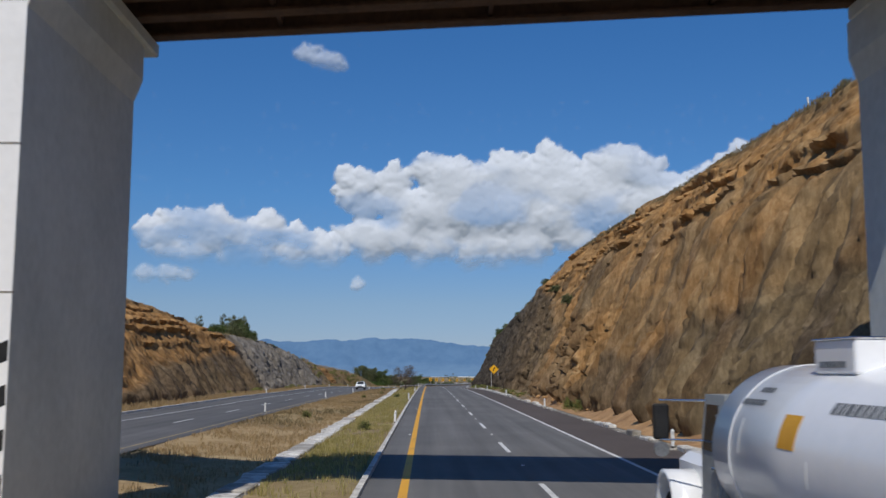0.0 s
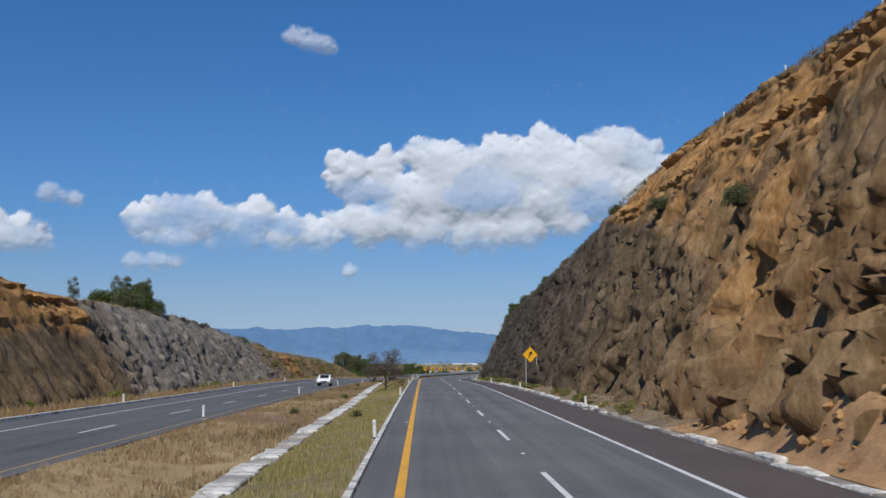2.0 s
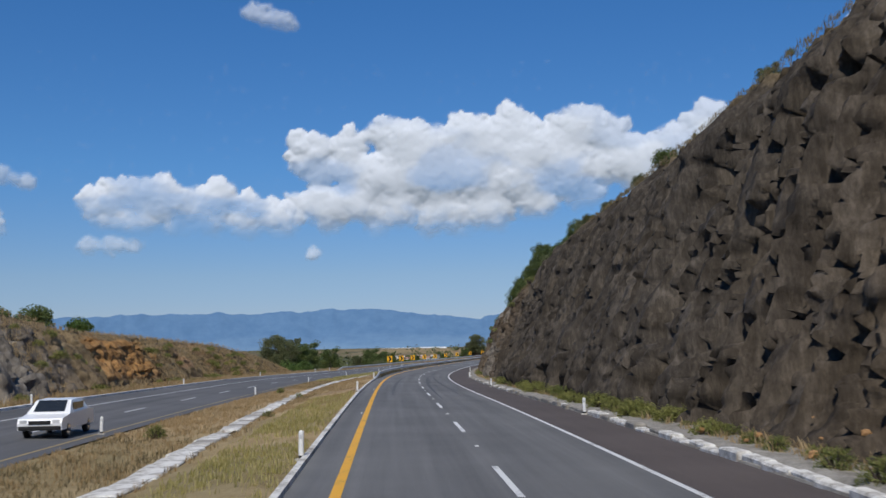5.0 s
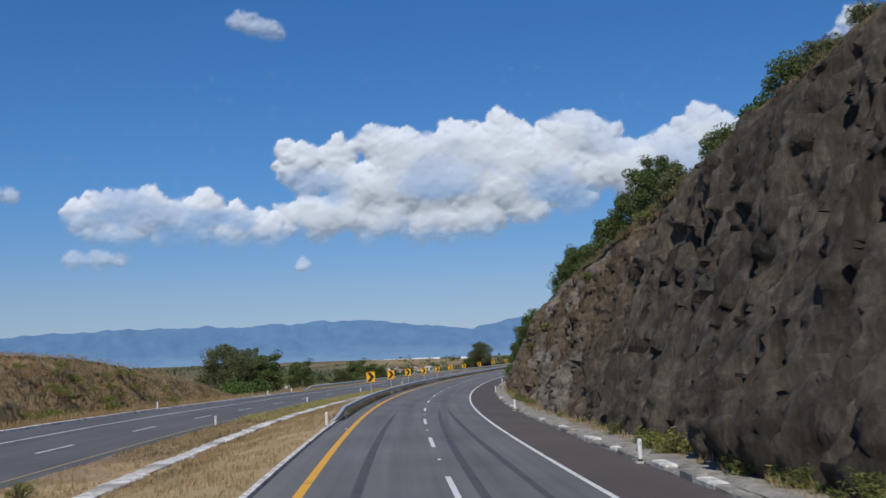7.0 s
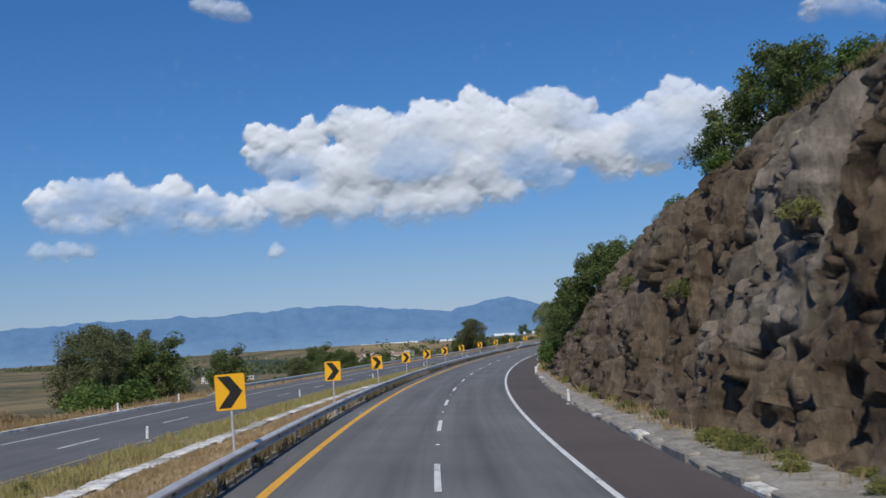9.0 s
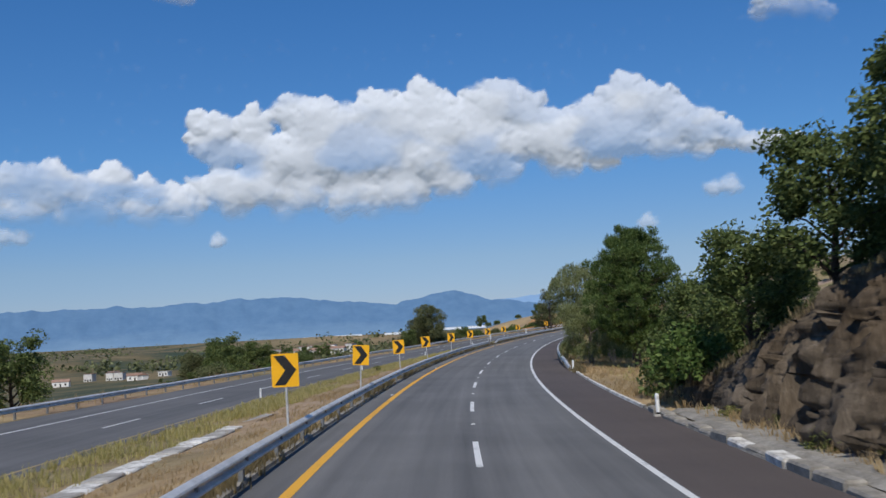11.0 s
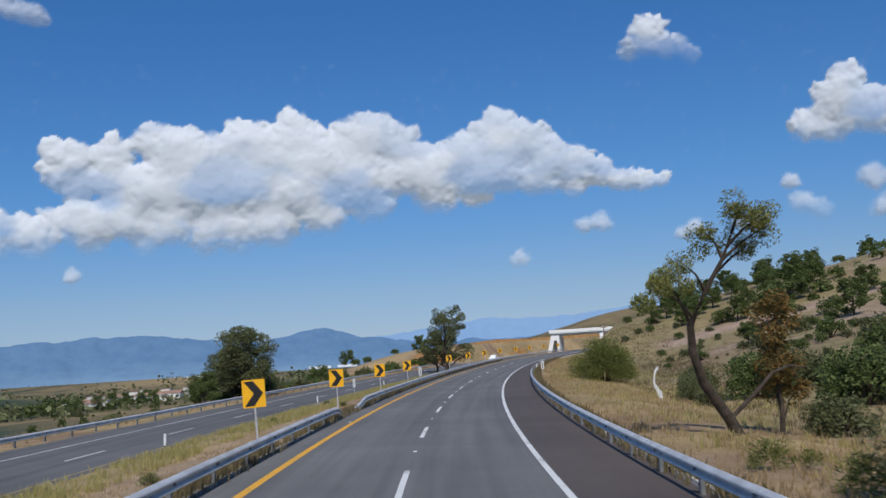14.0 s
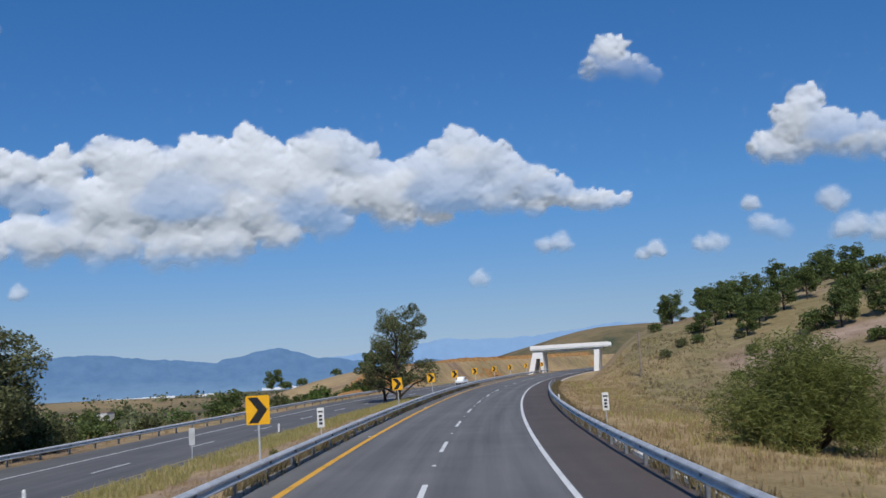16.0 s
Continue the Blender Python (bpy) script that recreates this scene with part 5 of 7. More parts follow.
# ---- cars on the far carriageway ----
def small_car(label, pose_, pickup=False):
    C = thing("car", label, "car", pose_=pose_)
    side = [(-2.1, 0.35), (2.1, 0.35), (2.15, 0.62), (2.05, 0.80), (1.15, 0.92), (0.45, 1.42), (-0.75, 1.45), (-1.35, 0.98), (-2.05, 0.92), (-2.12, 0.6)] if not pickup else [(-2.4, 0.45), (2.4, 0.45), (2.45, 0.75), (2.35, 0.98), (1.35, 1.05), (0.75, 1.62), (-0.35, 1.65), (-0.45, 1.12), (-2.4, 1.10)]
    g = Geo()
    n = len(side)
    p = [(sx * (0.84 if z < 1.0 else 0.68), y, z) for sx in (-1, 1) for y, z in side]
    g.add(p, [tuple(range(n)), tuple(range(2 * n - 1, n - 1, -1))] + [(i, i + n, (i + 1) % n + n, (i + 1) % n) for i in range(n)])
    part("body", g, TANK_WHITE, C)
    part("windscreen", Geo().add([(-0.6, 1.02, 1.0), (0.6, 1.02, 1.0), (0.55, 0.5, 1.4), (-0.55, 0.5, 1.4), (-0.6, 1.07, 1.02), (0.6, 1.07, 1.02), (0.55, 0.55, 1.42), (-0.55, 0.55, 1.42)], [(0, 1, 2, 3), (7, 6, 5, 4), (0, 4, 5, 1), (2, 6, 7, 3), (1, 5, 6, 2), (3, 7, 4, 0)]), GLASS_DARK, C)
    for sx in (-1, 1):
        part("side_window", Geo().box(sx * 0.79 - 0.02, sx * 0.79 + 0.02, -0.7 if not pickup else -0.3, 0.6, 1.02, 1.32), GLASS_DARK, C)
        part("headlight", Geo().box(sx * 0.62 - 0.14, sx * 0.62 + 0.14, 2.06, 2.16, 0.62, 0.76, 0.02), GALVANISED, C)
        for yy in (-1.3, 1.3):
            wheel(C, sx * 0.74, yy, 0.32, 0.2)
    part("grille", Geo().box(-0.42, 0.42, 2.1, 2.17, 0.58, 0.72, 0.01), BLACK, C)
    part("bumper", Geo().box(-0.8, 0.8, 2.08, 2.2, 0.36, 0.52, 0.03), BLACK, C)


small_car("small white saloon car in the oncoming lanes", at(214, -15.9, turn=math.pi))
small_car("white pickup truck in the oncoming lanes", at(706, -18.6, turn=math.pi), True)


# ---- roadside furniture ----
def marker_post_meshes():
    body = Geo().tube([(0, 0, 0.10), (0, 0, 0.66), (0, 0, 0.70), (0, 0, 0.72)], [0.068, 0.068, 0.055, 0.02], 14)
    band = Geo().tube([(0, 0, -0.15), (0, 0, 0.10)], 0.066, 14)
    reflector = Geo().box(-0.035, 0.035, -0.076, -0.06, 0.52, 0.62, 0.006)
    foot = Geo().box(-0.16, 0.16, -0.13, 0.13, -0.12, 0.03, 0.03)
    return [("post_body", mesh_of("post_body", body, WHITE_PAINT), ""), ("base_band", mesh_of("base_band", band, BLACK), "black band at the base"), ("reflector", mesh_of("reflector", reflector, GALVANISED), "small reflector"), ("footing", mesh_of("footing", foot, CONCRETE), "concrete footing")]


POST = marker_post_meshes()
prng = np.random.default_rng(12)
post_places = [(s, -4.70) for s in (35, 75.9, 116.7, 157, 197.8, 239.8, 277.5)] + [(s, 6.14) for s in (57.5, 98.4, 137.6, 176, 217, 260.5, 299, 341, 383.5, 417.1, 572.5)]
post_places += [(s, -14.3 if s < 250 or s > 320 else -13.62) for s in (52, 91.5, 133.3, 173.5, 214.5, 255.6, 295.9, 339, 377, 415, 453, 492.8, 535, 574)] + [(s, -23.9) for s in (152, 193, 234, 275.8, 318.2, 361, 374)]
for s, u in post_places:
    p = thing("marker_post", "white plastic marker post with a dark base at the road's edge", "post", "marker posts along the road", at(s, u, z=float(height(s, u)) + (0.03 if u > 6 else 0.0), turn=prng.normal(0, 0.1)) @ Matrix.Rotation(prng.normal(0, 0.025), 4, "Y") @ Matrix.Rotation(prng.normal(0, 0.025), 4, "X"))
    for name, me, label in POST:
        part(name, me, None, p, label)

BEAM = [(0.0, 0.0), (0.07, 0.03), (0.092, 0.055), (0.08, 0.085), (0.0, 0.13), (0.0, 0.17), (0.07, 0.20), (0.092, 0.225), (0.08, 0.258), (-0.01, 0.312), (-0.03, 0.312), (0.062, 0.252), (0.07, 0.225), (0.055, 0.208), (-0.014, 0.176), (-0.014, 0.126), (0.06, 0.08), (0.07, 0.055), (0.055, 0.04), (-0.014, 0.008)]
RAIL_POST = mesh_of("rail_post", Geo().box(-0.05, 0.05, -0.075, 0.075, -0.4, 0.60, 0.01), DULL_STEEL)
RAIL_BLOCK = mesh_of("spacer_block", Geo().box(-0.09, 0.09, -0.06, 0.06, 0.38, 0.64, 0.015), DULL_STEEL)


def guard_rail(label, s0, s1, u, face, group="guard rails", dip=(True, True)):
    """A corrugated steel rail on posts; face: +1 when its hollow side looks to the right of the road."""
    R = thing("guard_rail", label, "guard rail", group)
    n = int(round((s1 - s0) / 3.81))
    edges = np.linspace(s0, s1, n + 1)
    for i in range(n):
        ss = np.linspace(edges[i] - (0.12 if i else 0), edges[i + 1] + 0.12, 4)
        verts, m = [], len(BEAM)
        for s in ss:
            drop = 0.0
            if dip[0]:
                drop += 0.56 * (1 - float(smooth(s, s0, s0 + 4.5)))
            if dip[1]:
                drop += 0.56 * float(smooth(s, s1 - 4.5, s1))
            out = 0.006 * (i % 2) + 0.35 * (drop / 0.56) ** 2
            for d, z in BEAM:
                uu = u + face * (d + 0.1 - out)
                verts.append(place(s, uu, float(height(s, u)) + 0.36 + z - drop))
        faces = [(r * m + k, r * m + (k + 1) % m, (r + 1) * m + (k + 1) % m, (r + 1) * m + k) for r in range(3) for k in range(m)]
        faces += [tuple(range(m)), tuple(range(4 * m - 1, 3 * m - 1, -1))]
        part("rail_panel", Geo().add(verts, faces), GALVANISED, R)
    for s in edges[1 if dip[0] else 0:n if dip[1] else n + 1]:
        p = part("rail_post", RAIL_POST, None, R)
        p.matrix_basis = at(s, u)
        q = part("spacer_block", RAIL_BLOCK, None, p)
        q.matrix_basis = Matrix.Translation((face * 0.055, 0, 0))


guard_rail("galvanised steel guard rail along the grassy median", 281, 491.5, -4.56, 1)
guard_rail("galvanised steel guard rail along the median of the bend", 494.5, 735, -4.56, 1)
guard_rail("galvanised steel guard rail between shoulder and verge", 418.3, 640, 6.02, -1)
guard_rail("galvanised steel guard rail beyond the oncoming lanes", 383, 690, -24.15, 1)


def chevron_meshes():
    w, h = 0.355, 0.43
    r = 0.04
    ring = [(sx * (w - r) + r * math.cos(a), sz * (h - r) + r * math.sin(a)) for sx, sz, a0 in ((1, 1, 0), (-1, 1, 90), (-1, -1, 180), (1, -1, 270)) for a in (math.radians(a0 + 30 * k) for k in range(4))]
    plate = Geo().prism([(x, z + 1.93) for x, z in ring], -0.012, 0.012)
    arrow = Geo()
    pts = [(-0.29, 0.38), (0.0, 0.38), (0.29, 0.0), (0.0, -0.38), (-0.29, -0.38), (0.0, 0.0)]
    for half in ((0, 1, 2, 5), (5, 2, 3, 4)):
        arrow.prism([(pts[i][0], pts[i][1] + 1.93) for i in half], -0.017, -0.0125)
    post = Geo().tube([(0, 0.04, -0.3), (0, 0.04, 2.34)], 0.032, 10)
    bolt = Geo().tube([(0, -0.03, 2.3), (0, 0.03, 2.3)], 0.018, 8)
    return [("plate", mesh_of("plate", plate, SIGN_YELLOW), "yellow reflective plate"), ("chevron", mesh_of("chevron", arrow, BLACK), "black arrowhead"), ("sign_post", mesh_of("sign_post", post, GALVANISED), "galvanised tube post"), ("bolt", mesh_of("bolt", bolt, DULL_STEEL), "")]


CHEVRON = chevron_meshes()
for s in (314.9, 335.7, 356.6, 375.9, 393.1, 412.6, 431.6, 451.5, 471.5, 490.2, 509.6, 530.5, 572, 597, 618.5, 641, 663.5, 684.5, 706, 728):
    p = thing("chevron_sign", "yellow bend marker sign with a black arrowhead on a steel post", "road sign", "chevron signs round the bend", at(s, -4.8 if s < 520 else -5.1, turn=prng.normal(0.02, 0.05)) @ Matrix.Rotation(prng.normal(-0.02, 0.03), 4, "Y"))
    for name, me, label in CHEVRON:
        part(name, me, None, p, label)


def warning_sign():
    W = thing("warning_sign", "yellow diamond warning sign with a bent black arrow on two posts", "road sign", pose_=at(177.2, 7.25, turn=0.0))
    c, r = 3.32, 0.76
    part("plate", Geo().prism([(0, c - r), (r, c), (0, c + r), (-r, c)], -0.012, 0.012), SIGN_YELLOW, W)
    edge = Geo()
    for a, b in (((0, c - r * 0.93), (r * 0.93, c)), ((r * 0.93, c), (0, c + r * 0.93)), ((0, c + r * 0.93), (-r * 0.93, c)), ((-r * 0.93, c), (0, c - r * 0.93))):
        edge.tube([(a[0], -0.014, a[1]), (b[0], -0.014, b[1])], 0.012, 6)
    part("border", edge, BLACK, W)
    bent = Geo()
    for q in ([(-0.17, c - 0.34), (-0.05, c - 0.34), (-0.05, c - 0.08), (-0.17, c - 0.04)], [(-0.17, c - 0.04), (-0.05, c - 0.08), (0.06, c + 0.05), (-0.02, c + 0.14)], [(-0.12, c + 0.20), (0.20, c + 0.32), (0.16, c - 0.06)]):
        bent.prism(q, -0.020, -0.013)
    part("arrow", bent, BLACK, W)
    for x in (-0.42, 0.62):
        part("sign_post", Geo().tube([(x, 0.05, -0.4), (x, 0.05, 3.2)], 0.04, 10), GALVANISED, W, "galvanised tube post")


warning_sign()


def distance_marker(s, u, top):
    D = thing("distance_marker", "narrow white distance plate with dark figures on a thin post", "road sign", "distance markers", at(s, u))
    part("plate", Geo().box(-0.15, 0.15, -0.012, 0.012, top - 0.82, top, 0.01), WHITE_PAINT, D)
    part("figure_bar", Geo().box(-0.10, 0.10, -0.017, -0.0125, top - 0.20, top - 0.13), BLACK, D)
    for k in range(3):
        part("figure_bar", Geo().box(-0.07, 0.07, -0.017, -0.0125, top - 0.40 - 0.15 * k, top - 0.30 - 0.15 * k), BLACK, D)
    part("sign_post", Geo().tube([(0, 0.03, -0.3), (0, 0.03, top - 0.1)], 0.022, 8), GALVANISED, D)


distance_marker(542.8, -5.3, 1.55)
distance_marker(547.6, 7.1, 1.5)
B = thing("sign_back", "grey back of a narrow roadside plate", "road sign", pose_=at(554, -14.25, turn=math.pi))
part("plate", Geo().box(-0.16, 0.16, -0.012, 0.012, 0.75, 1.65, 0.01), GALVANISED, B)
part("sign_post", Geo().tube([(0, 0.03, -0.3), (0, 0.03, 1.5)], 0.025, 8), GALVANISED, B)

STUD = mesh_of("road_stud", Geo().box(-0.06, 0.06, -0.05, 0.05, -0.02, 0.022, 0.018), WHITE_PAINT)
for n in range(0, 40):
    for u in ((0.0, -3.72) if n % 2 else (0.0,)):
        s = 28.8 + 7.5 + 15 * n - 15
        ob = new("road_stud", STUD)
        ob.matrix_basis = at(s, u, z=float(-bank(s) * u))
        ob.parent = road
FENCE = mesh_of("fence_post", Geo().box(-0.045, 0.045, -0.045, 0.045, -0.3, 0.58, 0.012), WHITE_PAINT)
fence_places = [(500 + 3.3 * k, 12.8 + 3.3 * k * 0.122) for k in range(1, 21)] + [(425 + 4.5 * k, 18.6 + 0.45 * min(k, 4)) for k in range(7)]
fence_places += [(58 + 13.5 * k, FOOT_R + float(knots(RIGHT_TOP, 58 + 13.5 * k)) * (COT_R + 0.07) + 0.2) for k in range(8)]
for s, u in fence_places:
    ob = tagged(new("fence_post", FENCE), "whitewashed concrete fence post in dry grass", "fence post", "fence posts")
    zz = float(height(s, u)) if s > 200 else float(height(s, FOOT_R - 0.6) + 0.94 * knots(RIGHT_TOP, s)) + 0.1
    ob.matrix_basis = at(s, u, z=zz, turn=prng.normal(0, 0.3)) @ Matrix.Rotation(prng.normal(0, 0.05), 4, "X") @ Matrix.Rotation(prng.normal(0, 0.05), 4, "Y")


def wooden_pole(s, u, tall):
    g = Geo().tube([(0, 0, -0.5), (0.02, 0, tall * 0.5), (0, 0.03, tall)], [0.15, 0.13, 0.10], 10)
    W = thing("utility_pole", "weathered wooden utility pole without wires", "pole", "utility poles", at(s, u))
    part("shaft", g, POLE_WOOD, W)
    part("cross_arm", Geo().box(-0.5, 0.5, -0.05, 0.05, tall - 0.5, tall - 0.4, 0.01), POLE_WOOD, W)


wooden_pole(613, 15.9, 4.9)


# ---- plants ----
def leaf_quads(centres, size, rs, droop=0.0, slim=0.5, up=None):
    """One small pointed leaf of four corners at each centre."""
    n = len(centres)
    a = rs.normal(size=(n, 3))
    a[:, 2] = a[:, 2] * 0.7 - droop * 2.2
    if up is not None:
        a = a * 0.55 + up
    a /= np.linalg.norm(a, axis=1, keepdims=True)
    b = np.cross(a, rs.normal(size=(n, 3)))
    b /= np.linalg.norm(b, axis=1, keepdims=True)
    l = (size * rs.uniform(0.6, 1.35, n))[:, None]
    p = np.stack([centres - a * l * 0.5, centres + b * l * slim * 0.5, centres + a * l * 0.5, centres - b * l * slim * 0.5], 1)
    return p.reshape(-1, 3), np.arange(4 * n).reshape(n, 4)


def limbs(rs, tall, spread, count, start, thick, lean=(0, 0), sag=0.0):
    """A tapered trunk with crooked limbs; gives the geometry and the limbs' outer points."""
    g, tips = Geo(), []
    steps = 6
    trunk = [(lean[0] * (k / steps) ** 1.3 + 0.05 * tall * 0.2 * math.sin(2.1 * k + tall), lean[1] * (k / steps) ** 1.3 + 0.03 * tall * 0.2 * math.cos(1.7 * k), -0.3 + (tall * 0.78 + 0.3) * k / steps) for k in range(steps + 1)]
    g.tube(trunk, [thick * (1 - 0.82 * k / steps) for k in range(steps + 1)], 9)
    for i in range(count):
        f = start + (0.98 - start) * (i + 0.5) / count
        k = min(int(f * steps), steps - 1)
        w = f * steps - k
        base = Vector(trunk[k]).lerp(Vector(trunk[k + 1]), w)
        az = i * 2.4 + rs.uniform(-0.5, 0.5)
        reach = spread * rs.uniform(0.55, 1.0) * (1 - 0.35 * f)
        rise = tall * rs.uniform(0.08, 0.26) * (1.1 - 0.3 * f) - sag * reach
        mid = base + Vector((math.cos(az) * reach * 0.5, math.sin(az) * reach * 0.5, rise * 0.65 + 0.1))
        end = base + Vector((math.cos(az) * reach, math.sin(az) * reach, rise))
        r0 = thick * (1 - 0.8 * f) * 0.55
        g.tube([base, mid, end], [r0, r0 * 0.6, r0 * 0.2], 6)
        tips += [mid.lerp(end, 0.4), end, mid.lerp(end, 0.8) + Vector((rs.normal(0, 0.12 * spread), rs.normal(0, 0.12 * spread), rs.normal(0.05, 0.05) * tall))]
        for _ in range(2):
            twig = end + Vector((rs.normal(0, 0.22), rs.normal(0, 0.22), rs.uniform(0, 0.25))) * reach * 0.9
            g.tube([mid.lerp(end, 0.5), twig], [r0 * 0.35, r0 * 0.1], 5)
            tips.append(twig)
    tips.append(Vector(trunk[-1]) + Vector((0, 0, tall * 0.12)))
    return g, np.array([tuple(t) for t in tips])


def crown_points(rs, tips, radius, n, flat=0.8):
    own = rs.integers(len(tips), size=n)
    size = radius * rs.uniform(0.65, 1.25, len(tips))
    d = rs.normal(size=(n, 3))
    d /= np.linalg.norm(d, axis=1, keepdims=True)
    r = size[own] * rs.uniform(0.25, 1.0, n) ** 0.45
    p = tips[own] + d * r[:, None] * np.array([1, 1, flat])
    return p[p[:, 2] > 0.08]


KINDS = {}


def tree_kind(key, seed, tall, spread, count, start, thick, radius, leaves, size, leaf, bark, slim=0.5, droop=0.0, lean=(0, 0), sag=0.0, flat=0.8):
    rs = np.random.default_rng(seed)
    g, tips = limbs(rs, tall, spread, count, start, thick, lean, sag)
    p, q = leaf_quads(crown_points(rs, tips, radius, leaves, flat), size, rs, droop, slim)
    KINDS[key] = (mesh_of("trunk", g, bark), array_mesh("crown", p, q, leaf))


def crooked_kind(key, seed):
    """A trunk that leans over, bends back and forks, with a broken dead limb and a thin crown at its ends."""
    rs = np.random.default_rng(seed)
    trunk = [(0.0, 0.0, -0.3), (-0.35, 0.1, 0.55), (-1.25, 0.2, 1.9), (-1.62, 0.25, 3.0), (-1.70, 0.3, 3.9), (-1.25, 0.3, 5.0), (-0.72, 0.35, 6.0), (-0.45, 0.4, 6.8)]
    fore = lambda q: (q[0], q[1] - 0.44 * max(q[2], 0.0), q[2] * 0.95)
    g = Geo().tube([fore(q) for q in trunk], [0.24, 0.20, 0.165, 0.14, 0.12, 0.085, 0.06, 0.02], 10)
    g.tube([(-0.35, -0.15, 0.57), (0.45, -0.1, 1.25), (1.15, -0.2, 2.0), (1.75, -0.15, 2.2), (2.3, -0.2, 2.1)], [0.08, 0.075, 0.06, 0.045, 0.012], 7)
    g.tube([(1.75, -0.15, 2.2), (2.1, 0.1, 1.7)], [0.03, 0.01], 5)
    tips = []
    for base, end in (((-1.70, 0.3, 3.9), (-2.5, 0.5, 5.5)), ((-1.66, 0.3, 4.2), (-2.9, -0.2, 5.2)), ((-1.25, 0.3, 5.0), (-2.0, 0.1, 5.9)), ((-1.0, 0.3, 5.5), (0.1, 0.6, 6.4)), ((-0.72, 0.35, 6.0), (0.45, 0.1, 6.9)), ((-0.72, 0.35, 6.0), (-1.2, 0.7, 6.9)), ((-0.45, 0.4, 6.8), (-0.3, 0.3, 7.5)), ((-0.6, 0.4, 6.4), (0.2, -0.3, 7.2))):
        a, b = Vector(fore(base)), Vector(fore(end))
        g.tube([a, a.lerp(b, 0.5) + Vector((0.05, 0, 0.1)), b], [0.06, 0.035, 0.012], 6)
        for _ in range(4):
            t = b + Vector(rs.normal(0, 0.28, 3))
            g.tube([a.lerp(b, 0.7), t], [0.015, 0.005], 4)
            tips.append(tuple(t))
        tips.append(tuple(b))
    p, q = leaf_quads(crown_points(rs, np.array(tips), 0.42, 11000, 0.9), 0.10, rs, 0.35, 0.34)
    KINDS[key] = (mesh_of("trunk", g, BARK), array_mesh("crown", p, q, LEAF_YELLOW))


def shrub_kind(key, seed, tall, wide, leaves, size, leaf, slim=0.55, lumps=16):
    """A dense shrub: several stems under leafy lumps of uneven height."""
    rs = np.random.default_rng(seed)
    g, tips = Geo(), []
    for i in range(lumps):
        az, r = i * 2.4 + rs.uniform(-0.4, 0.4), wide * 0.5 * math.sqrt((i + 0.5) / lumps) * rs.uniform(0.75, 1.0)
        h = tall * (0.78 - 0.5 * (r / (wide * 0.5)) ** 2) * rs.uniform(0.75, 1.1)
        e = Vector((r * math.cos(az), r * math.sin(az), h))
        g.tube([(0.12 * math.cos(az), 0.12 * math.sin(az), -0.2), e * 0.55, e], [0.07, 0.045, 0.012], 5)
        tips += [tuple(e), tuple(e * 0.72 + Vector((rs.normal(0, 0.2), rs.normal(0, 0.2), 0.1)))]
        if r > wide * 0.25:
            tips.append((e.x * 1.05, e.y * 1.05, h * 0.4))
    p, q = leaf_quads(crown_points(rs, np.array(tips), wide * 0.17, leaves, 0.9), size, rs, 0.0, slim)
    KINDS[key] = (mesh_of("stem", g, BARK), array_mesh("crown", p, q, leaf))


def pine_kind(key, seed, tall, spread):
    """A full mature pine: whorls of upturned boughs with needle tufts."""
    rs = np.random.default_rng(seed)
    g = Geo().tube([(0, 0, -0.4), (0.05, 0, tall * 0.35), (-0.03, 0.04, tall * 0.7), (0, 0, tall * 0.99)], [0.26, 0.2, 0.11, 0.02], 12)
    tuft = []
    for w in range(20):
        f = 0.19 + 0.78 * (w / 19) ** 0.95
        z = tall * f
        reach = spread * (np.interp(f, [0.1, 0.2, 0.42, 0.62, 0.8, 0.92, 1.0], [0.74, 0.95, 1.0, 0.88, 0.64, 0.40, 0.14]))
        for b in range(6 if f < 0.8 else 4):
            az = b * 2 * math.pi / (6 if f < 0.8 else 4) + w * 0.75 + rs.uniform(-0.35, 0.35)
            r = reach * rs.uniform(0.62, 1.12)
            out = Vector((math.cos(az), math.sin(az), 0))
            zb, up_ = z + rs.uniform(-0.32, 0.32), rs.uniform(0.08, 0.42)
            mid = Vector((0, 0, zb)) + out * r * 0.55 + Vector((0, 0, (up_ - 0.3) * r * 0.55))
            end = Vector((0, 0, zb)) + out * r + Vector((0, 0, up_ * r))
            g.tube([(0, 0, zb), mid, end], [0.06 * (1.2 - f), 0.035 * (1.2 - f), 0.008], 5)
            across = Vector((-out.y, out.x, 0))
            for t, wide in ((0.40, 0.20), (0.72, 0.25), (0.98, 0.12)):
                c = mid.lerp(end, (t - 0.55) / 0.45)
                for sgn in (-1, 1):
                    tip = c + across * (sgn * wide * r * rs.uniform(0.6, 1.2)) + Vector((0, 0, rs.uniform(0.0, 0.25)))
                    g.tube([c, tip], [0.014, 0.005], 4, caps=False)
                    tuft.append((*tip, rs.uniform(0.24, 0.40)))
    tuft.append((0, 0, tall * 0.99, 0.3))
    tuft = np.array(tuft)
    n = 150
    way = rs.normal(0, 1, (len(tuft) * n, 3))
    way /= np.linalg.norm(way, axis=1, keepdims=True)
    centres = np.repeat(tuft[:, :3], n, axis=0) + way * (np.repeat(tuft[:, 3], n) * 1.2 * rs.uniform(0.05, 1.0, len(tuft) * n) ** 0.5)[:, None] * np.array([1, 1, 0.95])
    p, q = leaf_quads(centres, 0.24, rs, 0.0, 0.16, up=np.array([0, 0, 0.8]) + 0.7 * way)
    KINDS[key] = (mesh_of("trunk", g, BARK), array_mesh("crown", p, q, LEAF_PINE))


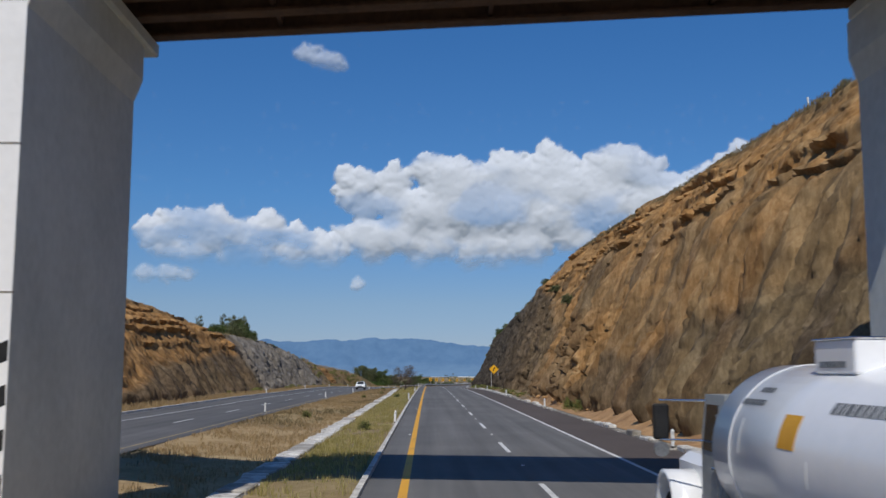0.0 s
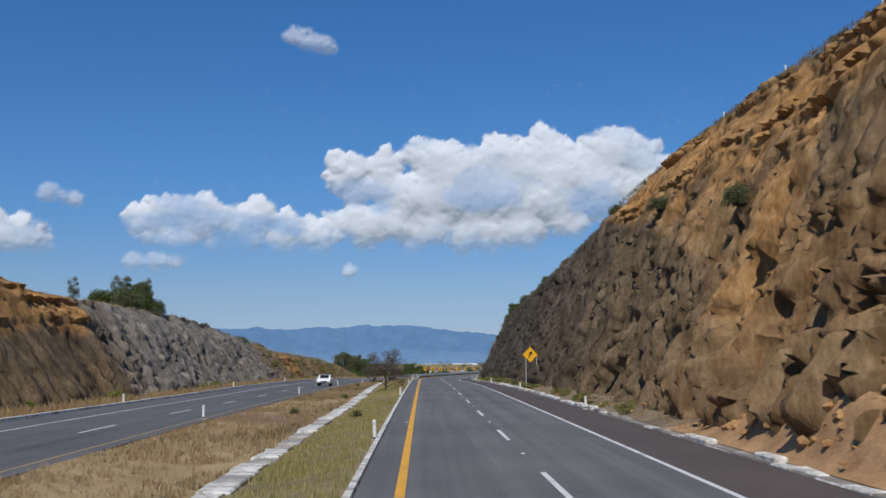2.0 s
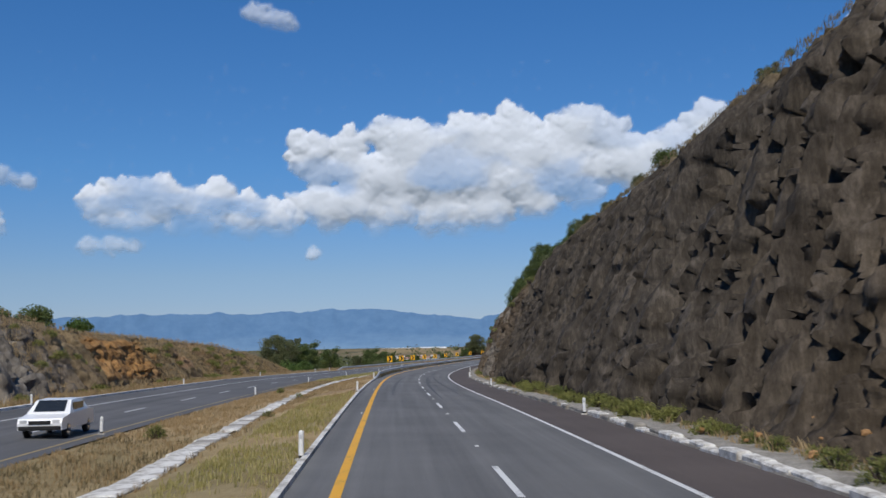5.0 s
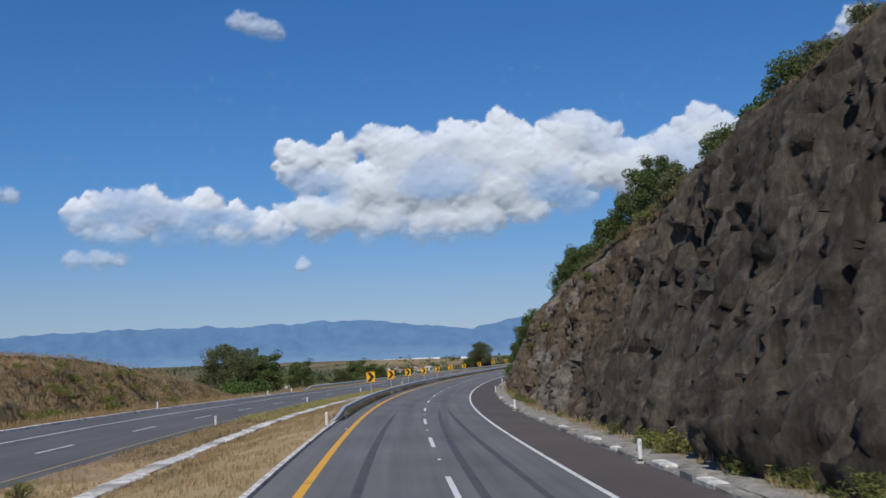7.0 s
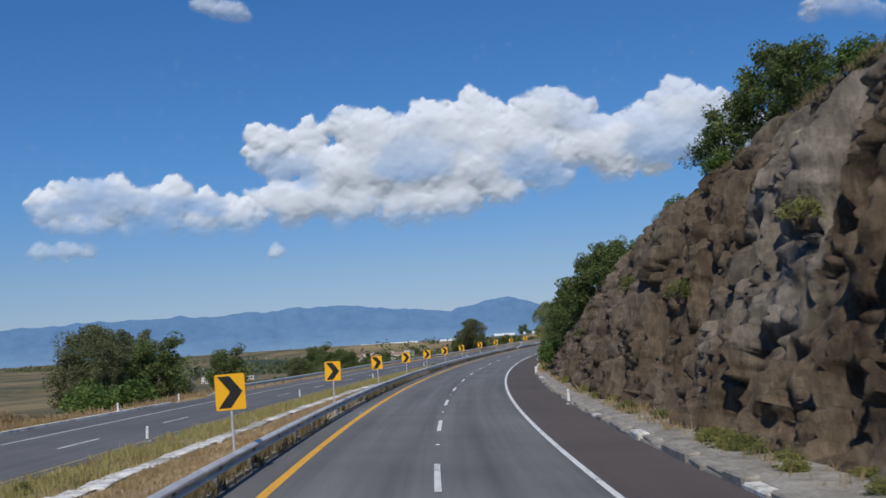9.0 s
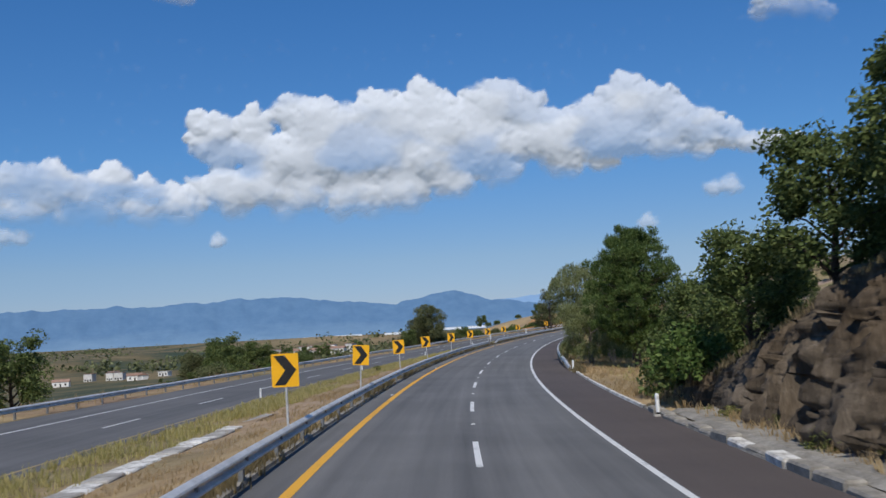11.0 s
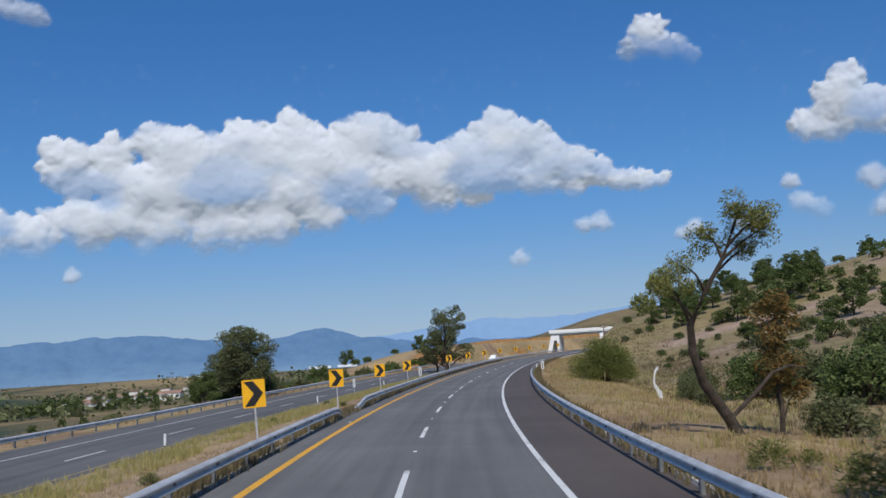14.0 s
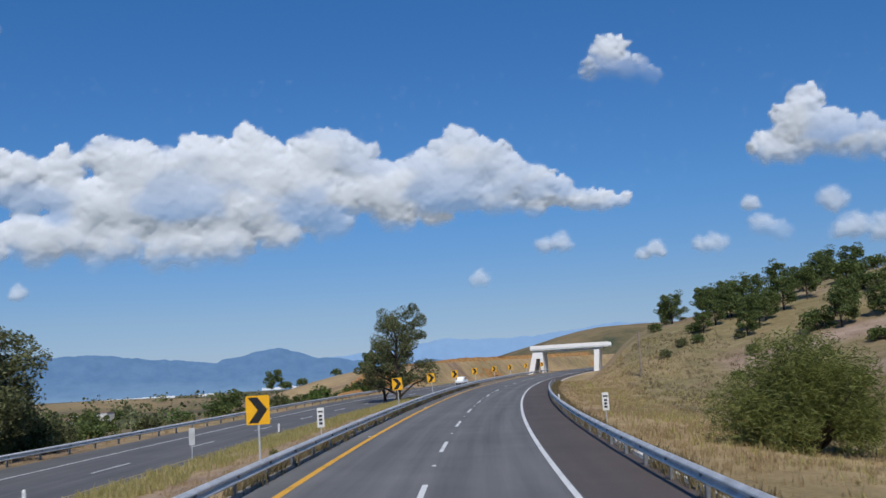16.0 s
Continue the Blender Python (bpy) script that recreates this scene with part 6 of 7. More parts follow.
def weeping_kind(key, seed, tall, spread):
    """A pepper tree: rounded clumps from which leafy strings hang."""
    rs = np.random.default_rng(seed)
    g, tips = limbs(rs, tall * 0.92, spread, 12, 0.22, 0.24, (0.3, 0.1), 0.0)
    clumps, left = [tips[-1]], list(tips[:-1])
    left = [t for t in left if t[2] > 0.26 * tall]
    while len(clumps) < 15:
        far = max(left, key=lambda t: min(np.linalg.norm((t - c) * np.array([1, 1, 0.8])) for c in clumps))
        clumps.append(far)
    if tall > 7:
        for e in ((-3.0, -0.3, 0.66 * tall), (-2.3, 0.4, 0.74 * tall), (-2.7, 0.9, 0.58 * tall)):
            g.tube([(0.1, 0.0, 0.42 * tall), (e[0] * 0.5, e[1] * 0.5, e[2] * 0.92), e], [0.10, 0.06, 0.02], 6)
            clumps.append(np.array(e))
    pts = []
    for t in clumps:
        r = rs.uniform(0.5, 1.05) * spread / 2.7
        for _ in range(int(150 * r)):
            d = rs.normal(size=3)
            d /= np.linalg.norm(d)
            d[2] = abs(d[2]) * 0.75
            o = np.asarray(t) + d * r * rs.uniform(0.75, 1.0)
            length = rs.uniform(0.4, 1.5) * min(1.0, max(o[2], 0.1) / 1.8)
            k = int(9 + length * 18)
            f = np.linspace(0, 1, k)[:, None]
            sway = rs.normal(0, 0.08, 2)
            pts.append(o + f * np.array([d[0] * 0.18 + sway[0], d[1] * 0.18 + sway[1], -length]) + np.array([d[0], d[1], 0]) * 0.22 * np.sqrt(f) + rs.normal(0, 0.045, (k, 3)))
    c = np.concatenate(pts)
    c = c[c[:, 2] > 0.1]
    p, q = leaf_quads(c, 0.15, rs, 1.0, 0.25)
    KINDS[key] = (mesh_of("trunk", g, PALE_BARK), array_mesh("crown", p, q, LEAF_WILLOW))


pine_kind("pine", 3, 9.9, 3.6)
weeping_kind("pepper", 5, 8.3, 2.7)
weeping_kind("pepper_low", 6, 5.2, 2.2)
crooked_kind("leaning", 7)
tree_kind("thin", 8, 5.3, 1.3, 12, 0.14, 0.09, 0.5, 13000, 0.085, LEAF_DUSTY, BARK, 0.42)
tree_kind("broad", 9, 6.8, 3.0, 18, 0.12, 0.22, 0.9, 12000, 0.25, LEAF_BUSH, BARK)
tree_kind("broad_olive", 10, 7.2, 3.1, 18, 0.06, 0.22, 0.95, 24000, 0.18, LEAF_OLIVE, BARK)
tree_kind("tall_sparse", 11, 11.0, 5.0, 22, 0.06, 0.32, 0.82, 24000, 0.21, LEAF_OLIVE, BARK, 0.45)
tree_kind("bare", 12, 3.6, 2.0, 16, 0.16, 0.10, 0.6, 6500, 0.26, TWIG, BARK, 0.09)
tree_kind("rusty", 13, 4.2, 0.62, 11, 0.12, 0.10, 0.45, 5200, 0.12, LEAF_RUST, BARK)
shrub_kind("shrub", 14, 3.7, 5.0, 46000, 0.2, LEAF_FINE, 0.13, 24)
shrub_kind("shrub_dark", 15, 3.0, 4.0, 6000, 0.18, LEAF_BUSH)
shrub_kind("shrub_olive", 16, 2.6, 3.6, 5500, 0.17, LEAF_OLIVE)
shrub_kind("shrub_bright", 17, 2.2, 3.2, 2800, 0.21, LEAF_BRIGHT)
shrub_kind("shrub_pale", 22, 2.8, 3.2, 4600, 0.16, LEAF_PALE, 0.6, 14)
shrub_kind("weed", 18, 1.0, 1.3, 1000, 0.17, LEAF_FINE, 0.16, 12)
shrub_kind("weed_dry", 19, 0.8, 1.3, 900, 0.18, LEAF_YELLOW, 0.14, 12)
tree_kind("tulip", 20, 9.6, 1.9, 14, 0.15, 0.16, 0.6, 9000, 0.15, LEAF_BRIGHT, BARK)
rs = np.random.default_rng(21)
knot = np.array([(0.15, 0.0, 8.9), (-0.3, 0.2, 8.6), (0.5, -0.2, 8.5), (0.1, 0.3, 8.3)])
p, q = leaf_quads(crown_points(rs, knot, 0.42, 1500, 0.8), 0.14, rs, 0.0, 0.5)
BLOSSOM = array_mesh("blossom", p, q, foliage("red_blossom", [(0.15, (0.16, 0.04, 0.012)), (0.5, (0.36, 0.085, 0.02)), (0.85, (0.55, 0.16, 0.04))]))
# thinner copies of the commonest kinds for the far slopes
tree_kind("broad_far", 9, 6.8, 3.0, 12, 0.12, 0.22, 1.0, 4600, 0.38, LEAF_BUSH, BARK)
tree_kind("broad_olive_far", 10, 7.2, 3.1, 12, 0.10, 0.22, 1.0, 4600, 0.38, LEAF_OLIVE, BARK)
shrub_kind("shrub_dark_far", 15, 3.0, 4.0, 1200, 0.36, LEAF_BUSH, 0.55, 9)
shrub_kind("shrub_olive_far", 16, 2.6, 3.6, 1100, 0.34, LEAF_OLIVE, 0.55, 9)
shrub_kind("shrub_bright_far", 17, 2.2, 3.2, 1000, 0.31, LEAF_BRIGHT, 0.55, 9)
trng = np.random.default_rng(31)
WORDS = {
    "pine": ("pine_tree", "tall dark green pine with a full rounded crown", "pine tree"),
    "pepper": ("pepper_tree", "weeping grey-green tree hanging over the guard rail", "tree"),
    "pepper_low": ("pepper_tree", "low weeping grey-green tree beside the guard rail", "tree"),
    "leaning": ("leaning_tree", "leaning crooked tree with thin yellowing leaves", "tree"),
    "thin": ("young_tree", "thin young tree with sparse olive leaves", "tree"),
    "broad": ("tree", "bushy dark green tree on the dry slope", "tree"),
    "broad_olive": ("tree", "bushy olive green tree behind the guard rail", "tree"),
    "tall_sparse": ("tall_tree", "tall ragged tree with dark sparse crown in the median", "tree"),
    "bare": ("bare_tree", "small leafless tree in the grassy median", "tree"),
    "tulip": ("flowering_tree", "tall green tree topped with rust-red blossom", "tree"),
    "rusty": ("flowering_tree", "small tree with rust-orange blossom", "tree"),
    "shrub": ("large_shrub", "large rounded green shrub in dry grass", "shrub"),
    "shrub_dark": ("shrub", "dense dark green shrub on dry ground", "shrub"),
    "shrub_olive": ("shrub", "dusty olive shrub on dry ground", "shrub"),
    "shrub_pale": ("shrub", "pale grey-green shrub with bare stems", "shrub"),
    "shrub_bright": ("shrub", "fresh green shrub on the dry slope", "shrub"),
    "weed": ("weed_clump", "green weeds at the foot of the rock", "weeds"),
    "weed_dry": ("weed_clump", "dry yellow weeds at the foot of the rock", "weeds"),
}


def brush(name, label, rows, seed, share=3, leaf=None, kind_of="shrubs"):
    """Bushes or weeds too many or too far off to tell apart, joined into one."""
    rs = np.random.default_rng(seed)
    verts = []
    for key, s, u, size, *lift in rows:
        me = KINDS.get(key + "_far", KINDS[key])[1]
        co = np.empty(len(me.vertices) * 3, np.float32)
        me.vertices.foreach_get("co", co)
        co = co.reshape(-1, 4, 3)[::share]
        mid = co.mean(1, keepdims=True)
        co, a = (mid + (co - mid) * share ** 0.5).reshape(-1, 3) * size, rs.uniform(0, 6.28)
        turn = np.array([[math.cos(a), math.sin(a), 0], [-math.sin(a), math.cos(a), 0], [0, 0, 1]])
        verts.append(co @ turn + place(s, u, height(s, u) + sum(lift)))
    p = np.concatenate(verts)
    tagged(new(name, array_mesh(name, p, np.arange(len(p)).reshape(-1, 4), leaf or LEAF_BUSH)), label, kind_of, kind="stuff")


def plant(key, s, u, size=1.0, group="", dz=0.0, turn=None):
    name, label, category = WORDS[key]
    T = thing(name, label, category, group, at(s, u, z=float(height(s, u)) + dz, turn=trng.uniform(0, 6.28) if turn is None else turn, size=size))
    far_key = key + "_far"
    stem, crown = KINDS[far_key if far_key in KINDS and (s > 568 or u > 30 or u < -62) else key]
    part(stem.name.split(".")[0], stem, None, T)
    part("crown", crown, None, T)
    return T


# beside the road, one by one
plant("pine", 420.3, 10.8, 0.96)
plant("pepper", 433.0, 10.1, 1.2, turn=0.0)
plant("pepper", 440.5, 10.4, 0.86)
plant("pepper_low", 427.5, 8.1, 1.0)
part("blossom", BLOSSOM, None, plant("tulip", 437.4, 12.3, 1.0, turn=0.0), "rust-red blossom")
plant("leaning", 474.3, 10.7, 1.0, turn=0.0)
plant("thin", 454.5, 9.4, 1.15)
plant("thin", 458, 11.6, 1.0)
plant("thin", 456.5, 10.6, 1.08)
plant("shrub_olive", 462, 14.5, 1.15)
plant("shrub_dark", 468, 17.5, 1.1)
plant("rusty", 477.0, 12.9, 1.2)
plant("shrub_olive", 478, 15.2, 0.7)
plant("shrub_olive", 449, 12.5, 0.9)
plant("shrub_pale", 461.5, 14.6, 1.2)
plant("shrub_pale", 458.0, 15.2, 1.0)
plant("shrub_dark", 450.5, 11.8, 0.6)
plant("shrub_dark", 444, 10.8, 0.5)
plant("shrub_dark", 446.5, 11.9, 0.55)
plant("shrub", 536.2, 12.7, 1.2)
plant("shrub_dark", 503.6, 19.2, 1.15)
plant("shrub_olive", 510, 22.5, 1.3)
plant("shrub_dark", 492, 21.5, 1.2)
for s, u, z in ((506, 15.6, 0.55), (509.5, 16.4, 0.7), (513, 17.0, 0.6), (517, 18.2, 0.75), (521, 18.0, 0.5), (527, 19.4, 0.7), (499, 15.2, 0.5)):
    plant("shrub_olive", s, u, z, "shrubs below the fence")
plant("bare", 176.1, -6.5, 1.05)
plant("thin", 200, -38.0, 0.75)
plant("thin", 195, -36.8, 0.7)
plant("shrub_olive", 198, -37.0, 0.9)
plant("thin", 205, -37.0, 0.8)
plant("shrub_dark", 203, -38.5, 0.8)
plant("shrub_dark", 199, -36.6, 1.15, turn=1.0)
plant("broad_olive", 202.5, -37.2, 0.5, turn=2.0)
plant("shrub_olive", 194, -36.2, 1.0, turn=3.0)
for s, u, k, z in ((197, -34.2, "shrub_olive", 0.6), (200, -34.8, "shrub_dark", 0.75), (198, -40.2, "shrub_dark", 0.9), (201, -41.6, "shrub_olive", 0.8), (196, -42.8, "thin", 0.65), (203, -40.0, "thin", 0.8), (199, -35.4, "thin", 0.65), (197, -33.6, "thin", 0.5)):
    plant(k, s, u, z, "shrubs on the low crest")
plant("shrub_dark", 233, -36, 0.5)
plant("shrub_bright", 255, -34, 0.6)
plant("shrub_bright", 283, -37, 1.0)
plant("shrub_dark", 276, -39, 1.1)
plant("tall_sparse", 626.8, -13.4, 1.1)
plant("broad_olive", 631, -16.0, 0.95)
plant("broad_olive", 557, -27.8, 1.2)
plant("broad_olive", 560.5, -30.5, 1.0)
plant("broad", 549, -30, 0.6)
plant("tall_sparse", 400, -37.5, 0.85)
plant("broad", 394, -33.5, 1.1)
plant("tall_sparse", 387, -36.0, 0.8)
plant("shrub_bright", 381, -34.5, 2.0)
plant("broad_olive", 396, -41.0, 1.5)
plant("broad", 391, -34.5, 0.98)
plant("shrub_bright", 384, -32.0, 1.7)
plant("shrub_bright", 375, -31.5, 1.5)
plant("broad", 426, -37, 1.0)
plant("broad_olive", 408, -36, 0.5)
plant("broad", 514, -54, 1.25)
plant("broad", 518, -49.5, 1.0)
plant("broad_olive", 512, -58.5, 0.95)
plant("broad", 498, -45.7, 0.85)
plant("broad", 481, -40, 0.8)
plant("shrub_dark", 470, -36, 1.2)
plant("shrub_olive", 463, -34, 1.3)
plant("shrub_olive", 587, -29, 0.8)
plant("shrub_olive", 604, -33, 0.9)
for s, u, k, z in ((618, 36, "shrub_dark", 1.3), (640, 31.5, "shrub_dark", 1.4), (654, 23, "broad", 0.85), (617, 43, "broad", 0.65), (600, 50, "shrub_dark", 1.4), (693, 24, "broad", 0.8), (680, 30, "broad", 0.95), (672, 33, "broad", 0.9), (664, 36, "broad", 0.8), (678, 49.6, "broad", 0.8), (660, 58, "broad", 0.75), (648, 47, "shrub_dark", 1.5), (635, 52, "broad", 0.8), (612, 58, "broad", 0.9), (575, 40, "shrub_olive", 1.2), (566, 33, "shrub_olive", 1.0), (583, 36, "shrub_dark", 0.9), (590, 28, "shrub_olive", 0.8), (552, 38, "shrub_dark", 1.1), (530, 36, "shrub_olive", 1.3), (515, 31, "shrub_dark", 1.3), (505, 38, "shrub_dark", 1.3), (470, 30, "shrub_olive", 1.5), (480, 26, "shrub_dark", 1.2), (452, 24, "shrub_olive", 1.4), (460, 34, "shrub_dark", 1.4), (646, 20, "shrub_dark", 0.7), (628, 24, "shrub_dark", 0.6), (622, 19.5, "shrub_olive", 0.6), (652, 28, "broad", 0.6), (641, 30, "broad", 0.55), (598, 30, "shrub_olive", 0.6)):
    plant(k, s, u, 0.78 * z, "shrubs on the hillside")
for k in range(70):
    s, u = trng.uniform(560, 700), trng.uniform(22, 60)
    kind, grown = int(trng.integers(3)), trng.uniform(0.5, 1.0)
    plant(("shrub_dark", "shrub_olive", "broad" if u > 38 else "shrub_olive")[kind], s, u, grown * (1.0 if u > 38 else 0.55), "shrubs on the hillside")
brush("hillside_brush", "dark bushes scattered over the upper hillside", [(("shrub_dark", "shrub_olive", "broad")[int(trng.integers(3))], trng.uniform(430, 800), trng.uniform(46, 108), trng.uniform(0.5, 1.0)) for k in range(110)], 61)
for _ in range(110):
    s, u = trng.uniform(462, 570), trng.uniform(18, 48)
    if u < 19 + (s - 462) * 0.08:
        continue
    kind, grown = int(trng.integers(4)), trng.uniform(0.5, 1.05)
    plant(("shrub_dark", "shrub_olive", "shrub_olive", "weed")[kind], s, u, grown * (1.0 if s < 512 else 0.5), "shrubs on the hillside")
for s, u, z in ((634, 25.5, 0.42), (638, 27.5, 0.5), (642, 29.6, 0.6), (625, 29.5, 0.45), (628, 31.5, 0.6), (632, 33, 0.55), (636, 36, 0.6), (624, 41, 0.6), (648, 32, 0.6), (652, 29, 0.55), (581, 34.5, 0.45), (641, 40, 0.6)):
    plant("broad", s, u, z, "dark trees on the hillside")
# left slope and valley edge
brush("slope_brush", "bushes scattered down the slope to the valley", [(("shrub_dark", "shrub_olive", "broad_olive")[int(trng.integers(3))], s, u, trng.uniform(0.45, 0.9) * (0.45 if u < -66 or s < 560 else 1.0)) for s, u in ((trng.uniform(400, 800), -trng.uniform(36, 150)) for _ in range(120)) if s < 690 or u < -48], 62, 2)
for k in range(96):
    s, u = (trng.uniform(455, 690), -trng.uniform(26.5, 40)) if k < 44 else (trng.uniform(562, 672), -trng.uniform(27, 34))
    if math.sin(s * 0.19) < -0.1:
        continue
    plant(("shrub_olive", "shrub_dark", "shrub_bright", "shrub_dark")[int(trng.integers(4))], s, u, trng.uniform(0.4, 0.75) if k < 44 else trng.uniform(0.9, 1.35), "shrubs behind the guard rail")
# crest of the rock
def crest(s, du=0.0):
    """Offset and height of the tall rock's edge."""
    top_ = float(knots(RIGHT_TOP, s))
    return FOOT_R + top_ * (COT_R + 0.07) + du, float(height(s, FOOT_R - 0.6)) + 0.94 * top_ + 0.03 * du


for s, du, k, z in ((271, 0.6, "shrub_dark", 0.75), (275, 0.9, "shrub_bright", 0.8), (280, 0.7, "shrub_dark", 0.7), (268, 0.4, "shrub_olive", 0.6), (288, 0.9, "shrub_olive", 0.9), (292, 1.0, "broad", 0.55), (297, 1.3, "broad", 0.62), (302, 1.0, "broad", 0.52), (306, 0.6, "shrub_dark", 1.0), (312, 0.9, "broad", 0.42), (317, 0.5, "shrub_dark", 0.8), (323, 0.6, "shrub_bright", 0.7), (329, 0.9, "broad", 0.5), (333, 1.2, "broad", 0.62), (338, 0.7, "broad", 0.5), (336, -0.2, "shrub_bright", 0.55), (346, 0.3, "shrub_bright", 0.62), (350, 0.6, "shrub_olive", 0.55), (356, 0.3, "shrub_bright", 0.5), (364, 0.8, "shrub_dark", 1.0), (368, 0.9, "broad", 0.62), (373, 1.0, "broad", 0.78), (378, 0.7, "broad", 0.74), (383, 0.4, "broad", 0.62), (389, 0.9, "broad", 0.6), (386, -0.6, "shrub_bright", 1.0), (392, 1.2, "shrub_dark", 1.2), (397, 1.8, "shrub_olive", 1.0), (258, 0.4, "shrub_olive", 0.45), (247, 0.4, "shrub_olive", 0.45), (240, 0.3, "shrub_dark", 0.5), (222, 0.3, "shrub_olive", 0.4)):
    u, zz = crest(s, du)
    plant(k, s, u, z, "shrubs on the crest of the rock", zz - float(height(s, u)) - 0.15)
for k in range(44):
    s = trng.uniform(60, 340)
    u, zz = crest(s, trng.uniform(-0.4, 0.8))
    plant(("weed_dry", "weed", "shrub_olive")[int(trng.integers(3 if s > 235 else 2))], s, u, trng.uniform(0.3, 0.6) * (0.45 if k % 3 == 2 else 1), "shrubs on the crest of the rock", zz - float(height(s, u)) - 0.12)
# a few shrubs that hold on in the face itself
for s, f, k, z in ((150, 0.62, "shrub_olive", 0.45), (128, 0.5, "shrub_olive", 0.5), (172, 0.75, "shrub_olive", 0.45), (330, 0.4, "weed", 0.9), (345, 0.55, "weed", 1.0), (318, 0.5, "weed_dry", 1.0), (362, 0.4, "weed", 0.9), (300, 0.7, "weed", 0.8), (285, 0.8, "weed_dry", 0.9)):
    top_ = float(knots(RIGHT_TOP, s))
    u = FOOT_R + f * top_ * COT_R - 0.15
    plant(k, s, u, z, "shrubs in the rock face", float(height(s, FOOT_R - 0.6)) + f * top_ - float(height(s, u)) - 0.1)
for k in range(120):
    s = (trng.uniform(285, 372) if k > 70 else trng.uniform(150, 386)) if k > 12 else trng.uniform(190, 262)
    u = 8.0 + trng.uniform(-0.5, 0.6)
    plant(("weed_dry", "weed", "weed_dry")[int(trng.integers(3))], s, u, trng.uniform(0.35, 0.8), "weeds at the foot of the rock")
brush("weeds_low_cut_foot", "dry weeds along the foot of the low cut", [("weed_dry", trng.uniform(140, 340), -26.4 + trng.uniform(-0.6, 0.9), trng.uniform(0.6, 1.3)) for k in range(26)], 65, 1, LEAF_YELLOW, "weeds")
rows = []
for k in range(46):
    s, f = trng.uniform(246, 340), trng.uniform(0.05, 0.8)
    if 260 < s < 280 and f > 0.15:
        continue
    top_ = float(knots(LEFT_TOP, s))
    u = FOOT_L - f * top_ * COT_L + 0.3
    rows.append(("weed_dry", s, u, trng.uniform(0.6, 1.2), float(height(s, FOOT_L + 0.6)) + f * top_ - float(height(s, u)) - 0.25))
brush("weeds_low_cut", "dry weeds grown over the low cut", rows, 66, 1, LEAF_YELLOW, "weeds")
for s, z in ((90.5, 1.6), (92.5, 2.0), (94.5, 1.5), (96, 1.1), (88, 1.3), (207, 0.6), (221, 1.2), (223, 1.2), (225.5, 1.0), (231, 1.5), (233, 1.3), (245, 1.2), (249, 1.4), (252, 1.1), (266, 1.3), (271, 1.1)):
    plant("weed", s, 7.75, 0.72 * z, "weeds at the foot of the rock")
for k in range(40):
    s = trng.uniform(126, 204)
    plant("weed" if k % 4 == 0 else "weed_dry", s, 7.7 + trng.uniform(-0.6, 0.5), trng.uniform(0.4, 0.95), "weeds at the foot of the rock")
brush("weeds_below_trees", "green weeds below the roadside trees", [("weed", trng.uniform(441, 464), trng.uniform(7.0, 12.5), trng.uniform(0.4, 1.0)) for k in range(44)], 64, 1, LEAF_FINE, "weeds")
for k in range(34):
    s = trng.uniform(208, 268)
    plant("weed_dry", s, 7.6 + trng.uniform(-0.35, 0.4), trng.uniform(0.7, 1.3), "weeds at the foot of the rock")
for s, u in ((70, -6.0), (88, -11), (131, -6.3), (140, -10.5), (166, -9.5), (212, -11.5), (222, -8.4), (247, -9.2), (259, -12), (320, -12), (450, -12.2), (471, -8), (506, -11.5), (519, -9), (529, -12.3), (548, -8.5)):
    plant("weed", s, u, trng.uniform(0.4, 0.75), "weeds in the median")


def grass(name, label, s, u, tall, material, seed, blades=5, dz=0.0):
    """Tufts of grass: thin bent blades, a few to each tuft."""
    rs = np.random.default_rng(seed)
    n = len(s)
    root = np.repeat(place(s, u, height(s, u) + dz), blades, axis=0) + np.concatenate([rs.normal(0, 0.09, (n * blades, 2)), np.zeros((n * blades, 1))], 1)
    h = np.repeat(tall * rs.uniform(0.55, 1.3, n), blades) * rs.uniform(0.6, 1.1, n * blades)
    az = rs.uniform(0, 2 * np.pi, n * blades)
    side = np.stack([np.cos(az), np.sin(az), 0 * az], -1)
    lean = np.stack([-np.sin(az), np.cos(az), 0 * az], -1) * (h * rs.uniform(0.05, 0.5, n * blades))[:, None]
    wide = (0.008 + 0.009 * rs.random(n * blades) + 0.015 * h)[:, None]
    up = np.array([0, 0, 1.0])
    p = np.stack([root - side * wide - up * 0.05, root + side * wide - up * 0.05, root + lean * 0.4 + side * wide * 0.6 + up * (h * 0.6)[:, None], root + lean + up * h[:, None]], 1)
    q = np.arange(4 * n * blades).reshape(-1, 4)
    ob = new(name, array_mesh(name, p.reshape(-1, 3), q, material))
    tagged(ob, label, "grass", kind="stuff")


def scatter(n, s0, s1, u0, u1, seed, keep=None):
    rs = np.random.default_rng(seed)
    s, u = rs.uniform(s0, s1, n), rs.uniform(u0, u1, n)
    clump = fbm(s * 0.25, u * 0.5, 0, 3, seed) + rs.normal(0, 0.25, n)
    ok = clump > -0.12
    if keep is not None:
        ok &= keep(s, u)
    return s[ok], u[ok]


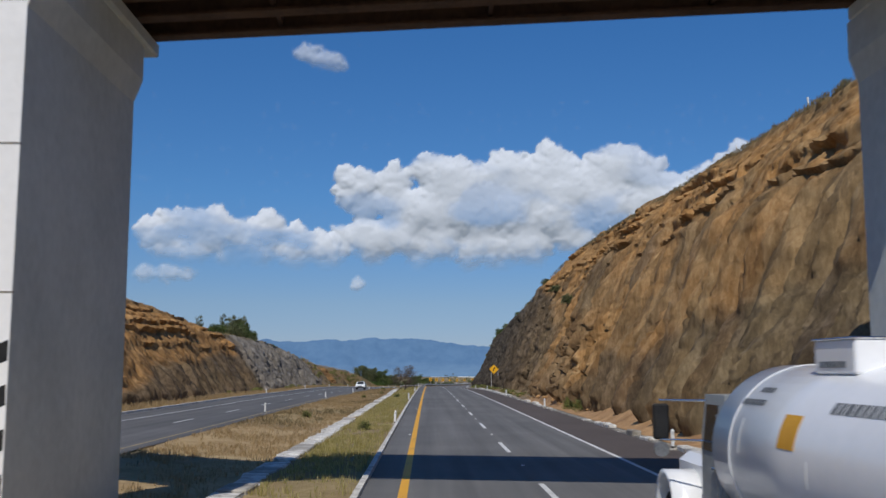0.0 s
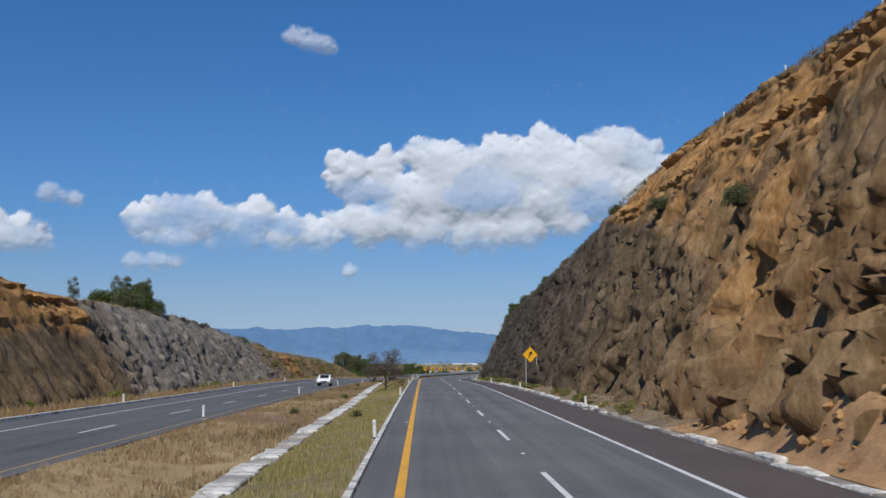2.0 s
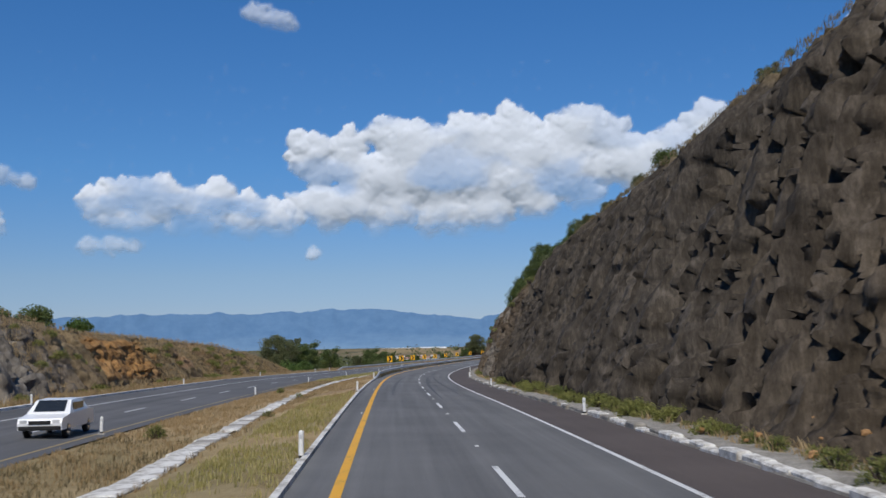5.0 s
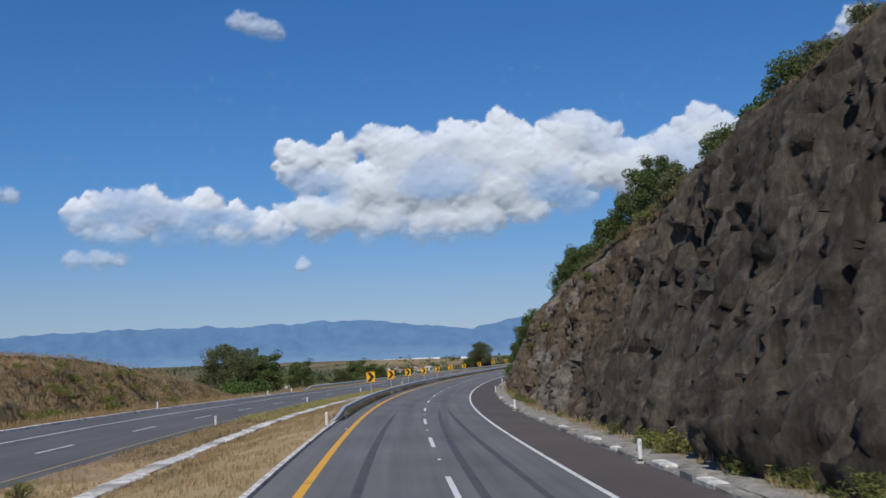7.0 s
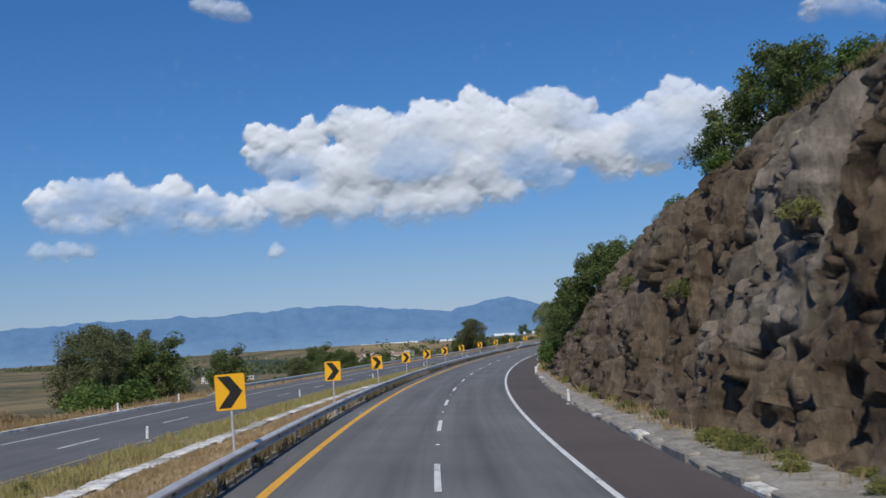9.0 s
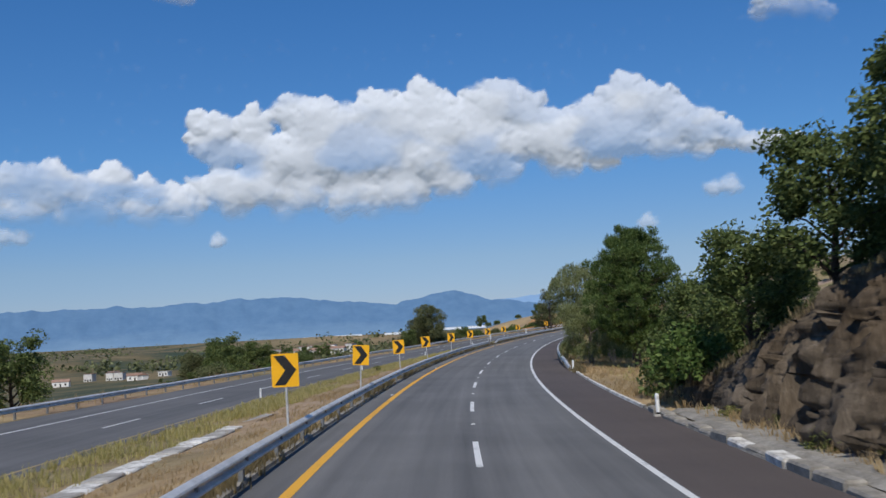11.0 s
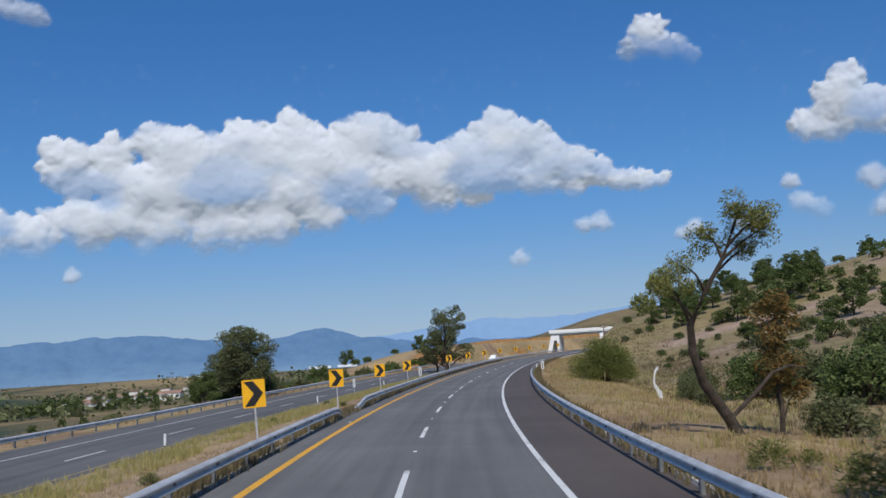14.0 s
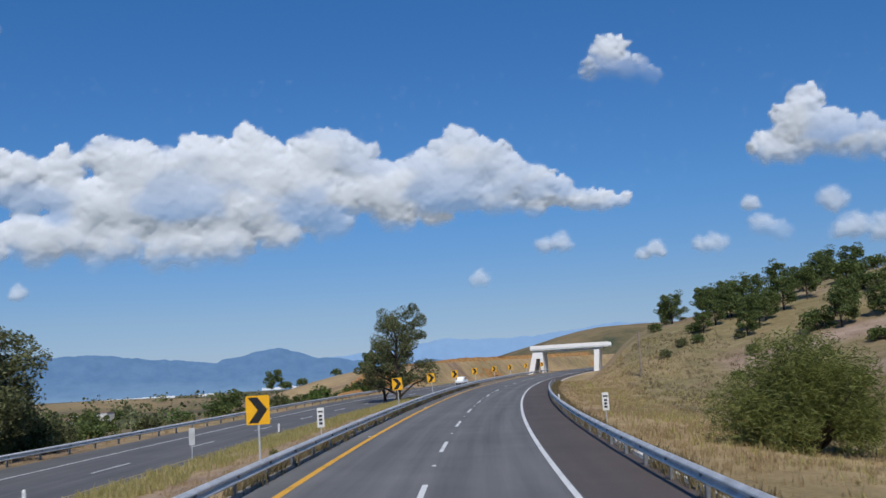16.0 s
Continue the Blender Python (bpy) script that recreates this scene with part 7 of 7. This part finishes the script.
off_drain = lambda s, u: np.abs(u - drain_u(s)) > 0.5
s, u = scatter(24000, 30, 330, -13.5, -8.2, 201, off_drain)
grass("median_grass", "dry straw-coloured grass of the median", s, u, 0.17, STRAW, 211)
s, u = scatter(9000, 30, 330, -13.5, -8.2, 233, lambda s, u: off_drain(s, u) & (fbm(s * 0.06, u * 0.16, 0, 4, 3) > 0.05))
grass("median_grass_patches", "olive grass in patches of the median", s, u, 0.2, HILL_GRASS, 234)
s, u = scatter(15000, 30, 240, -7.6, -4.85, 202, off_drain)
grass("median_grass_green", "short greenish grass beside the kerb", s, u, 0.16, GREEN_GRASS, 212)
s, u = scatter(9000, 225, 420, -9.6, -4.9, 203, off_drain)
grass("median_grass_dry", "short dry grass of the median", s, u, 0.15, STRAW, 213)
s, u = scatter(16000, 300, 640, -13.6, -10.4, 204)
grass("median_grass_tall", "tall yellow-green grass beside the oncoming lanes", s, u, 0.34, GREEN_GRASS, 214)
s, u = scatter(9000, 400, 700, -10.5, -4.9, 205)
grass("median_grass_straw", "tan grass of the median", s, u, 0.15, STRAW, 215)
s, u = scatter(7500, 282, 640, -4.95, -4.5, 206)
grass("rail_grass", "dry weeds under the guard rail", s, u, 0.34, HILL_GRASS, 216)
s, u = scatter(5200, 415, 640, 6.1, 6.75, 207)
grass("verge_grass_rail", "dry weeds under the verge rail", s, u, 0.40, HILL_GRASS, 217)
s, u = scatter(17000, 386, 640, 6.5, 15, 208)
grass("verge_grass", "dry grass of the verge", s, u, 0.2, STRAW, 218)
s, u = scatter(15000, 394, 640, 14, 27, 238)
grass("verge_grass_far", "dull dry grass rising to the hillside", s, u, 0.28, HILL_GRASS, 248)
s, u = scatter(6500, 400, 640, 8, 20, 209)
grass("verge_grass_green", "patches of green grass in the verge", s, u, 0.3, GREEN_GRASS, 219)
s, u = scatter(12000, 430, 800, 24, 110, 210)
grass("hill_grass", "dry grass of the hillside", s, u, 0.35, HILL_GRASS, 220, 4)
s, u = scatter(7000, 40, 400, -26.2, -24.1, 221)
grass("foot_grass", "dry grass below the low rock cut", s, u, 0.5, STRAW, 222)
s, u = scatter(5000, 120, 400, 7.2, 8.6, 223)
grass("foot_grass_east", "dry grass below the tall rock cut", s, u, 0.42, STRAW, 224)
s = np.random.default_rng(225).uniform(50, 345, 5200)
u = FOOT_L - knots(LEFT_TOP, s) * (COT_L + 0.05) - np.random.default_rng(226).uniform(0, 7, 5200)
grass("crest_grass", "dry grass on the low crest", s, u - 1.2, 0.4, STRAW, 227, 5, 0.0)
s = np.random.default_rng(228).uniform(50, 395, 7500)
du = np.random.default_rng(229).uniform(-1.0, 1.4, 7500)
u = FOOT_R + knots(RIGHT_TOP, s) * (COT_R + 0.07) + du
grass("crest_grass_east", "dry grass on the crest of the tall rock", s, u, 0.22, HILL_GRASS, 230, 5, height(s, np.full_like(s, FOOT_R - 0.6)) + (0.94 * knots(RIGHT_TOP, s) + np.minimum(du, 0) * 0.5 - 0.05) - height(s, u))
s, u = scatter(12000, 380, 690, -60, -24.6, 231)
grass("slope_grass", "dry grass below the far guard rail", s, u, 0.6, STRAW, 232, 4)

rs = np.random.default_rng(241)
s, f = rs.uniform(244, 352, 6500), rs.uniform(0.02, 1.0, 6500)
grown = (s < 261) | (s > 279) | (f < 0.16) | (f > 0.86)
s, f = s[grown], f[grown]
u = FOOT_L - f * knots(LEFT_TOP, s) * COT_L
grass("cut_grass", "dry grass grown over the low cut", s, u, 0.26, STRAW, 242, 4, height(s, np.full_like(s, FOOT_L + 0.6)) + 0.97 * f * knots(LEFT_TOP, s) - height(s, u))

# rubble at the foot of the ochre rock
stones = []
for k in range(5):
    rs = np.random.default_rng(300 + k)
    bm = bmesh.new()
    bmesh.ops.create_icosphere(bm, subdivisions=1, radius=0.5)
    for v in bm.verts:
        v.co *= rs.uniform(0.65, 1.15)
        v.co.z *= 0.7
    me = bpy.data.meshes.new("fallen_stone")
    bm.to_mesh(me)
    bm.free()
    me.materials.append(RUBBLE)
    stones.append(me)
rs = np.random.default_rng(310)
for k in range(170):
    s = rs.normal(108, 6) if k < 110 else rs.uniform(60, 215)
    u = 7.6 + abs(rs.normal(0, 0.6)) * (1 if rs.random() < 0.7 else -0.6)
    if u < 6.75:
        continue
    ob = tagged(new("fallen_stone", stones[int(rs.integers(5))]), "angular ochre stone fallen from the rock", "stone", "fallen stones")
    size = rs.uniform(0.12, 0.42) * (1.2 if k < 110 else 0.8)
    ob.matrix_basis = at(s, u, z=float(-bank(s) * 6.4) + 0.3 + size * 0.1 + 0.4 * max(0, u - 7.6) + 1.6 * math.exp(-((s - 108) / 6.0) ** 2) * float(smooth(u, 6.64, 8.2)) ** 1.3, turn=rs.uniform(0, 6)) @ Matrix.Rotation(rs.uniform(-0.5, 0.5), 4, "X") @ Matrix.Scale(size, 4)

# ---- valley: houses, greenhouses, far woods ----
HOUSE = []
for k, (w, d, h) in enumerate(((7, 6, 3.0), (10, 7, 3.2), (6, 6, 5.6))):
    wall = mesh_of("wall", Geo().box(-w / 2, w / 2, -d / 2, d / 2, -1.5, h), WALL_CREAM)
    roof = mesh_of("roof", Geo().box(-w / 2 - 0.3, w / 2 + 0.3, -d / 2 - 0.3, d / 2 + 0.3, h, h + 0.25) if k != 1 else Geo().add([(-w / 2 - 0.4, -d / 2 - 0.4, h), (w / 2 + 0.4, -d / 2 - 0.4, h), (w / 2 + 0.4, d / 2 + 0.4, h), (-w / 2 - 0.4, d / 2 + 0.4, h), (-w / 2 - 0.4, 0, h + 1.6), (w / 2 + 0.4, 0, h + 1.6)], [(0, 1, 5, 4), (2, 3, 4, 5), (0, 4, 3), (1, 2, 5), (3, 2, 1, 0)]), ROOF_TILE if k else WALL_CREAM)
    win = [mesh_of("window", Geo().box(x - 0.55, x + 0.55, -d / 2 - 0.05, -d / 2 + 0.02, 1.0, 2.2), GLASS_DARK) for x in (-w * 0.3, w * 0.3)]
    door = mesh_of("door", Geo().box(-0.5, 0.5, -d / 2 - 0.06, -d / 2 + 0.02, 0.0, 2.05), GLASS_DARK)
    HOUSE.append((wall, roof, win, door))
hr = np.random.default_rng(41)
for k in range(30):
    s = hr.uniform(735, 850) if k < 20 else hr.uniform(652, 690)
    u = -(186 + 0.45 * (s - 740) + hr.uniform(-12, 26)) if k < 20 else -hr.uniform(183, 212)
    H = thing("village_house", ("small flat-roofed plastered house", "tile-roofed plastered house", "two-storey plastered house")[k % 3] + " in the valley village", "house", "village houses", at(s, u, turn=hr.uniform(-0.6, 0.6), size=0.85 if k < 20 else 0.58))
    wall, roof, win, door = HOUSE[k % 3]
    w_ = part("wall", wall, None, H)
    part("roof", roof, None, H)
    for m in win:
        part("window", m, None, w_)
    part("door", door, None, w_)


vr = np.random.default_rng(43)
brush("village_trees", "dark trees between the village houses", [(("broad", "shrub_dark", "broad_olive")[k % 3], s, -(180 + 0.45 * (s - 740) + vr.uniform(-20, 34)), vr.uniform(0.4, 0.8)) for k, s in enumerate(vr.uniform(725, 860, 60))], 63, 5)


def greenhouse(az, reach, wide, deep, tall, z):
    a = math.radians(az)
    G = thing("greenhouse", "long white film-covered greenhouse in the far valley", "greenhouse", "greenhouses", Matrix.Translation((reach * math.sin(a), reach * math.cos(a), z)) @ Matrix.Rotation(-a, 4, "Z"))
    bays = 9
    for k in range(bays):
        x0, x1 = -wide / 2 + wide * k / bays, -wide / 2 + wide * (k + 1) / bays
        arc = [(x0, 0), (x1, 0)] + [(x1 + (x0 - x1) * t, tall * (0.75 + 0.25 * math.sin(math.pi * t))) for t in (0, 0.25, 0.5, 0.75, 1)]
        part("bay", Geo().prism(arc, 0, deep), GREENHOUSE, G)


for az, reach, wide, z in ((1.0, 3000, 90, -22), (2.4, 3150, 80, -22), (0.0, 2700, 40, -21), (7.6, 3200, 60, -16), (8.9, 3100, 50, -15), (4.6, 2800, 40, -20), (11.5, 2600, 45, -10)):
    greenhouse(az, reach, wide, 60, 6.5, z)

# far woods: clumps scattered over the valley and the far hills
rs = np.random.default_rng(51)
pts = []
for _ in range(1500):
    r, a = 330 + 2400 * rs.random() ** 1.6, math.radians(rs.uniform(-22, 30))
    x, y = 60 + r * math.sin(a), 450 + r * math.cos(a)
    if fbm(x * 0.004, y * 0.004, 0, 3, 55) < -0.05:
        continue
    pts.append((x, y))
pts = np.array(pts)
dist = np.hypot(pts[:, 0] - 60, pts[:, 1] - 450)
base = -13.5 - 10 * smooth(dist, 500, 3000) + valley_hill(pts[:, 0], pts[:, 1])
road_pts = place(np.arange(300, 1000, 15.0), 0, 0)
gap = np.min(np.hypot(pts[:, None, 0] - road_pts[None, :, 0], pts[:, None, 1] - road_pts[None, :, 1]), 1)
azim = np.degrees(np.arctan2(pts[:, 0] - 60, pts[:, 1] - 450))
ok = (gap > 150) & (azim < 19)
pts, base, dist = pts[ok], base[ok], dist[ok]
m = 26
size = 2.2 + dist / 700
c = np.repeat(np.column_stack([pts, base + 1.5]), m, axis=0) + rs.normal(0, 1, (len(pts) * m, 3)) * np.repeat(size, m)[:, None] * np.array([1.0, 1.0, 0.5])
p, q = leaf_quads(c, 1.0, rs, 0, 0.8)
centre = np.repeat(c, 4, axis=0)
p = centre + (p - centre) * np.repeat(np.repeat(size * 0.7, m), 4)[:, None]
tagged(new("far_woods", array_mesh("far_woods", p, q, LEAF_OLIVE)), "scattered far trees across the valley", "woods", kind="stuff")
